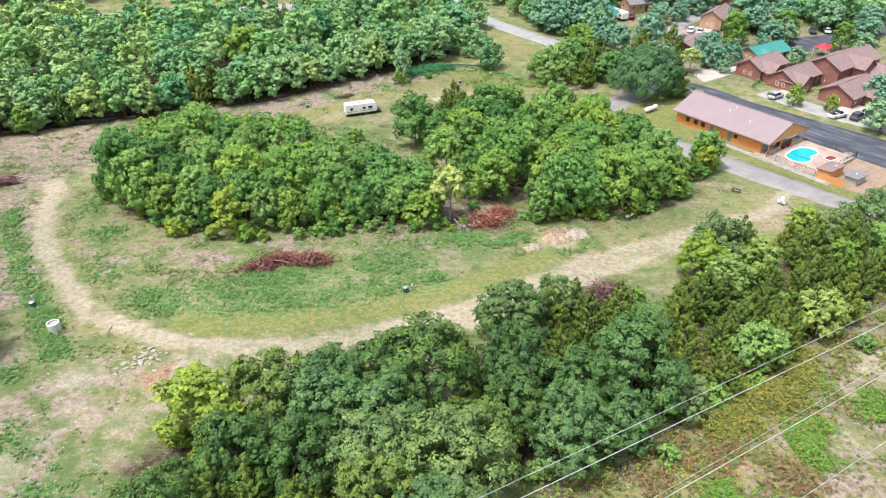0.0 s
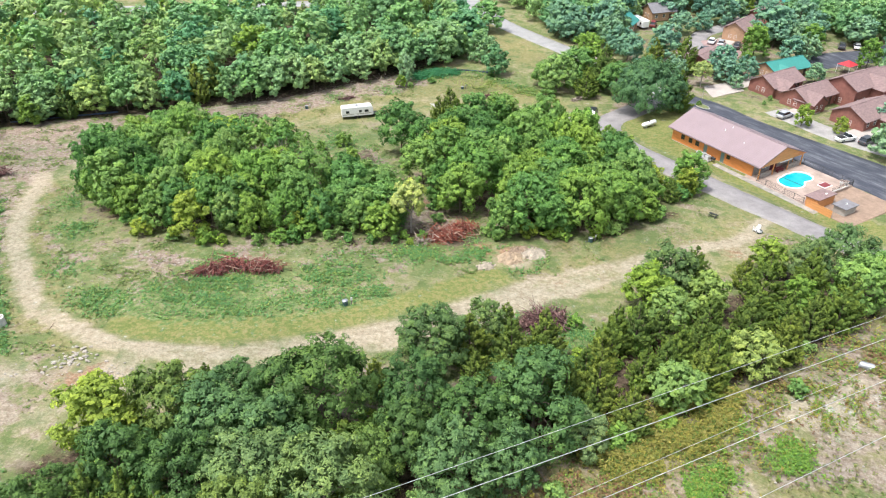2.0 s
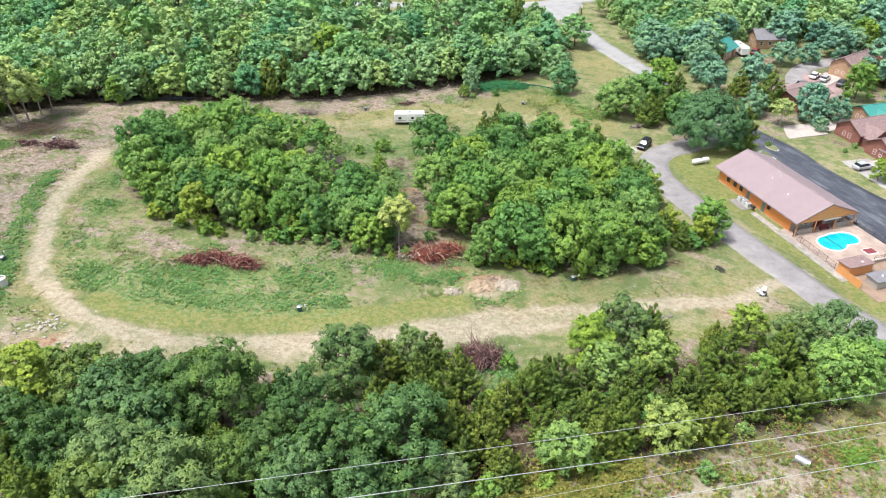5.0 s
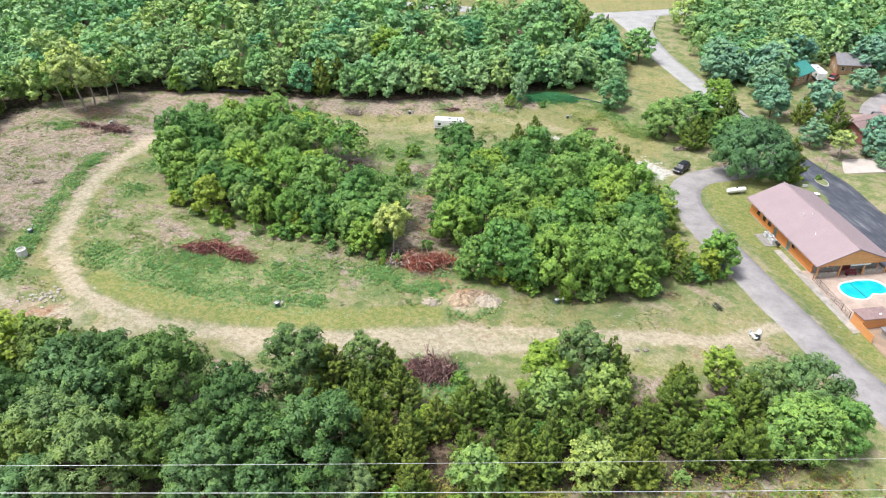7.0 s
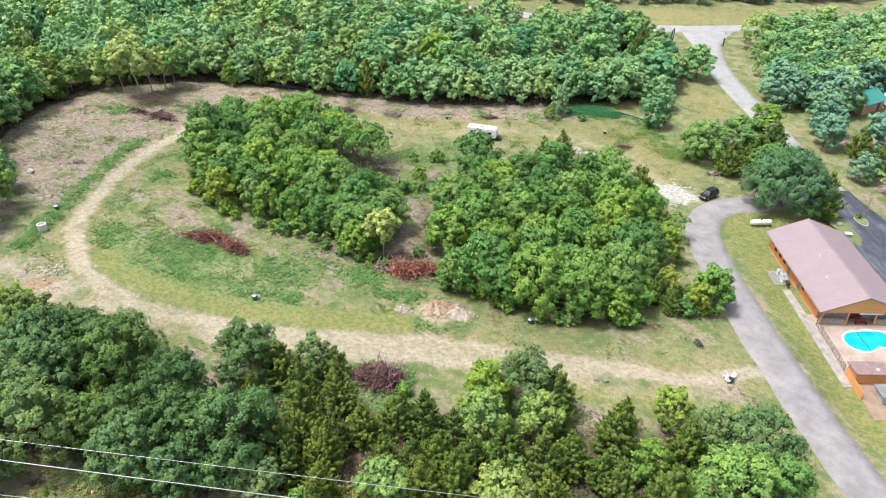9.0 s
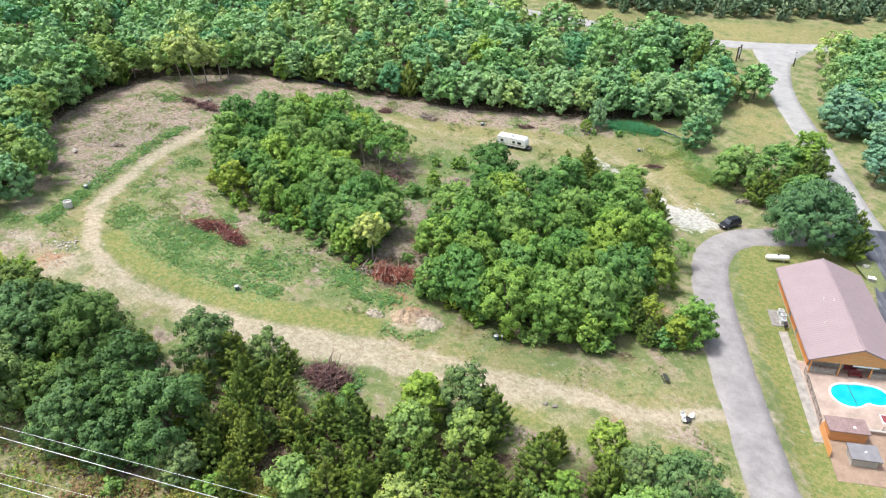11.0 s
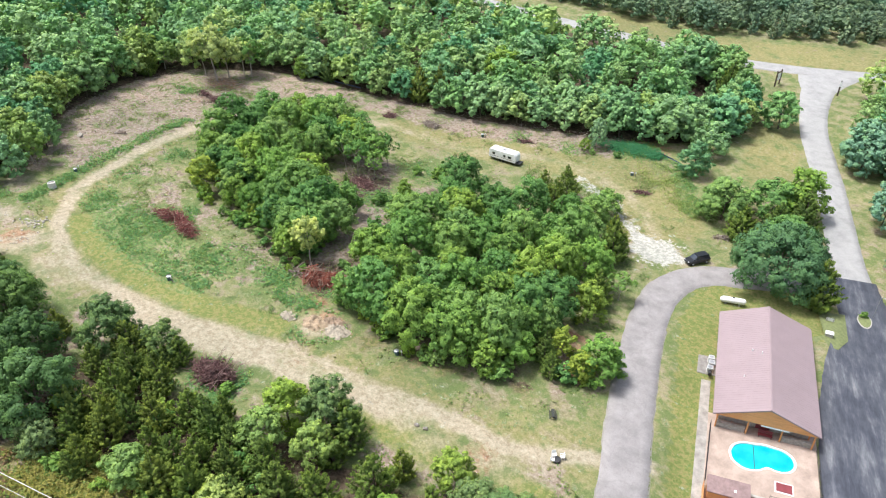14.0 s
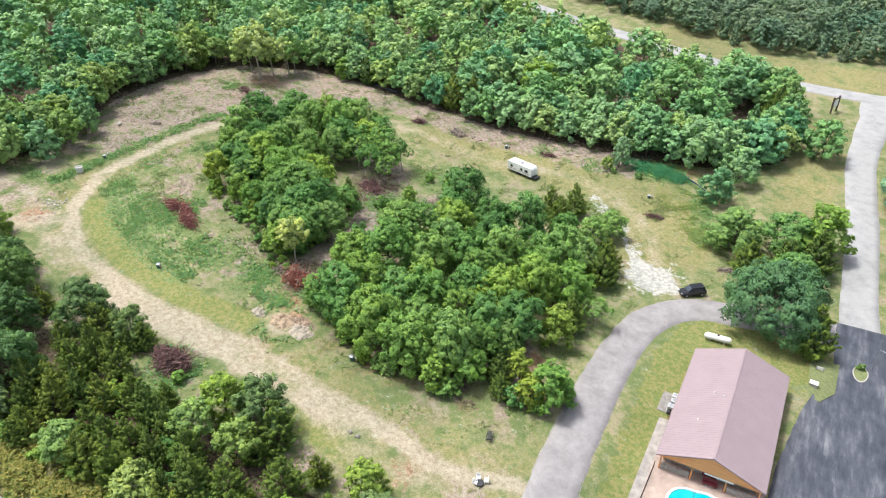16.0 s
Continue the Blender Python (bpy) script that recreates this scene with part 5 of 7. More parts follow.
for x, mat, label in ((-HL + 0.75, ORANGEWOOD, ""), (body_end - 0.2, ROCKWALL, "mixed fieldstone end wall under the porch")):
    end = part("wall", boxed(x, -IN_W + 0.2, 0, x + 0.2, IN_W - 0.2, EAVE + 0.1), mat, lodge, label)
for x in (-HL + 0.35, HL - 0.3):
    bm = bmesh.new()
    tri = [(-HW + 0.15, EAVE - 0.12), (HW - 0.15, EAVE - 0.12), (0, RIDGE - 0.25)]
    a = [bm.verts.new((x - 0.06, y, z)) for y, z in tri]
    c = [bm.verts.new((x + 0.06, y, z)) for y, z in tri]
    bm.faces.new(a[::-1])
    bm.faces.new(c)
    for i in range(3):
        bm.faces.new((a[i], a[(i + 1) % 3], c[(i + 1) % 3], c[i]))
    bmesh.ops.recalc_face_normals(bm, faces=bm.faces)
    g = part("gable", bm, PALEORANGE, lodge, "light orange plank gable")
    for i in range(22):
        y = -HW + 0.6 + i * (2 * HW - 1.2) / 21
        top = EAVE - 0.12 + (RIDGE - EAVE - 0.2) * (1 - abs(y) / HW)
        if top > EAVE:
            part("batten", boxed(x + 0.06, y - 0.02, EAVE - 0.1, x + 0.085, y + 0.02, top), PALEORANGE, g)
    for side in (-1, 1):
        rise = math.atan2(RIDGE - EAVE, HW)
        m = Matrix.Translation((x + (0.1 if x > 0 else -0.16), 0, RIDGE - 0.02)) @ Matrix.Rotation(-side * rise, 4, "X")
        span = math.hypot(HW, RIDGE - EAVE)
        part("barge_board", boxed(0, min(0, side * span), -0.26, 0.05, max(0, side * span), -0.02, m=m), ORANGEWOOD, lodge)
part("beam", boxed(HL - 0.5, -HW + 0.35, EAVE - 0.36, HL - 0.26, HW - 0.35, EAVE - 0.13), PALEORANGE, lodge)
part("ceiling_board", boxed(body_end, -HW + 0.4, EAVE - 0.13, HL - 0.5, HW - 0.4, EAVE - 0.06), PALEORANGE, lodge)
for y in (-6.0, -2.1, 2.1, 6.0):
    part("porch_post", boxed(HL - 0.48, y - 0.09, 0.05, HL - 0.3, y + 0.09, EAVE - 0.36, 0.015), PALEORANGE, lodge)
part("porch_door", boxed(body_end + 0.0, -0.9, 0.05, body_end + 0.06, 0.9, 2.15), REDPAINT, lodge, "dark red double door under the porch")
for y in (-3.2, 2.8):
    window_in(lodge, Matrix.Translation((body_end + 0.08, y, 0.95)) @ Matrix.Rotation(math.pi / 2, 4, "Z"), 1.3, 1.1)
part("awning", boxed(HL - 0.28, -0.6, EAVE - 0.62, HL - 0.22, 2.9, EAVE - 0.4, 0.01), WHITE, lodge, "long white sign board under the gable")
for x, y, s in ((-1.0, -2.2, 0.09), (-0.3, -1.0, 0.07), (4.5, -3.2, 0.07)):
    z = RIDGE - abs(y) / HW * (RIDGE - EAVE)
    part("roof_vent", rod(bmesh.new(), (x, y, z - 0.05), (x, y, z + 0.32), s, s * 0.9, 10), WHITE, lodge)
part("foundation", boxed(-HL + 0.7, -IN_W - 0.05, -0.6, body_end + 0.05, IN_W + 0.05, 0.02), CONCRETE, lodge)
part("gutter", boxed(-HL, -HW - 0.1, EAVE - 0.2, HL, -HW, EAVE - 0.08, 0.02), ROOFPINK, lodge)

# pool deck: a slab with a kidney-shaped basin let into it
deck_rim = [(8.7, -6.7), (21.6, -6.9), (21.6, 6.7), (8.7, 6.7)]


def kidney(scale, n=56):
    """The pool's outline: two round lobes and a waist, hollowed on one side."""
    pts = []
    for i in range(n):
        a = 2 * math.pi * i / n
        d = 6.0
        while d > 0.5:
            x, y = 14.5 + d * math.cos(a), 0.1 + d * math.sin(a)
            lobes = [math.hypot(x - cx, y - cy) - r for cx, cy, r in ((14.95, -1.6, 2.2), (14.45, 2.0, 1.85), (14.05, 0.3, 1.55))]
            if sum(math.exp(-3.2 * q) for q in lobes) > 1.0:
                break
            d -= 0.02
        pts.append((14.5 + (d + scale) * math.cos(a), 0.1 + (d + scale) * math.sin(a)))
    return pts


def ring_slab(outer, hole, z0, z1):
    """A slab with a hole: the outline is followed round as the hole is."""
    bm = bmesh.new()
    n = len(hole)
    cx, cy = sum(p[0] for p in hole) / n, sum(p[1] for p in hole) / n
    rows = []
    x0, x1 = min(p[0] for p in outer), max(p[0] for p in outer)
    y0, y1 = min(p[1] for p in outer), max(p[1] for p in outer)
    for x, y in hole:
        dx, dy = x - cx, y - cy
        k = min(((x1 - cx) / dx if dx > 0 else (x0 - cx) / dx) if abs(dx) > 1e-6 else 1e9, ((y1 - cy) / dy if dy > 0 else (y0 - cy) / dy) if abs(dy) > 1e-6 else 1e9)
        ox, oy = cx + dx * k, cy + dy * k
        rows.append([bm.verts.new(p) for p in ((x, y, z0), (x, y, z1), (ox, oy, z1), (ox, oy, z0))])
    corners = [(x0, y0), (x0, y1), (x1, y0), (x1, y1)]
    for qx, qy in corners:
        best = min(rows, key=lambda r: (r[2].co.x - qx) ** 2 + (r[2].co.y - qy) ** 2)
        for v, z in ((best[2], z1), (best[3], z0)):
            v.co = Vector((qx, qy, z))
    for a, c in zip(rows, rows[1:] + rows[:1]):
        for i in range(3):
            bm.faces.new((a[i], a[i + 1], c[i + 1], c[i]))
    bmesh.ops.recalc_face_normals(bm, faces=bm.faces)
    return bm


deck = tagged(new("pool_deck", None), "tan concrete deck round the swimming pool", "deck", kind="structure")
deck.matrix_world = LODGE
part("slab", ring_slab(deck_rim, kidney(0.28), -0.9, 0.06), DECKTAN, deck)
pool = thing("swimming_pool", LODGE, "kidney-shaped swimming pool with turquoise water", "pool")
bm = bmesh.new()
outer_k, inner_k = kidney(0.3), kidney(0.0)
rows = [[bm.verts.new(p) for p in ((a[0], a[1], -0.3), (a[0], a[1], 0.1), (c[0], c[1], 0.1), (c[0], c[1], -1.2))] for a, c in zip(outer_k, inner_k)]
for a, c in zip(rows, rows[1:] + rows[:1]):
    for i in range(3):
        bm.faces.new((a[i], a[i + 1], c[i + 1], c[i]))
bmesh.ops.recalc_face_normals(bm, faces=bm.faces)
part("coping", bm, WHITE, pool, "white pool coping and wall")
part("water", prism(bmesh.new(), kidney(0.02), -0.7, -0.06), WATER, pool)
bm = bmesh.new()
for k in range(14):
    y0, y1 = -1.1 + k * 0.02, -1.1 + (k + 1) * 0.02
    rod(bm, (12.3 + k * 0.39, y0, -0.03), (12.3 + (k + 1) * 0.39, y1, -0.03), 0.035, sides=6)
part("rope", bm, DARKMETAL, pool, "dark float rope across the pool")
spa = thing("spa_cover", LODGE @ Matrix.Translation((18.9, 2.5, 0.06)), "square sunken spa under a dark red cover", "spa")
part("rim", boxed(-0.85, -1.1, 0, 0.85, 1.1, 0.08, 0.02), WHITE, spa)
part("cover", boxed(-0.68, -0.93, 0.05, 0.68, 0.93, 0.16, 0.03), REDPAINT, spa)


def fence(name, a, b, height, label, mat, spacing=2.0, rails=(0.1, 0.95), pickets=0.14, m=LODGE):
    ob = thing(name, m, label, "fence")
    a, b = Vector((*a, 0.05)), Vector((*b, 0.05))
    n = max(1, round((b - a).length / spacing))
    for i in range(n + 1):
        p = a.lerp(b, i / n)
        part("post", rod(bmesh.new(), p, p + Vector((0, 0, height)), 0.035, sides=6), mat, ob)
    for f in rails:
        part("rail", rod(bmesh.new(), a + Vector((0, 0, height * f)), b + Vector((0, 0, height * f)), 0.018, sides=5), mat, ob)
    if pickets:
        bm = bmesh.new()
        k = int((b - a).length / pickets)
        for i in range(k):
            p = a.lerp(b, (i + 0.5) / k)
            box(bm, p.x - 0.008, p.y - 0.008, p.z + height * 0.1, p.x + 0.008, p.y + 0.008, p.z + height * 0.97)
        part("picket", bm, mat, ob)
    return ob


fence("pool_fence", (11.3, -6.6), (21.3, -6.8), 1.25, "thin dark metal fence along the pool deck", DARKMETAL)
fence("pool_fence", (11.3, 6.6), (21.5, 6.6), 1.25, "thin dark metal fence along the asphalt", DARKMETAL)
fence("pool_fence", (21.6, 0.6), (21.6, 6.6), 1.25, "thin dark metal fence at the deck's end", DARKMETAL)
walkway = tagged(new("walkway", None), "pale stained concrete strip beside the lodge", "walkway", kind="structure")
walkway.matrix_world = LODGE
part("slab", boxed(2.2, -8.2, -0.6, 24.5, -6.9, 0.03, 0.02), plain("stained_walk", (0.33, 0.3, 0.265), 0.9, vary=0.4, scale=0.7), walkway)

stone_rng = random.Random(8)
for y0, y1 in ((-5.9, -2.3), (2.3, 5.9)):
    low = thing("porch_wall", LODGE, "low fieldstone wall along the porch edge", "wall", "porch walls")
    part("core", boxed(10.72, y0 + 0.06, 0.05, 10.92, y1 - 0.06, 0.88), CONCRETE, low)
    for k in range(4):
        y = y0
        while y < y1 - 0.12:
            w = min(stone_rng.uniform(0.24, 0.5), y1 - y)
            z = 0.06 + k * 0.22
            part("stone", boxed(10.64 - stone_rng.uniform(0, 0.04), y + 0.012, z, 11.0 + stone_rng.uniform(0, 0.05), y + w - 0.012, z + 0.205, 0.03), ROCKWALL, low)
            y += w
bench = thing("porch_bench", LODGE @ Matrix.Translation((10.9, 0.3, 0.06)), "dark red slatted bench on the porch", "bench")
for k in range(3):
    part("slat", boxed(-0.28 + k * 0.19, -0.9, 0.42, -0.12 + k * 0.19, 0.9, 0.46), REDPAINT, bench)
part("backrest", boxed(-0.34, -0.9, 0.5, -0.3, 0.9, 0.95, 0.01), REDPAINT, bench)
for y in (-0.8, 0.76):
    part("leg", boxed(-0.3, y, 0, 0.24, y + 0.05, 0.42), REDPAINT, bench)
for x, y in ((20.9, 5.7), (20.3, 5.2)):
    pot = thing("plant_pot", LODGE @ Matrix.Translation((x, y, 0.06)), "white stone urn with pale dried plants", "pot", "urns on the deck")
    part("urn", rod(bmesh.new(), (0, 0, 0), (0, 0, 0.6), 0.2, 0.36, 14), WHITE, pot)
    stalks = bmesh.new()
    for k in range(16):
        a = k * 2.4
        rod(stalks, (0.08 * math.cos(a), 0.08 * math.sin(a), 0.5), (0.42 * math.cos(a), 0.42 * math.sin(a), 0.9 + 0.02 * (k % 5)), 0.025, 0.04, 5)
    tagged(part("dried_plants", stalks, DECKTAN, pot), kind="stuff")
kerbwall = thing("deck_wall", LODGE, "low tan wall between deck and yard", "wall")
part("body", boxed(21.6, -1.6, 0.0, 21.85, 5.0, 0.55, 0.02), DECKTAN, kerbwall)
part("cap", boxed(21.54, -1.66, 0.55, 21.91, 5.06, 0.62, 0.015), CONCRETE, kerbwall)

# the pump house and yard past the deck
pump = thing("pump_house", LODGE @ Matrix.Translation((22.5, -4.2, 0)), "low orange shed with brown lean-to roof", "shed")
roofm = Matrix.Translation((0, 0, 1.68)) @ Matrix.Rotation(radians(-4), 4, "Y")
part("roof", boxed(-1.45, -2.5, -0.06, 1.45, 2.5, 0.08, 0.02, m=roofm), BROWNROOF, pump)
part("wall", boxed(1.05, -2.3, -0.6, 1.2, 2.3, 1.7), PALEORANGE, pump)
for y in (-2.3, 2.15):
    part("wall", boxed(-1.05, y, -0.6, 1.05, y + 0.15, 1.6), PALEORANGE, pump)
part("wall", boxed(-1.2, -2.15, -0.4, -1.05, 2.15, 1.5), ORANGEWOOD, pump)
part("vent", boxed(0.3, 0.6, 1.7, 0.6, 0.9, 1.95, 0.02), WHITE, pump)
hut = thing("hut", LODGE @ Matrix.Translation((26.6, -3.2, -0.3)), "small pale hut with grey flat roof", "shed")
part("wall", boxed(-1.1, -1.5, -0.5, 1.1, 1.5, 1.6), CONCRETE, hut)
part("roof", boxed(-1.35, -1.8, 1.6, 1.35, 1.8, 1.75, 0.02), GREYROOF, hut)
part("vent", rod(bmesh.new(), (0.1, 0.1, 1.7), (0.1, 0.1, 2.0), 0.16, 0.14, 10), WHITE, hut)
wallfence = thing("board_fence", LODGE, "orange stained board fence round the yard", "fence")
for i in range(26):
    part("board", boxed(21.9 + i * 0.19, -7.0, -0.4, 21.9 + i * 0.19 + 0.17, -6.95, 1.3), PALEORANGE, wallfence)
yard = tagged(new("yard", None), "brown bare yard behind the pump house", "yard", kind="structure")
yard.matrix_world = LODGE
part("soil", boxed(21.65, -6.9, -0.9, 30.5, 6.6, -0.02, 0.05), plain("brown_yard_soil", (0.3, 0.21, 0.15), 0.95, vary=0.3, scale=0.6, grain=6, bump=0.4), yard)


def air_unit():
    ob = new("air_conditioner")
    part("case", boxed(-0.42, -0.42, 0.08, 0.42, 0.42, 0.85, 0.03), plain("pale_grey_case", (0.55, 0.56, 0.56), 0.5, vary=0.15), ob)
    part("grille", rod(bmesh.new(), (0, 0, 0.84), (0, 0, 0.88), 0.3, 0.3, 16), STEEL, ob)
    part("base", boxed(-0.5, -0.5, -0.1, 0.5, 0.5, 0.08), CONCRETE, ob)
    return tagged(ob, "grey outdoor air-conditioning unit on a pad", "air conditioner", "air conditioners behind the lodge")


first = air_unit()
first.matrix_world = LODGE @ Matrix.Translation((-2.2, -7.1, 0.05))
for x, y in ((-1.1, -7.0), (0.1, -7.2)):
    copy_thing(first, LODGE @ Matrix.Translation((x, y, 0.05)))
pad = tagged(new("service_pad", None), "concrete service pad beside the lodge", "pad", kind="structure")
pad.matrix_world = LODGE
part("slab", boxed(-3.2, -8.9, -0.6, 0.9, -6.3, 0.05, 0.02), plain("stained_pad", (0.24, 0.22, 0.2), 0.9, vary=0.35), pad)
bin_ = thing("grill", LODGE @ Matrix.Translation((1.4, -7.2, 0.04)), "dark barrel grill beside the wall", "grill")
part("drum", rod(bmesh.new(), (-0.4, 0, 0.75), (0.4, 0, 0.75), 0.28, 0.28, 14), DARKMETAL, bin_)
for x in (-0.3, 0.3):
    part("leg", rod(bmesh.new(), (x, 0, 0), (x, 0, 0.6), 0.03), DARKMETAL, bin_)

# propane tank on two saddles
tank = thing("propane_tank", on_ground(45.9, 151.4, 38.7), "long white propane tank on saddles in the grass", "tank")
bm = bmesh.new()
bmesh.ops.create_uvsphere(bm, u_segments=20, v_segments=14, radius=0.52)
for v in bm.verts:
    v.co = Vector((v.co.z, v.co.y, v.co.x))
    v.co.x += 1.55 if v.co.x > 0.001 else -1.55 if v.co.x < -0.001 else 0
    v.co.z += 0.82
body = part("shell", bm, WHITE, tank)
for f in body.data.polygons:
    f.use_smooth = True
for x in (-1.1, 1.1):
    part("saddle", boxed(x - 0.12, -0.4, -0.1, x + 0.12, 0.4, 0.42, 0.02), CONCRETE, tank)
part("dome", rod(bmesh.new(), (0, 0, 1.3), (0, 0, 1.46), 0.2, 0.17, 14), DARKMETAL, tank, "dark valve dome")


# ---- vehicles ----
def loft(bm, sections):
    """A skin over rings of points, closed at both ends."""
    rings = [[bm.verts.new(p) for p in s] for s in sections]
    n = len(rings[0])
    for a, c in zip(rings, rings[1:]):
        for i in range(n):
            bm.faces.new((a[i], a[(i + 1) % n], c[(i + 1) % n], c[i]))
    bm.faces.new(rings[0][::-1])
    bm.faces.new(rings[-1])
    bmesh.ops.recalc_face_normals(bm, faces=bm.faces)
    return bm


def car(m, paint, label, suv=True, group="", bed=False):
    """A car 4.6 m long that faces +x."""
    ob = thing("car", m, label, "car", group)
    top = 1.02 if suv else 0.92

    def ring(x, w, z0, z1, c=0.1):
        return [(x, -w + c, z0), (x, w - c, z0), (x, w, z0 + c), (x, w, z1 - c), (x, w - c * 1.5, z1), (x, -w + c * 1.5, z1), (x, -w, z1 - c), (x, -w, z0 + c)]
    body = loft(bmesh.new(), [ring(-2.3, 0.78, 0.42, top - 0.12), ring(-2.15, 0.88, 0.3, top), ring(-1.0, 0.92, 0.26, top + 0.02), ring(0.8, 0.92, 0.26, top), ring(1.6, 0.9, 0.28, top - 0.1), ring(2.15, 0.84, 0.32, top - 0.2), ring(2.3, 0.7, 0.42, top - 0.32)])
    part("body", body, paint, ob)
    roof = 1.66 if suv else 1.42
    rear = -0.2 if bed else (-2.1 if suv else -1.8)
    cab = loft(bmesh.new(), [[(rear, -0.82, top - 0.05), (rear, 0.82, top - 0.05), (rear + 0.25, 0.66, roof - 0.08), (rear + 0.25, -0.66, roof - 0.08)], [(rear + 0.45, -0.84, top - 0.05), (rear + 0.45, 0.84, top - 0.05), (rear + 0.5, 0.68, roof), (rear + 0.5, -0.68, roof)], [(0.3, -0.84, top - 0.05), (0.3, 0.84, top - 0.05), (0.2, 0.68, roof), (0.2, -0.68, roof)], [(1.15, -0.8, top - 0.06), (1.15, 0.8, top - 0.06), (0.5, 0.62, roof - 0.06), (0.5, -0.62, roof - 0.06)]])
    part("cabin", cab, GLASS, ob, "dark tinted glass")
    part("roof_panel", boxed(rear + 0.3, -0.64, roof - 0.02, 0.36, 0.64, roof + 0.035, 0.02), paint, ob)
    ws = bmesh.new()
    v = [ws.verts.new(p) for p in ((1.17, -0.72, top - 0.02), (1.17, 0.72, top - 0.02), (0.53, 0.56, roof - 0.06), (0.53, -0.56, roof - 0.06))]
    f = ws.faces.new(v)
    bmesh.ops.solidify(ws, geom=[f], thickness=0.02)
    part("windscreen", ws, WINDSHIELD, ob)
    if bed:
        part("cargo_bed", boxed(-2.1, -0.74, top - 0.02, -0.35, 0.74, top + 0.03), RUBBER, ob, "dark truck bed")
    for x in (-1.4, 1.4):
        for y in (-0.84, 0.84):
            w = part("wheel", rod(bmesh.new(), (x, y - 0.11, 0.33), (x, y + 0.11, 0.33), 0.33, 0.33, 18), RUBBER, ob)
            s = 1 if y > 0 else -1
            part("rim", rod(bmesh.new(), (x, y + s * 0.1, 0.33), (x, y + s * 0.13, 0.33), 0.2, 0.19, 14), STEEL, w)
    for y in (-0.6, 0.6):
        part("headlight", boxed(2.16, y - 0.16, top - 0.36, 2.27, y + 0.16, top - 0.22, 0.02), WHITE, ob)
        part("tail_light", boxed(-2.31, y - 0.14, top - 0.3, -2.2, y + 0.14, top - 0.15, 0.02), REDPAINT, ob)
    return ob


def heading(x, y, dx, dy, up=0.12):
    return pose(x, y, gz(x, y) + up, 0, 0, math.degrees(math.atan2(dy, dx)))


car(heading(34.2, 156.9, -0.3, -0.95), BLACKPAINT, "black sport utility car parked on the drive")
SILVER = plain("silver_car_paint", (0.5, 0.51, 0.53), 0.3, 0.3, vary=0.05, bump=0)
MAROON = plain("maroon_car_paint", (0.2, 0.03, 0.03), 0.3, vary=0.05, bump=0)
GREYCAR = plain("dark_grey_car_paint", (0.07, 0.075, 0.08), 0.3, 0.2, vary=0.05, bump=0)
for x, y, dx, dy, paint, label, suv, bed in ((78.3, 162.6, 0.8, 0.6, SILVER, "silver sedan on a cottage drive", False, False), (87.0, 150.2, 0.9, 0.4, WHITE, "white pickup truck beside a young tree", True, True), (91.2, 149.4, 0.8, 0.6, GREYCAR, "grey car on the parking pad", True, False), (95.3, 152.6, 0.8, 0.6, WHITE, "white sport utility car on the parking pad", True, False), (74.2, 217.0, 0.4, 0.9, WHITE, "white car by the tan cottage", False, False), (76.6, 215.6, 0.4, 0.9, SILVER, "silver car by the tan cottage", False, False), (80.5, 213.5, 0.4, 0.9, GREYCAR, "dark car by the tan cottage", True, False), (71.0, 208.0, 0.9, 0.2, GREYCAR, "dark car on the cottage street", True, False), (59.5, 231.0, 0.3, 0.9, MAROON, "maroon car beside the white camper", True, False), (88, 248, 0.7, 0.7, MAROON, "red car along the cottage street", True, True), (111, 217.4, 0.3, 0.9, GREYCAR, "dark car in the parking street", True, False), (115.6, 218, 0.3, 0.9, WHITE, "white car in the parking street", False, False), (120.6, 219.4, 0.3, 0.9, SILVER, "silver car in the parking street", True, False)):
    car(heading(x, y, dx, dy, 0.16), paint, label, suv, "cars at the cottages", bed)


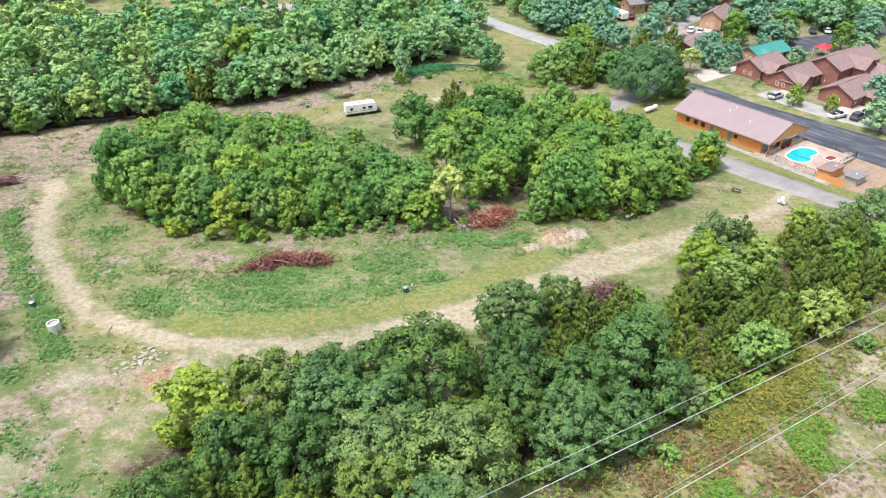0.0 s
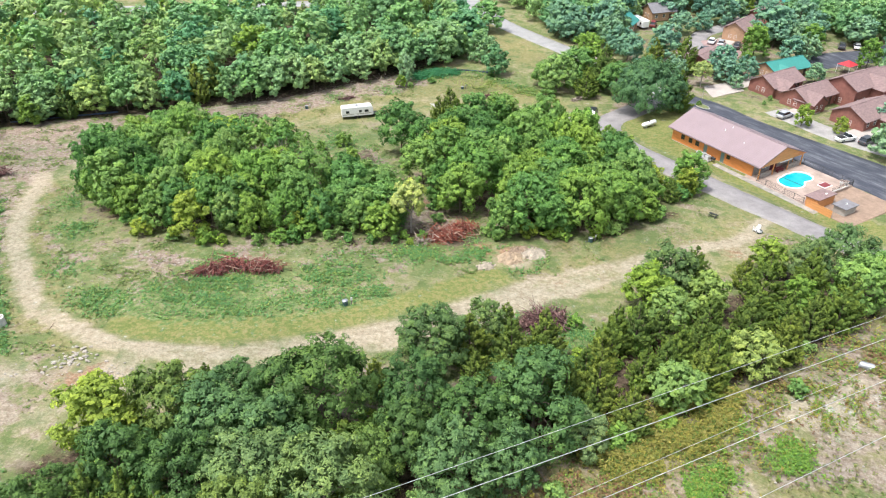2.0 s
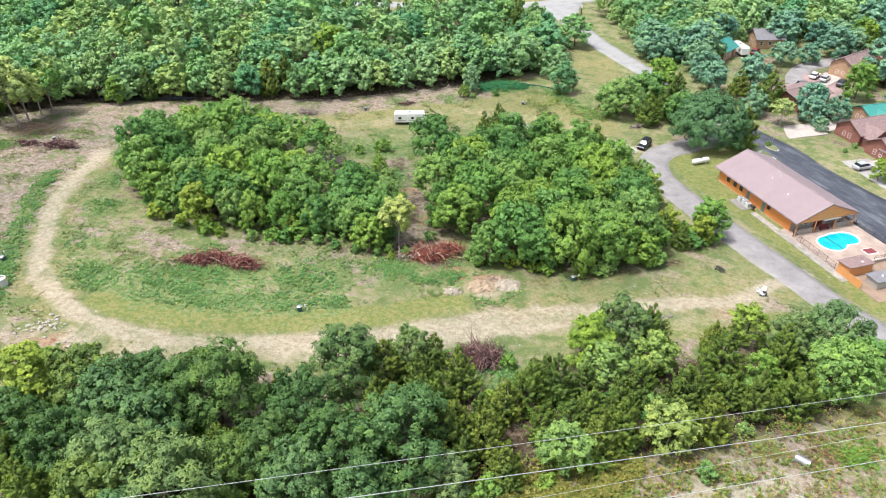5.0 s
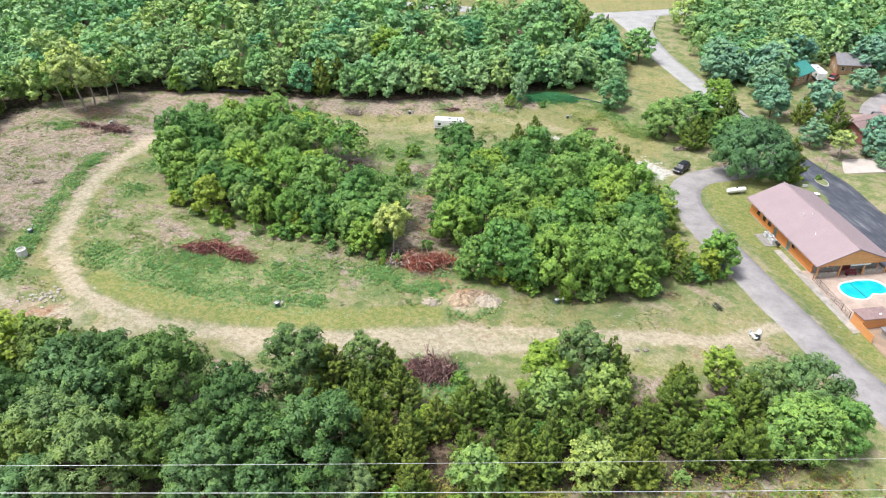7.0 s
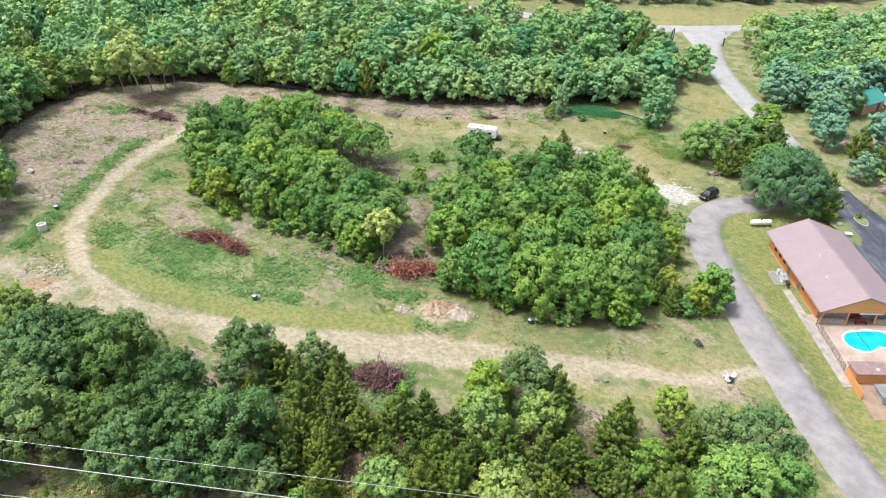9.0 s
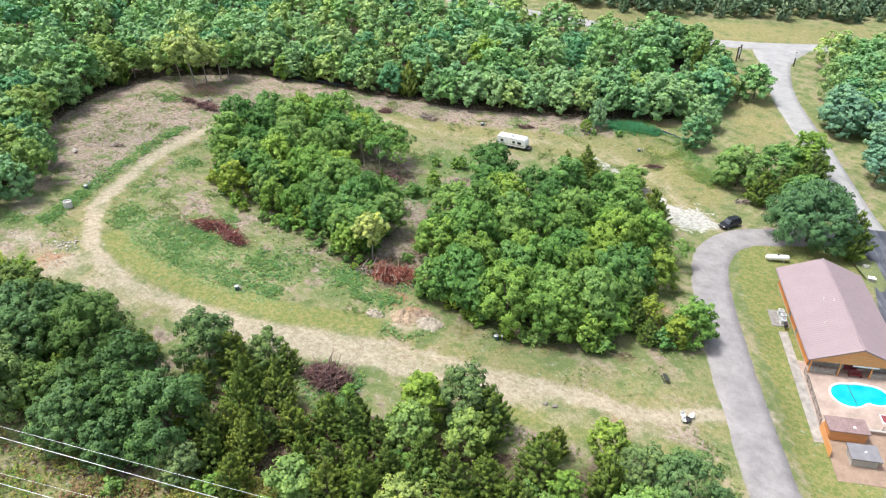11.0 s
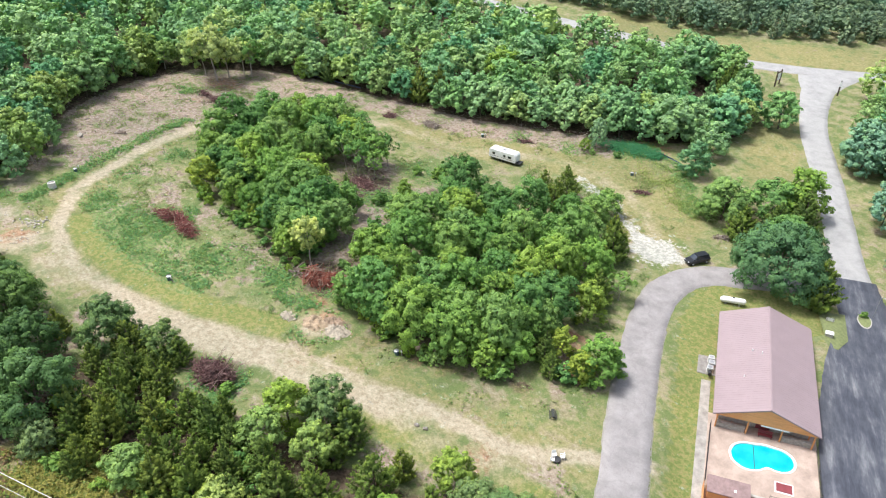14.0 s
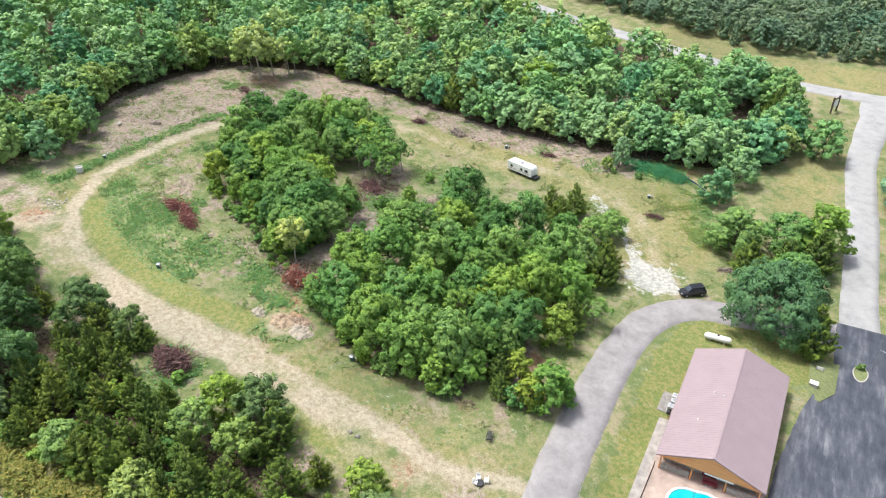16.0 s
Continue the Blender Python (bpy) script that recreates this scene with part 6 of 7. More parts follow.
def camper(m, length, label, parts_name="travel_trailer"):
    ob = thing(parts_name, m, label, "trailer")
    h = length / 2
    prof = [(-h, 0.55), (h - 0.2, 0.55), (h, 0.9), (h - 0.15, 2.2), (h - 0.5, 2.62), (-h + 0.25, 2.62), (-h, 2.4)]
    bm = bmesh.new()
    a = [bm.verts.new((x, -1.15, z)) for x, z in prof]
    c = [bm.verts.new((x, 1.15, z)) for x, z in prof]
    bm.faces.new(a)
    bm.faces.new(c[::-1])
    for i in range(len(prof)):
        bm.faces.new((a[i], a[(i + 1) % len(prof)], c[(i + 1) % len(prof)], c[i]))
    bmesh.ops.recalc_face_normals(bm, faces=bm.faces)
    bmesh.ops.bevel(bm, geom=list(bm.edges), offset=0.06, segments=2, affect="EDGES")
    part("shell", bm, WHITE, ob)
    for x, w in ((-h + 1.3, 0.7), (0.6, 0.6), (h - 1.6, 0.9)):
        for y in (-1.165, 1.165):
            part("window", boxed(x - w / 2, y - 0.02, 1.35, x + w / 2, y + 0.02, 1.9), GLASS, ob)
    part("door", boxed(-0.9, -1.18, 0.65, -0.25, -1.14, 2.25, 0.01), WHITE, ob)
    part("roof_vent", boxed(-0.4, -0.35, 2.6, 0.3, 0.35, 2.82, 0.04), STEEL, ob)
    part("chassis", boxed(-h + 0.1, -0.9, 0.35, h + 0.9, 0.9, 0.56), DARKMETAL, ob)
    for x in (-0.55, 0.3):
        for y in (-1.0, 1.0):
            part("wheel", rod(bmesh.new(), (x, y - 0.1, 0.34), (x, y + 0.1, 0.34), 0.34, 0.34, 16), RUBBER, ob)
    for x in (-h + 0.3, h - 0.3):
        for y in (-0.8, 0.8):
            part("jack", rod(bmesh.new(), (x, y, -0.1), (x, y, 0.5), 0.04, sides=6), DARKMETAL, ob)
    part("stripe", boxed(-h + 0.2, -1.175, 1.0, h - 0.5, -1.16, 1.1), GREYWOOD, ob)
    return ob


camper(on_ground(-18.9, 154.8, 18.7, 0.1), 7.2, "white travel trailer parked on the grass")
camper(on_ground(55.0, 230.5, 115, 0.1), 7.5, "white camper parked between two cottages", "camper")


# ---- cottages ----
def cottage(x, y, rz, length, width, eave, ridge, wall, roof, label, wing=None, chimney=False):
    ob = thing("cottage", on_ground(x, y, rz, 0.05), label, "house", "cottages in the village")
    hl, hw = length / 2, width / 2
    holes_a = [(a, a + 0.9, 1.0, 2.1) for a in np.arange(1.0, length - 3.2, 2.6)] + [(length - 2.2, length - 1.2, 0.05, 2.1)]
    holes_a = [tuple(float(v) for v in h) for h in holes_a]
    for m, holes in ((Matrix.Translation((-hl, -hw, 0)), holes_a), (Matrix.Translation((hl, hw, 0)) @ Matrix.Rotation(math.pi, 4, "Z"), holes_a)):
        wall_with("wall", length, eave, holes, 0.2, wall, ob, m)
        for h in holes:
            if h[2] > 0.5:
                window_in(ob, m @ Matrix.Translation((h[0], 0, h[2])), h[1] - h[0], h[3] - h[2])
            else:
                d = boxed(h[0], 0.08, h[2], h[1], 0.13, h[3])
                bmesh.ops.transform(d, matrix=m, verts=d.verts)
                part("door", d, DARKWOOD, ob)
    for s in (-1, 1):
        bm = bmesh.new()
        pts = [(-hw + 0.2, 0), (hw - 0.2, 0), (hw - 0.2, eave), (0, ridge - 0.25), (-hw + 0.2, eave)]
        x0 = s * (hl - 0.1)
        a = [bm.verts.new((x0 - 0.1, yy, z)) for yy, z in pts]
        c = [bm.verts.new((x0 + 0.1, yy, z)) for yy, z in pts]
        bm.faces.new(a[::-1])
        bm.faces.new(c)
        for i in range(5):
            bm.faces.new((a[i], a[(i + 1) % 5], c[(i + 1) % 5], c[i]))
        bmesh.ops.recalc_face_normals(bm, faces=bm.faces)
        part("gable", bm, wall, ob)
        mm = Matrix.Translation((s * (hl + 0.02), -s * 1.3, 0.8)) @ Matrix.Rotation(s * math.pi / 2, 4, "Z")
        window_in(ob, mm, 0.8, 1.1, depth=0.02)
        mm = Matrix.Translation((s * (hl + 0.02), s * 0.3, 0.8)) @ Matrix.Rotation(s * math.pi / 2, 4, "Z")
        window_in(ob, mm, 0.8, 1.1, depth=0.02)
    gable_roof(ob, hl + 0.5, hw + 0.6, eave - 0.05, ridge, roof, 0.14, 0.0)
    if wing:
        wx, wl, ww = wing
        part("wing", boxed(wx - ww / 2, -hw - wl, 0, wx + ww / 2, -hw + 0.1, eave - 0.3), wall, ob)
        bm = bmesh.new()
        prof = [(wx - ww / 2 - 0.5, eave - 0.4), (wx, ridge - 0.5), (wx + ww / 2 + 0.5, eave - 0.4), (wx, ridge - 0.68)]
        a = [bm.verts.new((px_, -hw - wl - 0.5, z)) for px_, z in prof]
        c = [bm.verts.new((px_, 0, z)) for px_, z in prof]
        for i in range(4):
            bm.faces.new((a[i], a[(i + 1) % 4], c[(i + 1) % 4], c[i]))
        bm.faces.new(a)
        bm.faces.new(c[::-1])
        bmesh.ops.recalc_face_normals(bm, faces=bm.faces)
        part("wing_roof", bm, roof, ob)
        for k in (-0.8, 0.3):
            window_in(ob, Matrix.Translation((wx + k * ww / 3, -hw - wl - 0.02, 0.7)), 0.7, 1.1, depth=0.02)
        tri = bmesh.new()
        t0 = [tri.verts.new(p) for p in ((wx - ww / 2, -hw - wl, eave - 0.35), (wx + ww / 2, -hw - wl, eave - 0.35), (wx, -hw - wl, ridge - 0.72))]
        t1 = [tri.verts.new((v.co.x, v.co.y + 0.15, v.co.z)) for v in t0]
        tri.faces.new(t0)
        tri.faces.new(t1[::-1])
        for i in range(3):
            tri.faces.new((t0[i], t1[i], t1[(i + 1) % 3], t0[(i + 1) % 3]))
        bmesh.ops.recalc_face_normals(tri, faces=tri.faces)
        part("wing_gable", tri, wall, ob)
    if chimney:
        part("chimney", boxed(-hl * 0.3, -0.4, ridge - 0.8, -hl * 0.3 + 0.7, 0.4, ridge + 0.8, 0.02), ROCKWALL, ob)
    return ob


cottage(81.5, 181.0, 36, 11, 7, 2.7, 4.9, BRICKRED, BROWNROOF, "red-brown cottage with brown gable roofs and white windows", (-2.5, 2.5, 4.5))
cottage(86.5, 172.8, 36, 11, 6.8, 2.7, 4.9, BRICKRED, BROWNROOF, "red-brown cottage with a front gable", (-3, 1.8, 4.6))
cottage(95.5, 163.0, 36, 12, 8, 2.7, 5.0, BRICKRED, BROWNROOF, "low brown cottage with a porch and wide roof", (1.5, 2.2, 5))
cottage(99.0, 177.5, 36, 13, 8, 4.6, 7.0, BRICKRED, BROWNROOF, "two-storey red-brown cottage with brown roofs", (2, 3, 5))
cottage(110.0, 171.0, 126, 12, 8, 3.0, 5.4, BRICKRED, BROWNROOF, "brown-roofed cottage behind the others")
cottage(108.0, 186.0, 36, 10, 8, 3.0, 5.4, BRICKRED, BROWNROOF, "red cottage with brown hip-like roof")
cottage(86.5, 192.6, 30, 12, 7, 2.5, 4.3, TANSIDING, GREENROOF, "cottage with a bright green metal roof", (-3, 3, 4.5))
cottage(84.0, 224.0, 52, 11, 6.5, 3.4, 5.6, TANSIDING, BROWNROOF, "tan wood cottage with brown roof by the street", (0, 1.8, 4))
cottage(68.8, 197.5, 50, 12, 8, 2.6, 4.2, BRICKRED, BROWNROOF, "low red cottage with brown roof among trees")
cottage(49.5, 225.0, 65, 8, 6, 2.8, 4.8, TANSIDING, GREENROOF, "small tan cottage with dull green roof")
cottage(62.5, 240.5, 20, 8, 6.5, 2.8, 5.0, TANSIDING, GREYROOF, "small tan cottage with grey-green roof")
cottage(97.0, 244.0, 50, 11, 7, 2.8, 4.8, BRICKRED, BROWNROOF, "red cottage with brown roof at the street's end")
cottage(110.0, 262.0, 20, 12, 8, 2.8, 4.6, TANSIDING, GREENROOF, "cottage with pale green roof far down the street")
for x, y, rz, l, w in ((74.5, 184.5, 36, 14, 4.5), (66.8, 178.6, 32, 12, 6.5), (82.5, 166.2, 36, 10, 4.6), (92.5, 153.0, 36, 12, 8.5), (77.0, 217.5, 60, 10, 6)):
    d = tagged(new("driveway", None), "pale concrete cottage driveway", "driveway", kind="structure")
    d.matrix_world = on_ground(x, y, rz)
    part("slab", boxed(-l / 2, -w / 2, -0.5, l / 2, w / 2, 0.09, 0.02), DRIVECON, d)
tent = thing("canopy_tent", on_ground(104.5, 196.5, 36), "red and white canopy tent on the parking street", "tent")
bm = bmesh.new()
bmesh.ops.create_cone(bm, cap_ends=False, segments=4, radius1=2.6, radius2=0.05, depth=1.1, matrix=Matrix.Translation((0, 0, 2.9)) @ Matrix.Rotation(math.pi / 4, 4, "Z"))
bmesh.ops.solidify(bm, geom=list(bm.faces), thickness=0.03)
part("canopy", bm, REDCANVAS, tent)
for x in (-1.75, 1.75):
    for y in (-1.75, 1.75):
        part("leg", rod(bmesh.new(), (x, y, 0), (x, y, 2.4), 0.04), WHITE, tent)

# planted island in the asphalt
isl = tagged(new("traffic_island", None), "kerbed grass island in the dark asphalt", "island", kind="structure")
isl.matrix_world = on_ground(60.6, 166.4, -55, 0.1)
outline = [(1.9 * math.cos(a) * (1 + 0.15 * math.cos(a)), 1.1 * math.sin(a)) for a in np.linspace(0, 6.283, 25)[:-1]]
part("kerb", prism(bmesh.new(), outline, -0.2, 0.15), CONCRETE, isl)
part("turf", prism(bmesh.new(), [(x * 0.88, y * 0.86) for x, y in outline], 0.0, 0.19), plain("turf", (0.165, 0.19, 0.075), 0.95, vary=0.3, scale=2, bump=0.6), isl)
plant("shrub", 60.0, 167.2, 1.3, "shrubs at the edges")
flag = thing("lamp_post", on_ground(60.9, 168.6, 0, 0.1), "slim pale post on the island", "lamp post")
part("pole", rod(bmesh.new(), (0, 0, 0), (0, 0, 4.2), 0.06, 0.045), STEEL, flag)
part("arm", rod(bmesh.new(), (0, 0, 4.15), (0.5, 0, 4.25), 0.035), STEEL, flag)
part("head", boxed(0.4, -0.1, 4.18, 0.85, 0.1, 4.32, 0.03), STEEL, flag)
lawn_bit = tagged(new("lawn", None), "small mown lawn point beside the asphalt", "lawn", kind="structure")
lawn_bit.matrix_world = pose(0, 0, 0)
part("turf", mesh_of("turf", [(x, y, gz(x, y) + 0.2) for x, y in ((55, 162), (59.5, 156), (58.5, 152.5), (62.6, 154.8), (62, 159), (58, 165))], [(0, 1, 2, 3, 4, 5)], bpy.data.materials["turf"]), bpy.data.materials["turf"], lawn_bit)
chest = thing("storage_box", on_ground(59.9, 156.6, 30, 0.2), "small pale storage box on the lawn", "box")
part("case", boxed(-0.55, -0.4, -0.05, 0.55, 0.4, 0.6, 0.03), CONCRETE, chest)
part("lid", boxed(-0.6, -0.45, 0.6, 0.6, 0.45, 0.68, 0.02), WHITE, chest)
swing = thing("sign_frame", on_ground(57.8, 160.6, 30, 0.0), "small wooden sign frame at the lawn's edge", "sign")
for x in (-0.5, 0.5):
    part("post", boxed(x - 0.05, -0.05, -0.1, x + 0.05, 0.05, 1.3), GREYWOOD, swing)
part("board", boxed(-0.6, -0.03, 0.7, 0.6, 0.03, 1.25), WHITE, swing)

# ---- field furniture ----
def picnic_table(m, mat, label):
    ob = thing("picnic_table", m, label, "table")
    for i in range(4):
        part("board", boxed(-0.9, -0.36 + i * 0.185, 0.7, 0.9, -0.36 + i * 0.185 + 0.17, 0.75), mat, ob)
    for y in (-0.75, 0.58):
        part("bench", boxed(-0.9, y, 0.42, 0.9, y + 0.2, 0.46), mat, ob)
    for x in (-0.65, 0.65):
        for s in (-1, 1):
            part("leg", rod(bmesh.new(), (x, s * 0.75, -0.05), (x, s * 0.2, 0.7), 0.045, sides=6), mat, ob)
        part("crossbar", boxed(x - 0.03, -0.75, 0.36, x + 0.03, 0.78, 0.42), mat, ob)
    return ob


picnic_table(on_ground(49.2, 107.9, -40) @ Matrix.Diagonal((0.8, 0.62, 0.85, 1)), plain("black_stained_wood", (0.035, 0.038, 0.03), 0.7, vary=0.3), "black-stained picnic table on the grass")


def lawn_chair():
    ob = new("lawn_chair")
    part("seat", boxed(-0.26, -0.26, 0.38, 0.26, 0.26, 0.43, 0.015), WHITE, ob)
    part("backrest", boxed(-0.26, 0.22, 0.42, 0.26, 0.28, 0.95, 0.015), WHITE, ob)
    for x in (-0.27, 0.27):
        part("armrest", boxed(x - 0.03, -0.24, 0.6, x + 0.03, 0.26, 0.64, 0.01), WHITE, ob)
        for y in (-0.22, 0.22):
            part("leg", rod(bmesh.new(), (x, y, -0.04), (x, y, 0.6 if y < 0 else 0.42), 0.025, sides=6), WHITE, ob)
    return tagged(ob, "white plastic lawn chair on the grass", "chair", "chairs on the grass")


chair = lawn_chair()
chair.matrix_world = on_ground(54.5, 103.3, 60)
for x, y, rz in ((55.0, 102.6, 130), (55.3, 104.0, -30)):
    copy_thing(chair, on_ground(x, y, rz))
pit = thing("fire_ring", on_ground(55.2, 103.1), "dark iron fire ring between white chairs", "fire ring")
bm = bmesh.new()
bmesh.ops.create_cone(bm, cap_ends=False, segments=18, radius1=0.5, radius2=0.52, depth=0.4, matrix=Matrix.Translation((0, 0, 0.17)))
bmesh.ops.solidify(bm, geom=list(bm.faces), thickness=0.04)
part("ring", bm, DARKMETAL, pit)
part("grate", boxed(-0.4, -0.4, 0.3, 0.4, 0.4, 0.33), DARKMETAL, pit)


def hookup(m, label):
    """A camping hook-up: a dark drum, its pale lid and a service post."""
    ob = thing("campsite_hookup", m, label, "hookup", "hookups along the track")
    part("drum", rod(bmesh.new(), (0, 0, -0.05), (0, 0, 0.75), 0.34, 0.36, 14), TEAL, ob)
    part("lid", rod(bmesh.new(), (0, 0, 0.75), (0, 0, 0.84), 0.38, 0.2, 14), STEEL, ob)
    part("post", boxed(0.75, -0.07, -0.1, 0.89, 0.07, 1.1, 0.01), GREYWOOD, ob)
    part("meter_box", boxed(0.68, -0.12, 0.7, 0.96, -0.05, 1.1, 0.015), WHITE, ob)
    part("valve", rod(bmesh.new(), (-0.7, 0.2, -0.05), (-0.7, 0.2, 0.35), 0.06, 0.05), STEEL, ob)
    part("hose", rod(bmesh.new(), (-0.68, 0.2, 0.04), (-0.2, 0.1, 0.04), 0.04), TEAL, ob)
    return ob


for x, y, rz in ((-4.9, 74.4, 15), (28.2, 96.5, 30), (-49.6, 70.0, 120), (-78.5, 110.5, 60), (4.0, 172.5, 20), (-31.5, 158, 30)):
    hookup(on_ground(x, y, rz), "dark drum with grey service post beside the track")
for x, y, rz in ((41.3, 91.4, 20), (42.4, 92.0, 50)):
    block = thing("concrete_block", on_ground(x, y, rz), "low grey concrete block in the grass", "block", "blocks in the grass")
    part("slab", boxed(-0.32, -0.22, -0.1, 0.32, 0.22, 0.2, 0.03), GREYWOOD, block)
    part("pipe_stub", rod(bmesh.new(), (0.1, 0, 0.2), (0.1, 0, 0.4), 0.07, sides=8), STEEL, block)
culvert = thing("concrete_ring", on_ground(-44.5, 64.9, 20), "short pale concrete pipe section standing in weeds", "pipe")
bm = bmesh.new()
bmesh.ops.create_cone(bm, cap_ends=False, segments=24, radius1=0.72, radius2=0.7, depth=1.25, matrix=Matrix.Translation((0, 0, 0.55)))
bmesh.ops.solidify(bm, geom=list(bm.faces), thickness=0.12)
part("ring", bm, plain("pale_pipe_concrete", (0.6, 0.58, 0.55), 0.9, vary=0.15), culvert)
part("cap", rod(bmesh.new(), (0, 0, 0.9), (0, 0, 0.95), 0.62, 0.62, 20), CONCRETE, culvert)
drum = thing("culvert_pipe", on_ground(56.8, 68.4, -25), "short grey steel pipe lying in dry weeds", "pipe")
bm = bmesh.new()
bmesh.ops.create_cone(bm, cap_ends=False, segments=20, radius1=0.45, radius2=0.45, depth=1.5, matrix=Matrix.Translation((0, 0, 0.42)) @ Matrix.Rotation(math.pi / 2, 4, "Y"))
bmesh.ops.solidify(bm, geom=list(bm.faces), thickness=0.03)
part("pipe", bm, STEEL, drum)


BLEACHED = brush("bleached_brush", [(0.2, 0.15, 0.12), (0.32, 0.26, 0.21), (0.4, 0.35, 0.3), (0.25, 0.2, 0.16)])


def heap(x, y, rz, lx, ly, h, count, mat, label, seed, thin=1.0, spots_at=None):
    """A pile of cut branches, each a bent tapered stick, over a low mound of twigs."""
    r = np.random.default_rng(seed)
    ob = thing("brush_pile", on_ground(x, y, rz), label, "brush pile")
    bm = bmesh.new()
    clumps = [(r.uniform(-0.36, 0.36) * lx, r.uniform(-0.25, 0.25) * ly, r.uniform(0.6, 1.25)) for _ in range(7)]
    if spots_at:
        clumps = [(a, c, 0.9 + 0.15 * (k % 3)) for k, (a, c) in enumerate(spots_at)]
    flung = r.random(7) * 3.1
    for k in range(5):
        for _ in range(count // 5):
            which = r.integers(7)
            cx_, cy_, ch = clumps[which]
            px_, py_ = cx_ + r.normal() * lx * 0.11, cy_ + r.normal() * ly * 0.14
            pz = r.uniform(0.0, 1.0) * h * ch * math.exp(-((px_ - cx_) / lx) ** 2 * 25)
            a = flung[which] + r.normal(0, 0.45)
            d = Vector((math.cos(a), math.sin(a), r.normal(0, 0.4))).normalized()
            n = r.uniform(0.6, 1.7) * min(lx, 6) * 0.2
            q0, q1, q2 = Vector((px_, py_, pz)) - d * n, Vector((px_, py_, pz + 0.12 * n)), Vector((px_, py_, pz)) + d * n + Vector((r.normal(), r.normal(), r.normal() * 0.5)) * 0.2 * n
            for q in (q0, q1, q2):
                q.z = max(q.z, -0.02)
            g = r.uniform(0.018, 0.065) * thin
            rod(bm, q0, q1, g * 1.3, g, 4)
            rod(bm, q1, q2, g, g * 0.4, 4)
    tagged(part("brushwood", bm, mat, ob), kind="stuff")
    n = count * 4
    at = np.array(clumps)[r.integers(0, 7, n)]
    P = np.stack([at[:, 0] + r.normal(size=n) * lx * 0.1, at[:, 1] + r.normal(size=n) * ly * 0.13, r.random(n)], -1)
    P[:, 2] *= 0.75 * h * at[:, 2]
    tagged(part("dead_leaves", sprays_mesh("dead_leaves", cards(r, P, unit(r.normal(size=(n, 3)) + [0, 0, 0.6]), 0.22, 2.2), mat), mat, ob), kind="stuff")
    return ob


heap(-21.8, 80.8, 8, 10.2, 2.8, 1.5, 300, DEADRED, "long pile of red-brown dead branches in weeds", 1, 1.0, ((-3.6, -0.6), (-2.5, -0.3), (-0.7, 0.8), (0.1, 1.1), (2.4, 0.4), (3.7, 0.2), (4.9, 0.1)))
heap(7.6, 95.9, 27, 11.0, 3.6, 1.7, 460, brush("rust_red_brush", [(0.12, 0.04, 0.028), (0.27, 0.075, 0.045), (0.19, 0.06, 0.04), (0.34, 0.1, 0.062), (0.24, 0.068, 0.045), (0.38, 0.26, 0.19)]), "pile of rust-red dead branches beside the grove", 2)
heap(20.0, 73.2, 30, 6.0, 4.8, 2.2, 380, DEADGREY, "heaped pile of purple-brown dead branches", 3)
heap(-75.2, 108.2, 15, 7, 2.6, 1.0, 170, DEADGREY, "low scatter of dark dead branches", 4)
heap(-82, 107, 5, 5, 2, 0.5, 70, DEADGREY, "low scatter of dark dead branches", 13)
heap(-65.4, 81.6, 60, 3.6, 2, 0.5, 14, BLEACHED, "few pale bleached limbs on cleared soil", 14, 2.0)
heap(-22, 119.5, 30, 7, 5, 0.6, 150, DEADGREY, "scattered cut branches on dark leaf litter", 12)
heap(-52, 143.5, 30, 4, 3, 0.7, 90, DEADGREY, "low scatter of dark dead branches", 5)
heap(-43, 150.5, 20, 4.5, 2.5, 0.7, 90, BLEACHED, "low pile of bleached branches", 6)
heap(-23, 165, 25, 5, 1.6, 0.4, 70, DEADGREY, "line of dark dead branches by the woods", 7)
heap(10.8, 168.5, 25, 4.5, 1.2, 0.4, 60, DEADGREY, "dark log debris in the dry grass", 8)
heap(33, 69.5, 10, 5, 3.5, 0.8, 120, DEADGREY, "dark dead branches under the cedars", 9)
heap(31.5, 167.5, 40, 3, 1.5, 0.8, 40, BLEACHED, "small pile of grey dead limbs", 10)
heap(3.6, 94.6, 50, 6, 3.4, 1.0, 60, BLEACHED, "bare grey limbs beside the rust-red pile", 11, 1.8)


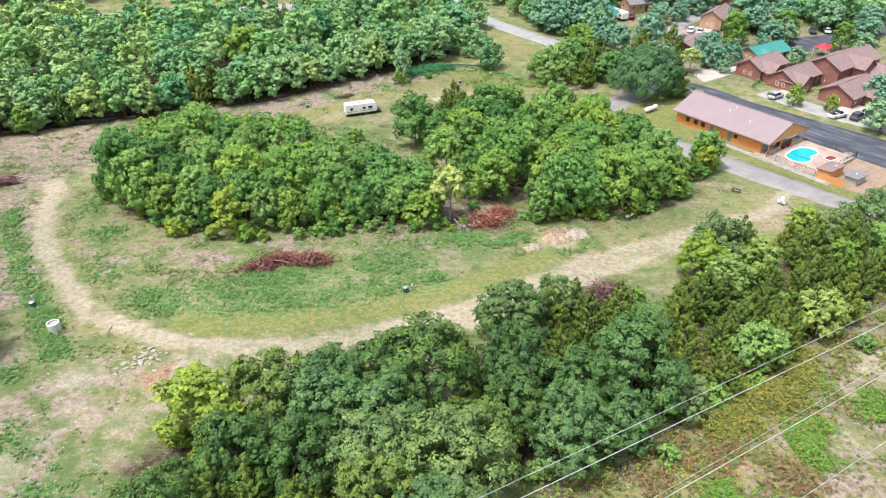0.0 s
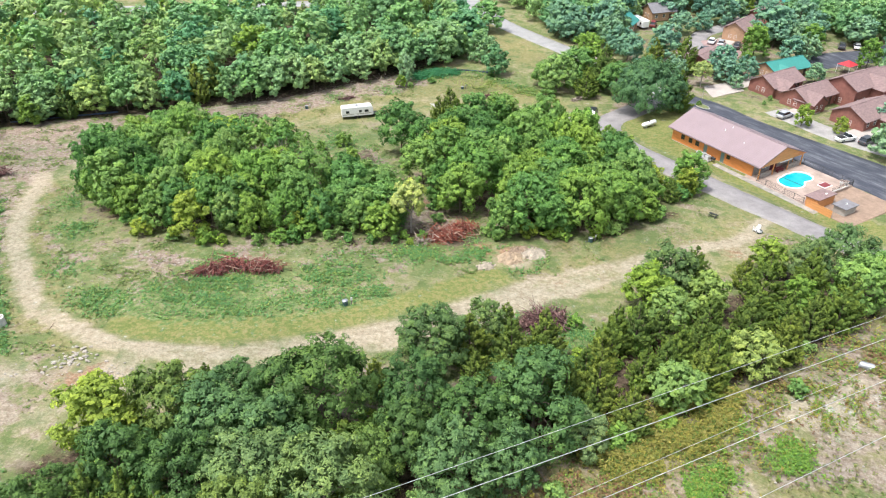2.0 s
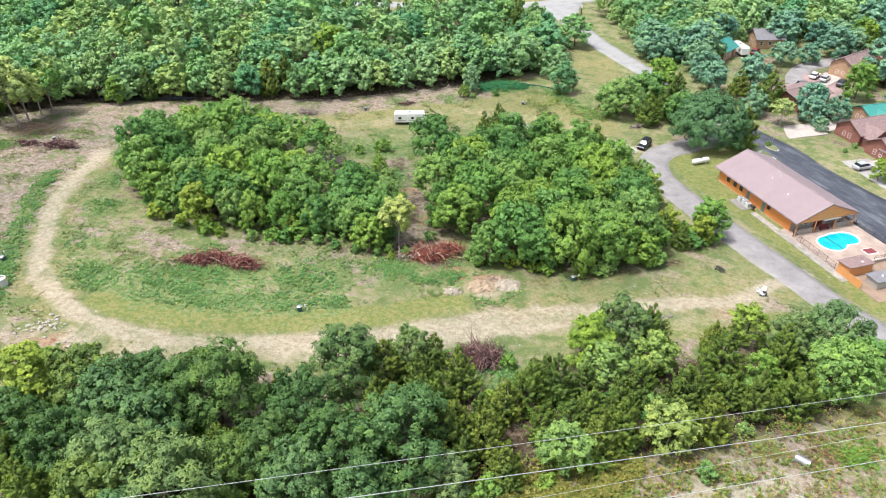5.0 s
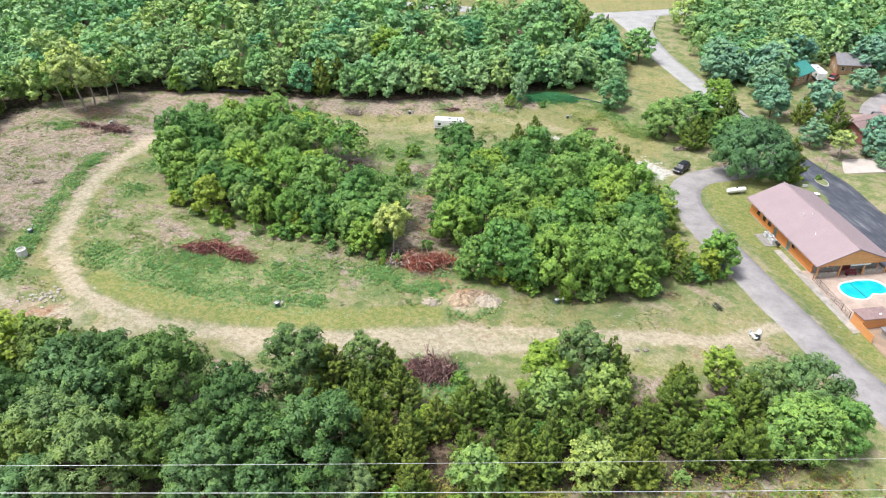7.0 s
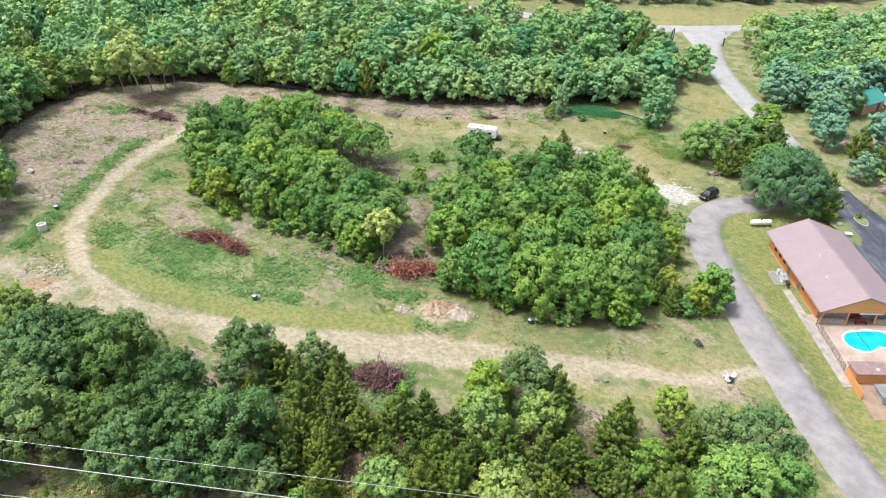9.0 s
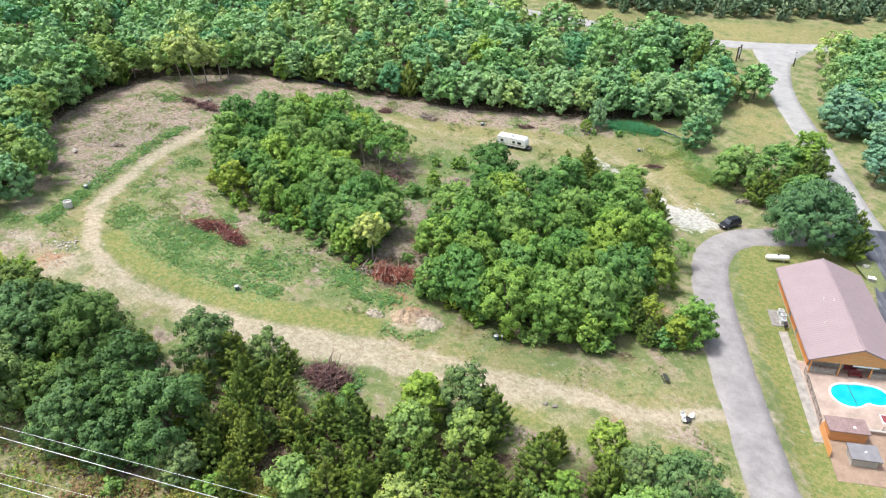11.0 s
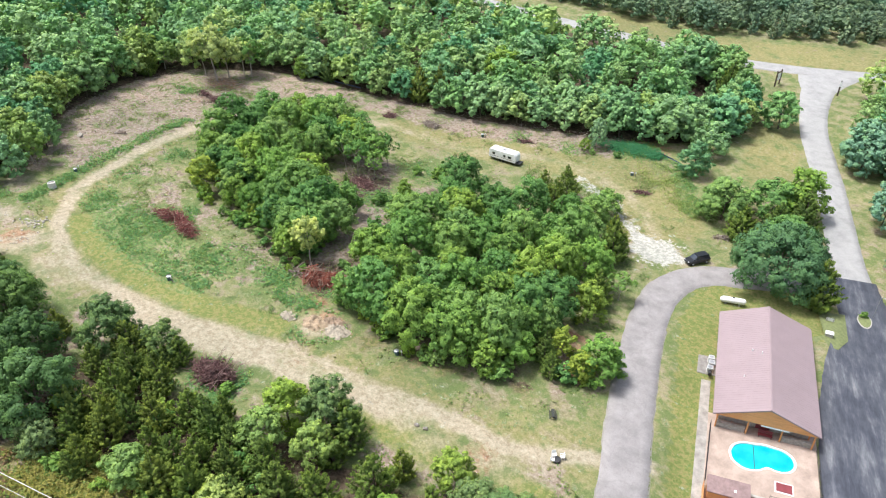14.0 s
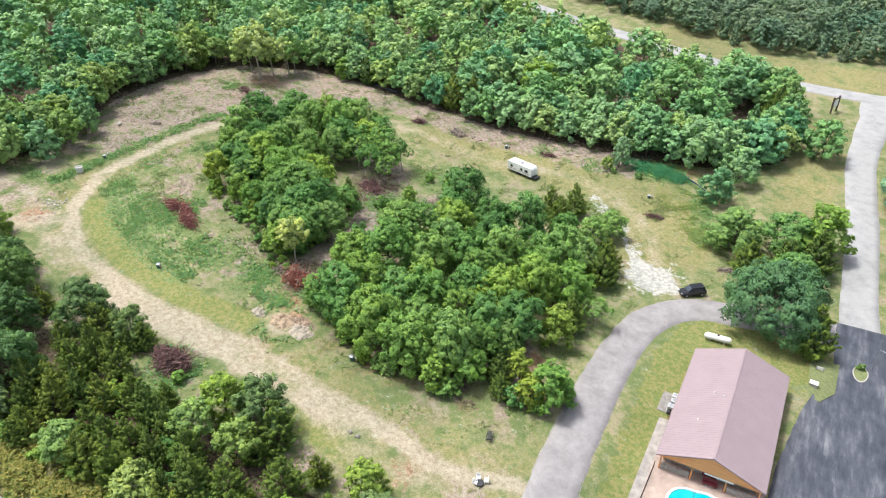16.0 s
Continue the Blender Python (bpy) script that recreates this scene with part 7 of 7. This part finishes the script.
def mound(x, y, rz, rx, ry, h, mat, label, seed):
    """A dumped load of soil: lumps on lumps, with clods round its foot."""
    bm = bmesh.new()
    n, k = 40, 14
    rows = []
    for i in range(k + 1):
        f = i / k
        row = []
        for j in range(n):
            a = 2 * math.pi * j / n
            w = 1 + 0.45 * noise.noise(Vector((math.cos(a) * 1.5, math.sin(a) * 1.5, seed)))
            px_, py_ = rx * w * f * math.cos(a), ry * w * f * math.sin(a)
            lump = noise.noise(Vector((px_ * 0.9, py_ * 0.9, seed + 5))) * 0.55 + noise.noise(Vector((px_ * 2.6, py_ * 2.6, seed + 9))) * 0.3
            row.append(bm.verts.new((px_, py_, h * max(0.0, (1 - f * f) ** 1.1 * (1 + lump) + lump * 0.25 * (1 - f)) - 0.12 * f)))
        rows.append(row)
    for a, c in zip(rows, rows[1:]):
        for j in range(n):
            bm.faces.new((a[j], c[j], c[(j + 1) % n], a[(j + 1) % n]))
    bmesh.ops.remove_doubles(bm, verts=bm.verts, dist=0.001)
    bmesh.ops.recalc_face_normals(bm, faces=bm.faces)
    r = np.random.default_rng(seed + 60)
    for _ in range(45):
        a, d, q = r.uniform(0, 6.283), r.uniform(0.3, 1.15), r.uniform(0.05, 0.16)
        bmesh.ops.create_icosphere(bm, subdivisions=1, radius=q, matrix=Matrix.Translation((rx * d * math.cos(a), ry * d * math.sin(a), h * max(0.0, 1 - d * d) * 0.9 + q * 0.2)) @ Matrix.Diagonal((1.2, 0.9, 0.6, 1)))
    me = bpy.data.meshes.new("soil_mound")
    bm.to_mesh(me)
    bm.free()
    me.materials.append(mat)
    ob = new("soil_mound", me)
    ob.matrix_world = on_ground(x, y, rz)
    return tagged(ob, label, "mound", "spoil mounds by the track")


RUSTSOIL = plain("rust_brown_soil", (0.27, 0.195, 0.135), 0.95, vary=0.4, scale=1.2, grain=5, bump=0.8)
PALESOIL = plain("pale_tan_soil", (0.38, 0.325, 0.25), 0.95, vary=0.35, scale=1.2, grain=5, bump=0.8)
mound(12.6, 86.7, 30, 1.4, 1.1, 0.6, PALESOIL, "low mound of pale tan spoil", 1)
mound(16.0, 89.3, 30, 2.1, 1.7, 0.95, SAND, "mound of tan clay spoil", 2)
mound(19.3, 91.3, 30, 2.4, 1.6, 0.8, PALESOIL, "mound of pale spoil at the grove", 3)
mound(16.9, 91.8, 40, 2.0, 1.4, 0.5, RUSTSOIL, "low mound of rust-brown soil", 4)


def rocks(name, x, y, spread_, count, size, label, seed):
    r = np.random.default_rng(seed)
    ob = thing(name, on_ground(x, y), label, "rocks")
    for _ in range(count):
        bm = bmesh.new()
        bmesh.ops.create_icosphere(bm, subdivisions=1, radius=1.0)
        s = size * r.uniform(0.45, 1.3)
        dx, dy = r.normal() * spread_, r.normal() * spread_
        for v in bm.verts:
            v.co = v.co * (1 + r.normal() * 0.16)
            v.co = Vector((v.co.x * s + dx, v.co.y * s * 0.75 + dy, v.co.z * s * 0.5 + s * 0.2 + gz(x + dx, y + dy) - gz(x, y)))
        part("stone", bm, ROCK, ob)
    return ob


rocks("rock_pile", -32.6, 59.8, 1.2, 60, 0.26, "scattered pile of pale limestone rocks", 1)
rocks("rock_pile", -27.4, 57.0, 1.5, 34, 0.22, "scattered pale rocks and rubble", 2)
rocks("rock_pile", -38.5, 56.5, 2.4, 22, 0.18, "scattered pale rocks in the rough grass", 3)
rocks("rock_pile", -44, 45, 4, 22, 0.18, "scattered pale rocks on bare soil", 4)
rocks("rock_pile", 46, 55, 4.5, 18, 0.15, "pale rocks on the bare verge", 5)
rocks("rock_pile", -72, 86, 7, 26, 0.18, "scattered pale rocks on cleared soil", 6)
rocks("rock_pile", -14, 86, 5, 18, 0.15, "scattered pale rocks in weeds", 7)
rocks("rock_pile", -60, 108, 12, 18, 0.17, "scattered pale rocks on cleared soil", 8)
rocks("boulder", -66.8, 74.4, 0.02, 1, 0.85, "single pale limestone boulder on cleared soil", 9)

# entrance sign and marker at the junction
sign = thing("entrance_sign", on_ground(-7.4, 242.0, 98), "dark timber entrance sign with two tall posts", "sign")
for x in (-1.25, 1.25):
    part("post", boxed(x - 0.17, -0.17, -0.2, x + 0.17, 0.17, 4.4, 0.02), DARKWOOD, sign)
part("beam", boxed(-1.6, -0.14, 3.75, 1.6, 0.14, 4.0, 0.02), DARKWOOD, sign)
part("board", boxed(-1.0, -0.06, 1.7, 1.0, 0.06, 3.4, 0.01), WHITE, sign, "pale sign board")
mark = thing("gate_post", on_ground(6.2, 249.2, 10), "tall dark timber post with pale board", "sign")
part("post", boxed(-0.17, -0.17, -0.2, 0.17, 0.17, 4.2, 0.02), DARKWOOD, mark)
part("board", boxed(-0.22, -0.22, 2.6, 0.22, -0.17, 4.0), WHITE, mark)
FABRIC = plain("blue_black_fabric", (0.07, 0.1, 0.17), 0.8, vary=0.4, scale=0.6)
silt = thing("silt_fence", pose(0, 0, 0), "low black fabric fence in the grass", "fence")
for pts in ([(-88.9, 135.6), (-79.9, 140.8), (-70.8, 146)], [(0.4, 185.3), (5.9, 185.1), (11.5, 184)],):
    line = along(pts, 1.0)
    v = []
    for x, y in line:
        v += [(x, y, gz(x, y) - 0.1), (x, y, gz(x, y) + 0.3), (x + 0.03, y + 0.04, gz(x, y) + 0.3), (x + 0.03, y + 0.04, gz(x, y) - 0.1)]
    f = [(4 * i + j, 4 * i + (j + 1) % 4, 4 * i + 4 + (j + 1) % 4, 4 * i + 4 + j) for i in range(len(line) - 1) for j in range(4)]
    part("fabric", mesh_of("fabric", v, f, FABRIC), FABRIC, silt)
    for x, y in line[::3]:
        part("stake", boxed(x - 0.02, y - 0.02, gz(x, y) - 0.2, x + 0.02, y + 0.02, gz(x, y) + 0.5), GREYWOOD, silt)

# ---- power lines: cables between two poles ----
CABLE = plain("aluminium_cable", (0.62, 0.62, 0.62), 0.4, 0.4, vary=0.1, bump=0)
ends = {-70: None, 160: None}
for x, y in ((-70, -21.5), (160, 122)):
    ob = thing("utility_pole", pose(x, y, gz(x, y), 0, 0, 32), "tall wooden utility pole carrying cables", "utility pole", "utility poles")
    part("pole", rod(bmesh.new(), (0, 0, -1), (0, 0, 34 if x < 0 else 26), 0.22, 0.14, 10), DARKWOOD, ob)
    part("crossarm", boxed(-0.1, -4.5, 20 if x < 0 else 8, 0.1, 6.5, 20.25 if x < 0 else 8.25), DARKWOOD, ob)


def cable(y0, z0, slope_y, slope_z, r, label):
    """A cable from x = -70 to 160; y and z are those at x = 0."""
    cu = bpy.data.curves.new("cable", "CURVE")
    cu.dimensions = "3D"
    cu.bevel_depth = r
    cu.bevel_resolution = 1
    sp = cu.splines.new("POLY")
    xs = np.linspace(-70, 160, 47)
    sp.points.add(len(xs) - 1)
    for p, x in zip(sp.points, xs):
        sag = 0.00016 * (x - 25) ** 2 - 0.05
        p.co = (x, y0 + slope_y * x, z0 + slope_z * x + sag, 1)
    cu.materials.append(CABLE)
    tmp = bpy.data.objects.new("cable_tmp", cu)
    me = bpy.data.meshes.new_from_object(tmp)
    bpy.data.objects.remove(tmp)
    return tagged(new("power_cable", me), label, "cable", "cables between the poles")


cable(20.5, 22.1, 0.6207, -0.1017, 0.014, "thin grey overhead cable")
cable(25.0, 14.6, 0.6373, -0.1362, 0.028, "thick pale overhead cable")
cable(19.0, 16.8, 0.6254, -0.0649, 0.012, "thin grey overhead cable")
cable(21.0, 13.2, 0.6352, -0.1155, 0.026, "thick pale overhead cable")
cable(16.7, 11.0, 0.64, -0.1004, 0.022, "pale overhead cable above the verge")

# ---- weeds: leafy tufts where the field is rank ----
def tufts(name, field, count, size, mat, label, seed, height=0.5):
    r = np.random.default_rng(seed)
    w = (np.clip(field, 0, 1) * ((X > -107) & (X < 105) & (Y > 31) & (Y < 270))).ravel() ** 2
    i = r.choice(w.size, count, p=w / w.sum())
    x, y = X.ravel()[i] + r.uniform(-0.6, 0.6, count), Y.ravel()[i] + r.uniform(-0.6, 0.6, count)
    base = np.stack([x, y, land(x, y)], -1)
    k = 5
    P = np.repeat(base, k, 0) + np.concatenate([r.normal(size=(count * k, 2)) * size * 0.6, r.uniform(0.02, height, (count * k, 1)) * np.repeat(r.uniform(0.4, 1.2, (count, 1)), k, 0)], 1)
    N = unit(r.normal(size=P.shape) * 0.6 + [0, 0, 1.8])
    tint = np.repeat(r.random(count), k)
    ob = new(name, sprays_mesh(name, cards(r, P, N, size, 1.5), mat, tint))
    return tagged(ob, label, "weeds", kind="stuff")


open_field = np.clip(1 - dirt * 1.6 - lawn - stone - fade(off_line(X, Y, along(DRIVE, 3)), 3.5, 4), 0, 1)
pile_rim = np.exp(-((np.hypot(X + 21.8, (Y - 80.8) * 1.9) - 5.0) / 1.3) ** 2) + np.exp(-((np.hypot(X - 20, Y - 73.4) - 3.2) / 0.9) ** 2) + np.exp(-((np.hypot(X - 7, Y - 92.5) - 4.2) / 1.2) ** 2) + np.exp(-((np.hypot(X - 16.5, (Y - 89.5) * 1.2) - 4.6) / 0.8) ** 2)
patchy = np.array([[max(0.0, noise.noise(Vector((x * 0.16, y * 0.16, 3))) + 0.9 * noise.noise(Vector((x * 0.5, y * 0.5, 8))) + 0.1) if -105 < x < 75 and 34 < y < 192 else 0.0 for x in gx] for y in gy]) * inside(X, Y, FIELD)
tufts("weeds", np.maximum(lush * 0.8, pile_rim * 0.9) * open_field * (0.3 + patchy), 20000, 0.17, WEED, "rank green weeds in patches over the field", 31, 0.34)
tufts("weeds", patchy * open_field * (1 - 0.7 * np.clip(litter_shade, 0, 1)), 17000, 0.15, FIELDWEED, "olive and straw-coloured weeds over the field", 34, 0.3)
tufts("weeds", (0.12 + 0.25 * bare + dry * 0.5) * open_field * fade(off_line(X, Y, [(-80, 100), (-30, 75), (40, 60)]), 30, 60), 5000, 0.13, DRYWEED, "sparse dry weeds and seedlings over the field", 32, 0.35)
GOLDENROD = leafage("goldenrod_leaves", [(0.414, 0.356, 0.079), (0.31, 0.299, 0.074), (0.46, 0.368, 0.105), (0.207, 0.265, 0.058)], 0.3)
RUSTWEED = leafage("rusty_weed_leaves", [(0.36, 0.2, 0.11), (0.3, 0.14, 0.09), (0.4, 0.29, 0.13), (0.25, 0.27, 0.1)], 0.2)
TALLGRASS = leafage("tall_grass_blades", [(0.25, 0.42, 0.07), (0.31, 0.45, 0.085), (0.21, 0.38, 0.09)], 0.35)


def spots(*rows):
    return np.maximum.reduce([w * np.exp(-((X - cx) ** 2 + (Y - cy) ** 2) / q ** 2) for cx, cy, q, w in rows])


rank = 0.45 + np.array([[noise.noise(Vector((x * 0.4, y * 0.4, 21))) if 0 < x < 76 and 34 < y < 84 else 0.0 for x in gx] for y in gy])
verge = fade(off_line(X, Y, [(10, 36), (22, 44), (32, 52), (44, 60), (56, 68), (66, 76)]), 4, 9)
tufts("goldenrod", np.maximum(spots((29, 52.5, 3.4, 1), (33, 55, 3, 1), (37, 58, 2.6, 0.9), (26, 50.5, 3, 0.8), (40, 60.5, 2, 0.7)), 0.1 * verge) * np.clip(rank + 0.15, 0, 1), 8000, 0.18, GOLDENROD, "yellow goldenrod standing along the belt", 33, 1.1)
tufts("weeds", np.maximum(spots((22.9, 46.2, 3.5, 1), (30, 43.5, 2.6, 1), (18, 43, 3, 0.9), (26, 47.5, 2.5, 0.8), (46, 64, 2.5, 0.7), (59, 71, 3, 0.7)), 0.2 * verge) * np.clip(rank, 0, 1), 4500, 0.15, RUSTWEED, "rusty dying weeds on the verge", 35, 0.6)
tufts("tall_grass", np.maximum(spots((33.2, 47, 2.6, 1), (35.4, 49, 2, 0.8), (39, 57, 1.8, 0.7), (43, 53, 2.6, 0.8), (24, 40, 3, 0.7), (62, 72, 3, 0.7)), 0.16 * verge) * np.clip(rank, 0, 1), 5200, 0.15, TALLGRASS, "bright green tall grass on the verge", 36, 0.7)

TEALWEED = leafage("blue_green_weed_leaves", [(0.07, 0.27, 0.12), (0.1, 0.31, 0.14), (0.085, 0.29, 0.1)], 0.25)
OLIVEGRASS = leafage("olive_grass_blades", [(0.34, 0.42, 0.1), (0.42, 0.43, 0.13), (0.28, 0.4, 0.1), (0.44, 0.41, 0.17)], 0.3)
tufts("weeds", spots((-7.4, 180.3, 2.2, 0.9), (-3.6, 182.3, 2.6, 1), (0.6, 183.4, 2, 0.9), (-11, 178.6, 1.6, 0.5)), 2200, 0.2, TEALWEED, "dense blue-green weeds along the clearing's edge", 37, 0.8)
tufts("tall_grass", fade(off_line(X, Y, [(5, 177.4), (11, 176), (17, 172.2), (21.4, 170.3)]), 0.5, 6.5) * (0.25 + patchy), 2400, 0.13, OLIVEGRASS, "tall olive-green grass in the back meadow", 38, 0.4)


def scattered(name, field, count, sizes, mat, label, category, seed):
    """Stones or sticks strewn over the field, joined: each a wedge of six corners, long or short."""
    r = np.random.default_rng(seed)
    w = (np.clip(field, 0, 1) * ((X > -107) & (X < 105) & (Y > 31) & (Y < 270))).ravel() ** 2
    i = r.choice(w.size, count, p=w / w.sum())
    x, y = X.ravel()[i] + r.uniform(-0.5, 0.5, count), Y.ravel()[i] + r.uniform(-0.5, 0.5, count)
    z = Z.ravel()[i] * 0 + land(x, y)
    a = r.random(count) * 6.283
    lng, wid, hgt = (s * r.uniform(0.5, 1.6, count) for s in sizes)
    wedge = np.array([(-1, -1, -0.6), (1, -0.7, -0.6), (0.9, 0.9, -0.6), (-0.8, 1, -0.6), (-0.5, 0.1, 1), (0.6, -0.1, 0.8)])
    v = wedge[None] * (1 + r.normal(size=(count, 6, 1)) * 0.15) * np.stack([lng, wid, hgt], -1)[:, None]
    c, s = np.cos(a)[:, None], np.sin(a)[:, None]
    v = np.stack([v[..., 0] * c - v[..., 1] * s + x[:, None], v[..., 0] * s + v[..., 1] * c + y[:, None], v[..., 2] + z[:, None]], -1)
    f = np.array([(0, 1, 5, 4), (1, 2, 5, 5), (2, 3, 4, 5), (3, 0, 4, 4)])
    faces = [tuple(dict.fromkeys((q + 6 * k).tolist())) for k in range(count) for q in f]
    return tagged(new(name, mesh_of(name, v.reshape(-1, 3).tolist(), faces, mat)), label, category, kind="stuff")


strewn = np.clip(bare + 0.5 * dirt + 0.25 * litter_shade, 0, 1) * (1 - lawn) * open_field * fade(off_line(X, Y, [(-90, 100), (-45, 50), (-20, 84), (-40, 150), (-10, 176)]), 12, 26)
scattered("stones", strewn + 0.08 * open_field * (Y < 130), 2200, (0.13, 0.09, 0.07), ROCK, "pale stones strewn over bare soil", "stones", 41)
scattered("sticks", strewn + 0.6 * pile_rim, 1800, (0.55, 0.03, 0.035), BLEACHED, "bleached sticks strewn over cleared soil", "sticks", 42)
scattered("sticks", strewn + 0.9 * pile_rim + litter_shade * 0.5, 1200, (0.5, 0.035, 0.04), DEADGREY, "dark dead sticks strewn over cleared soil", "sticks", 43)
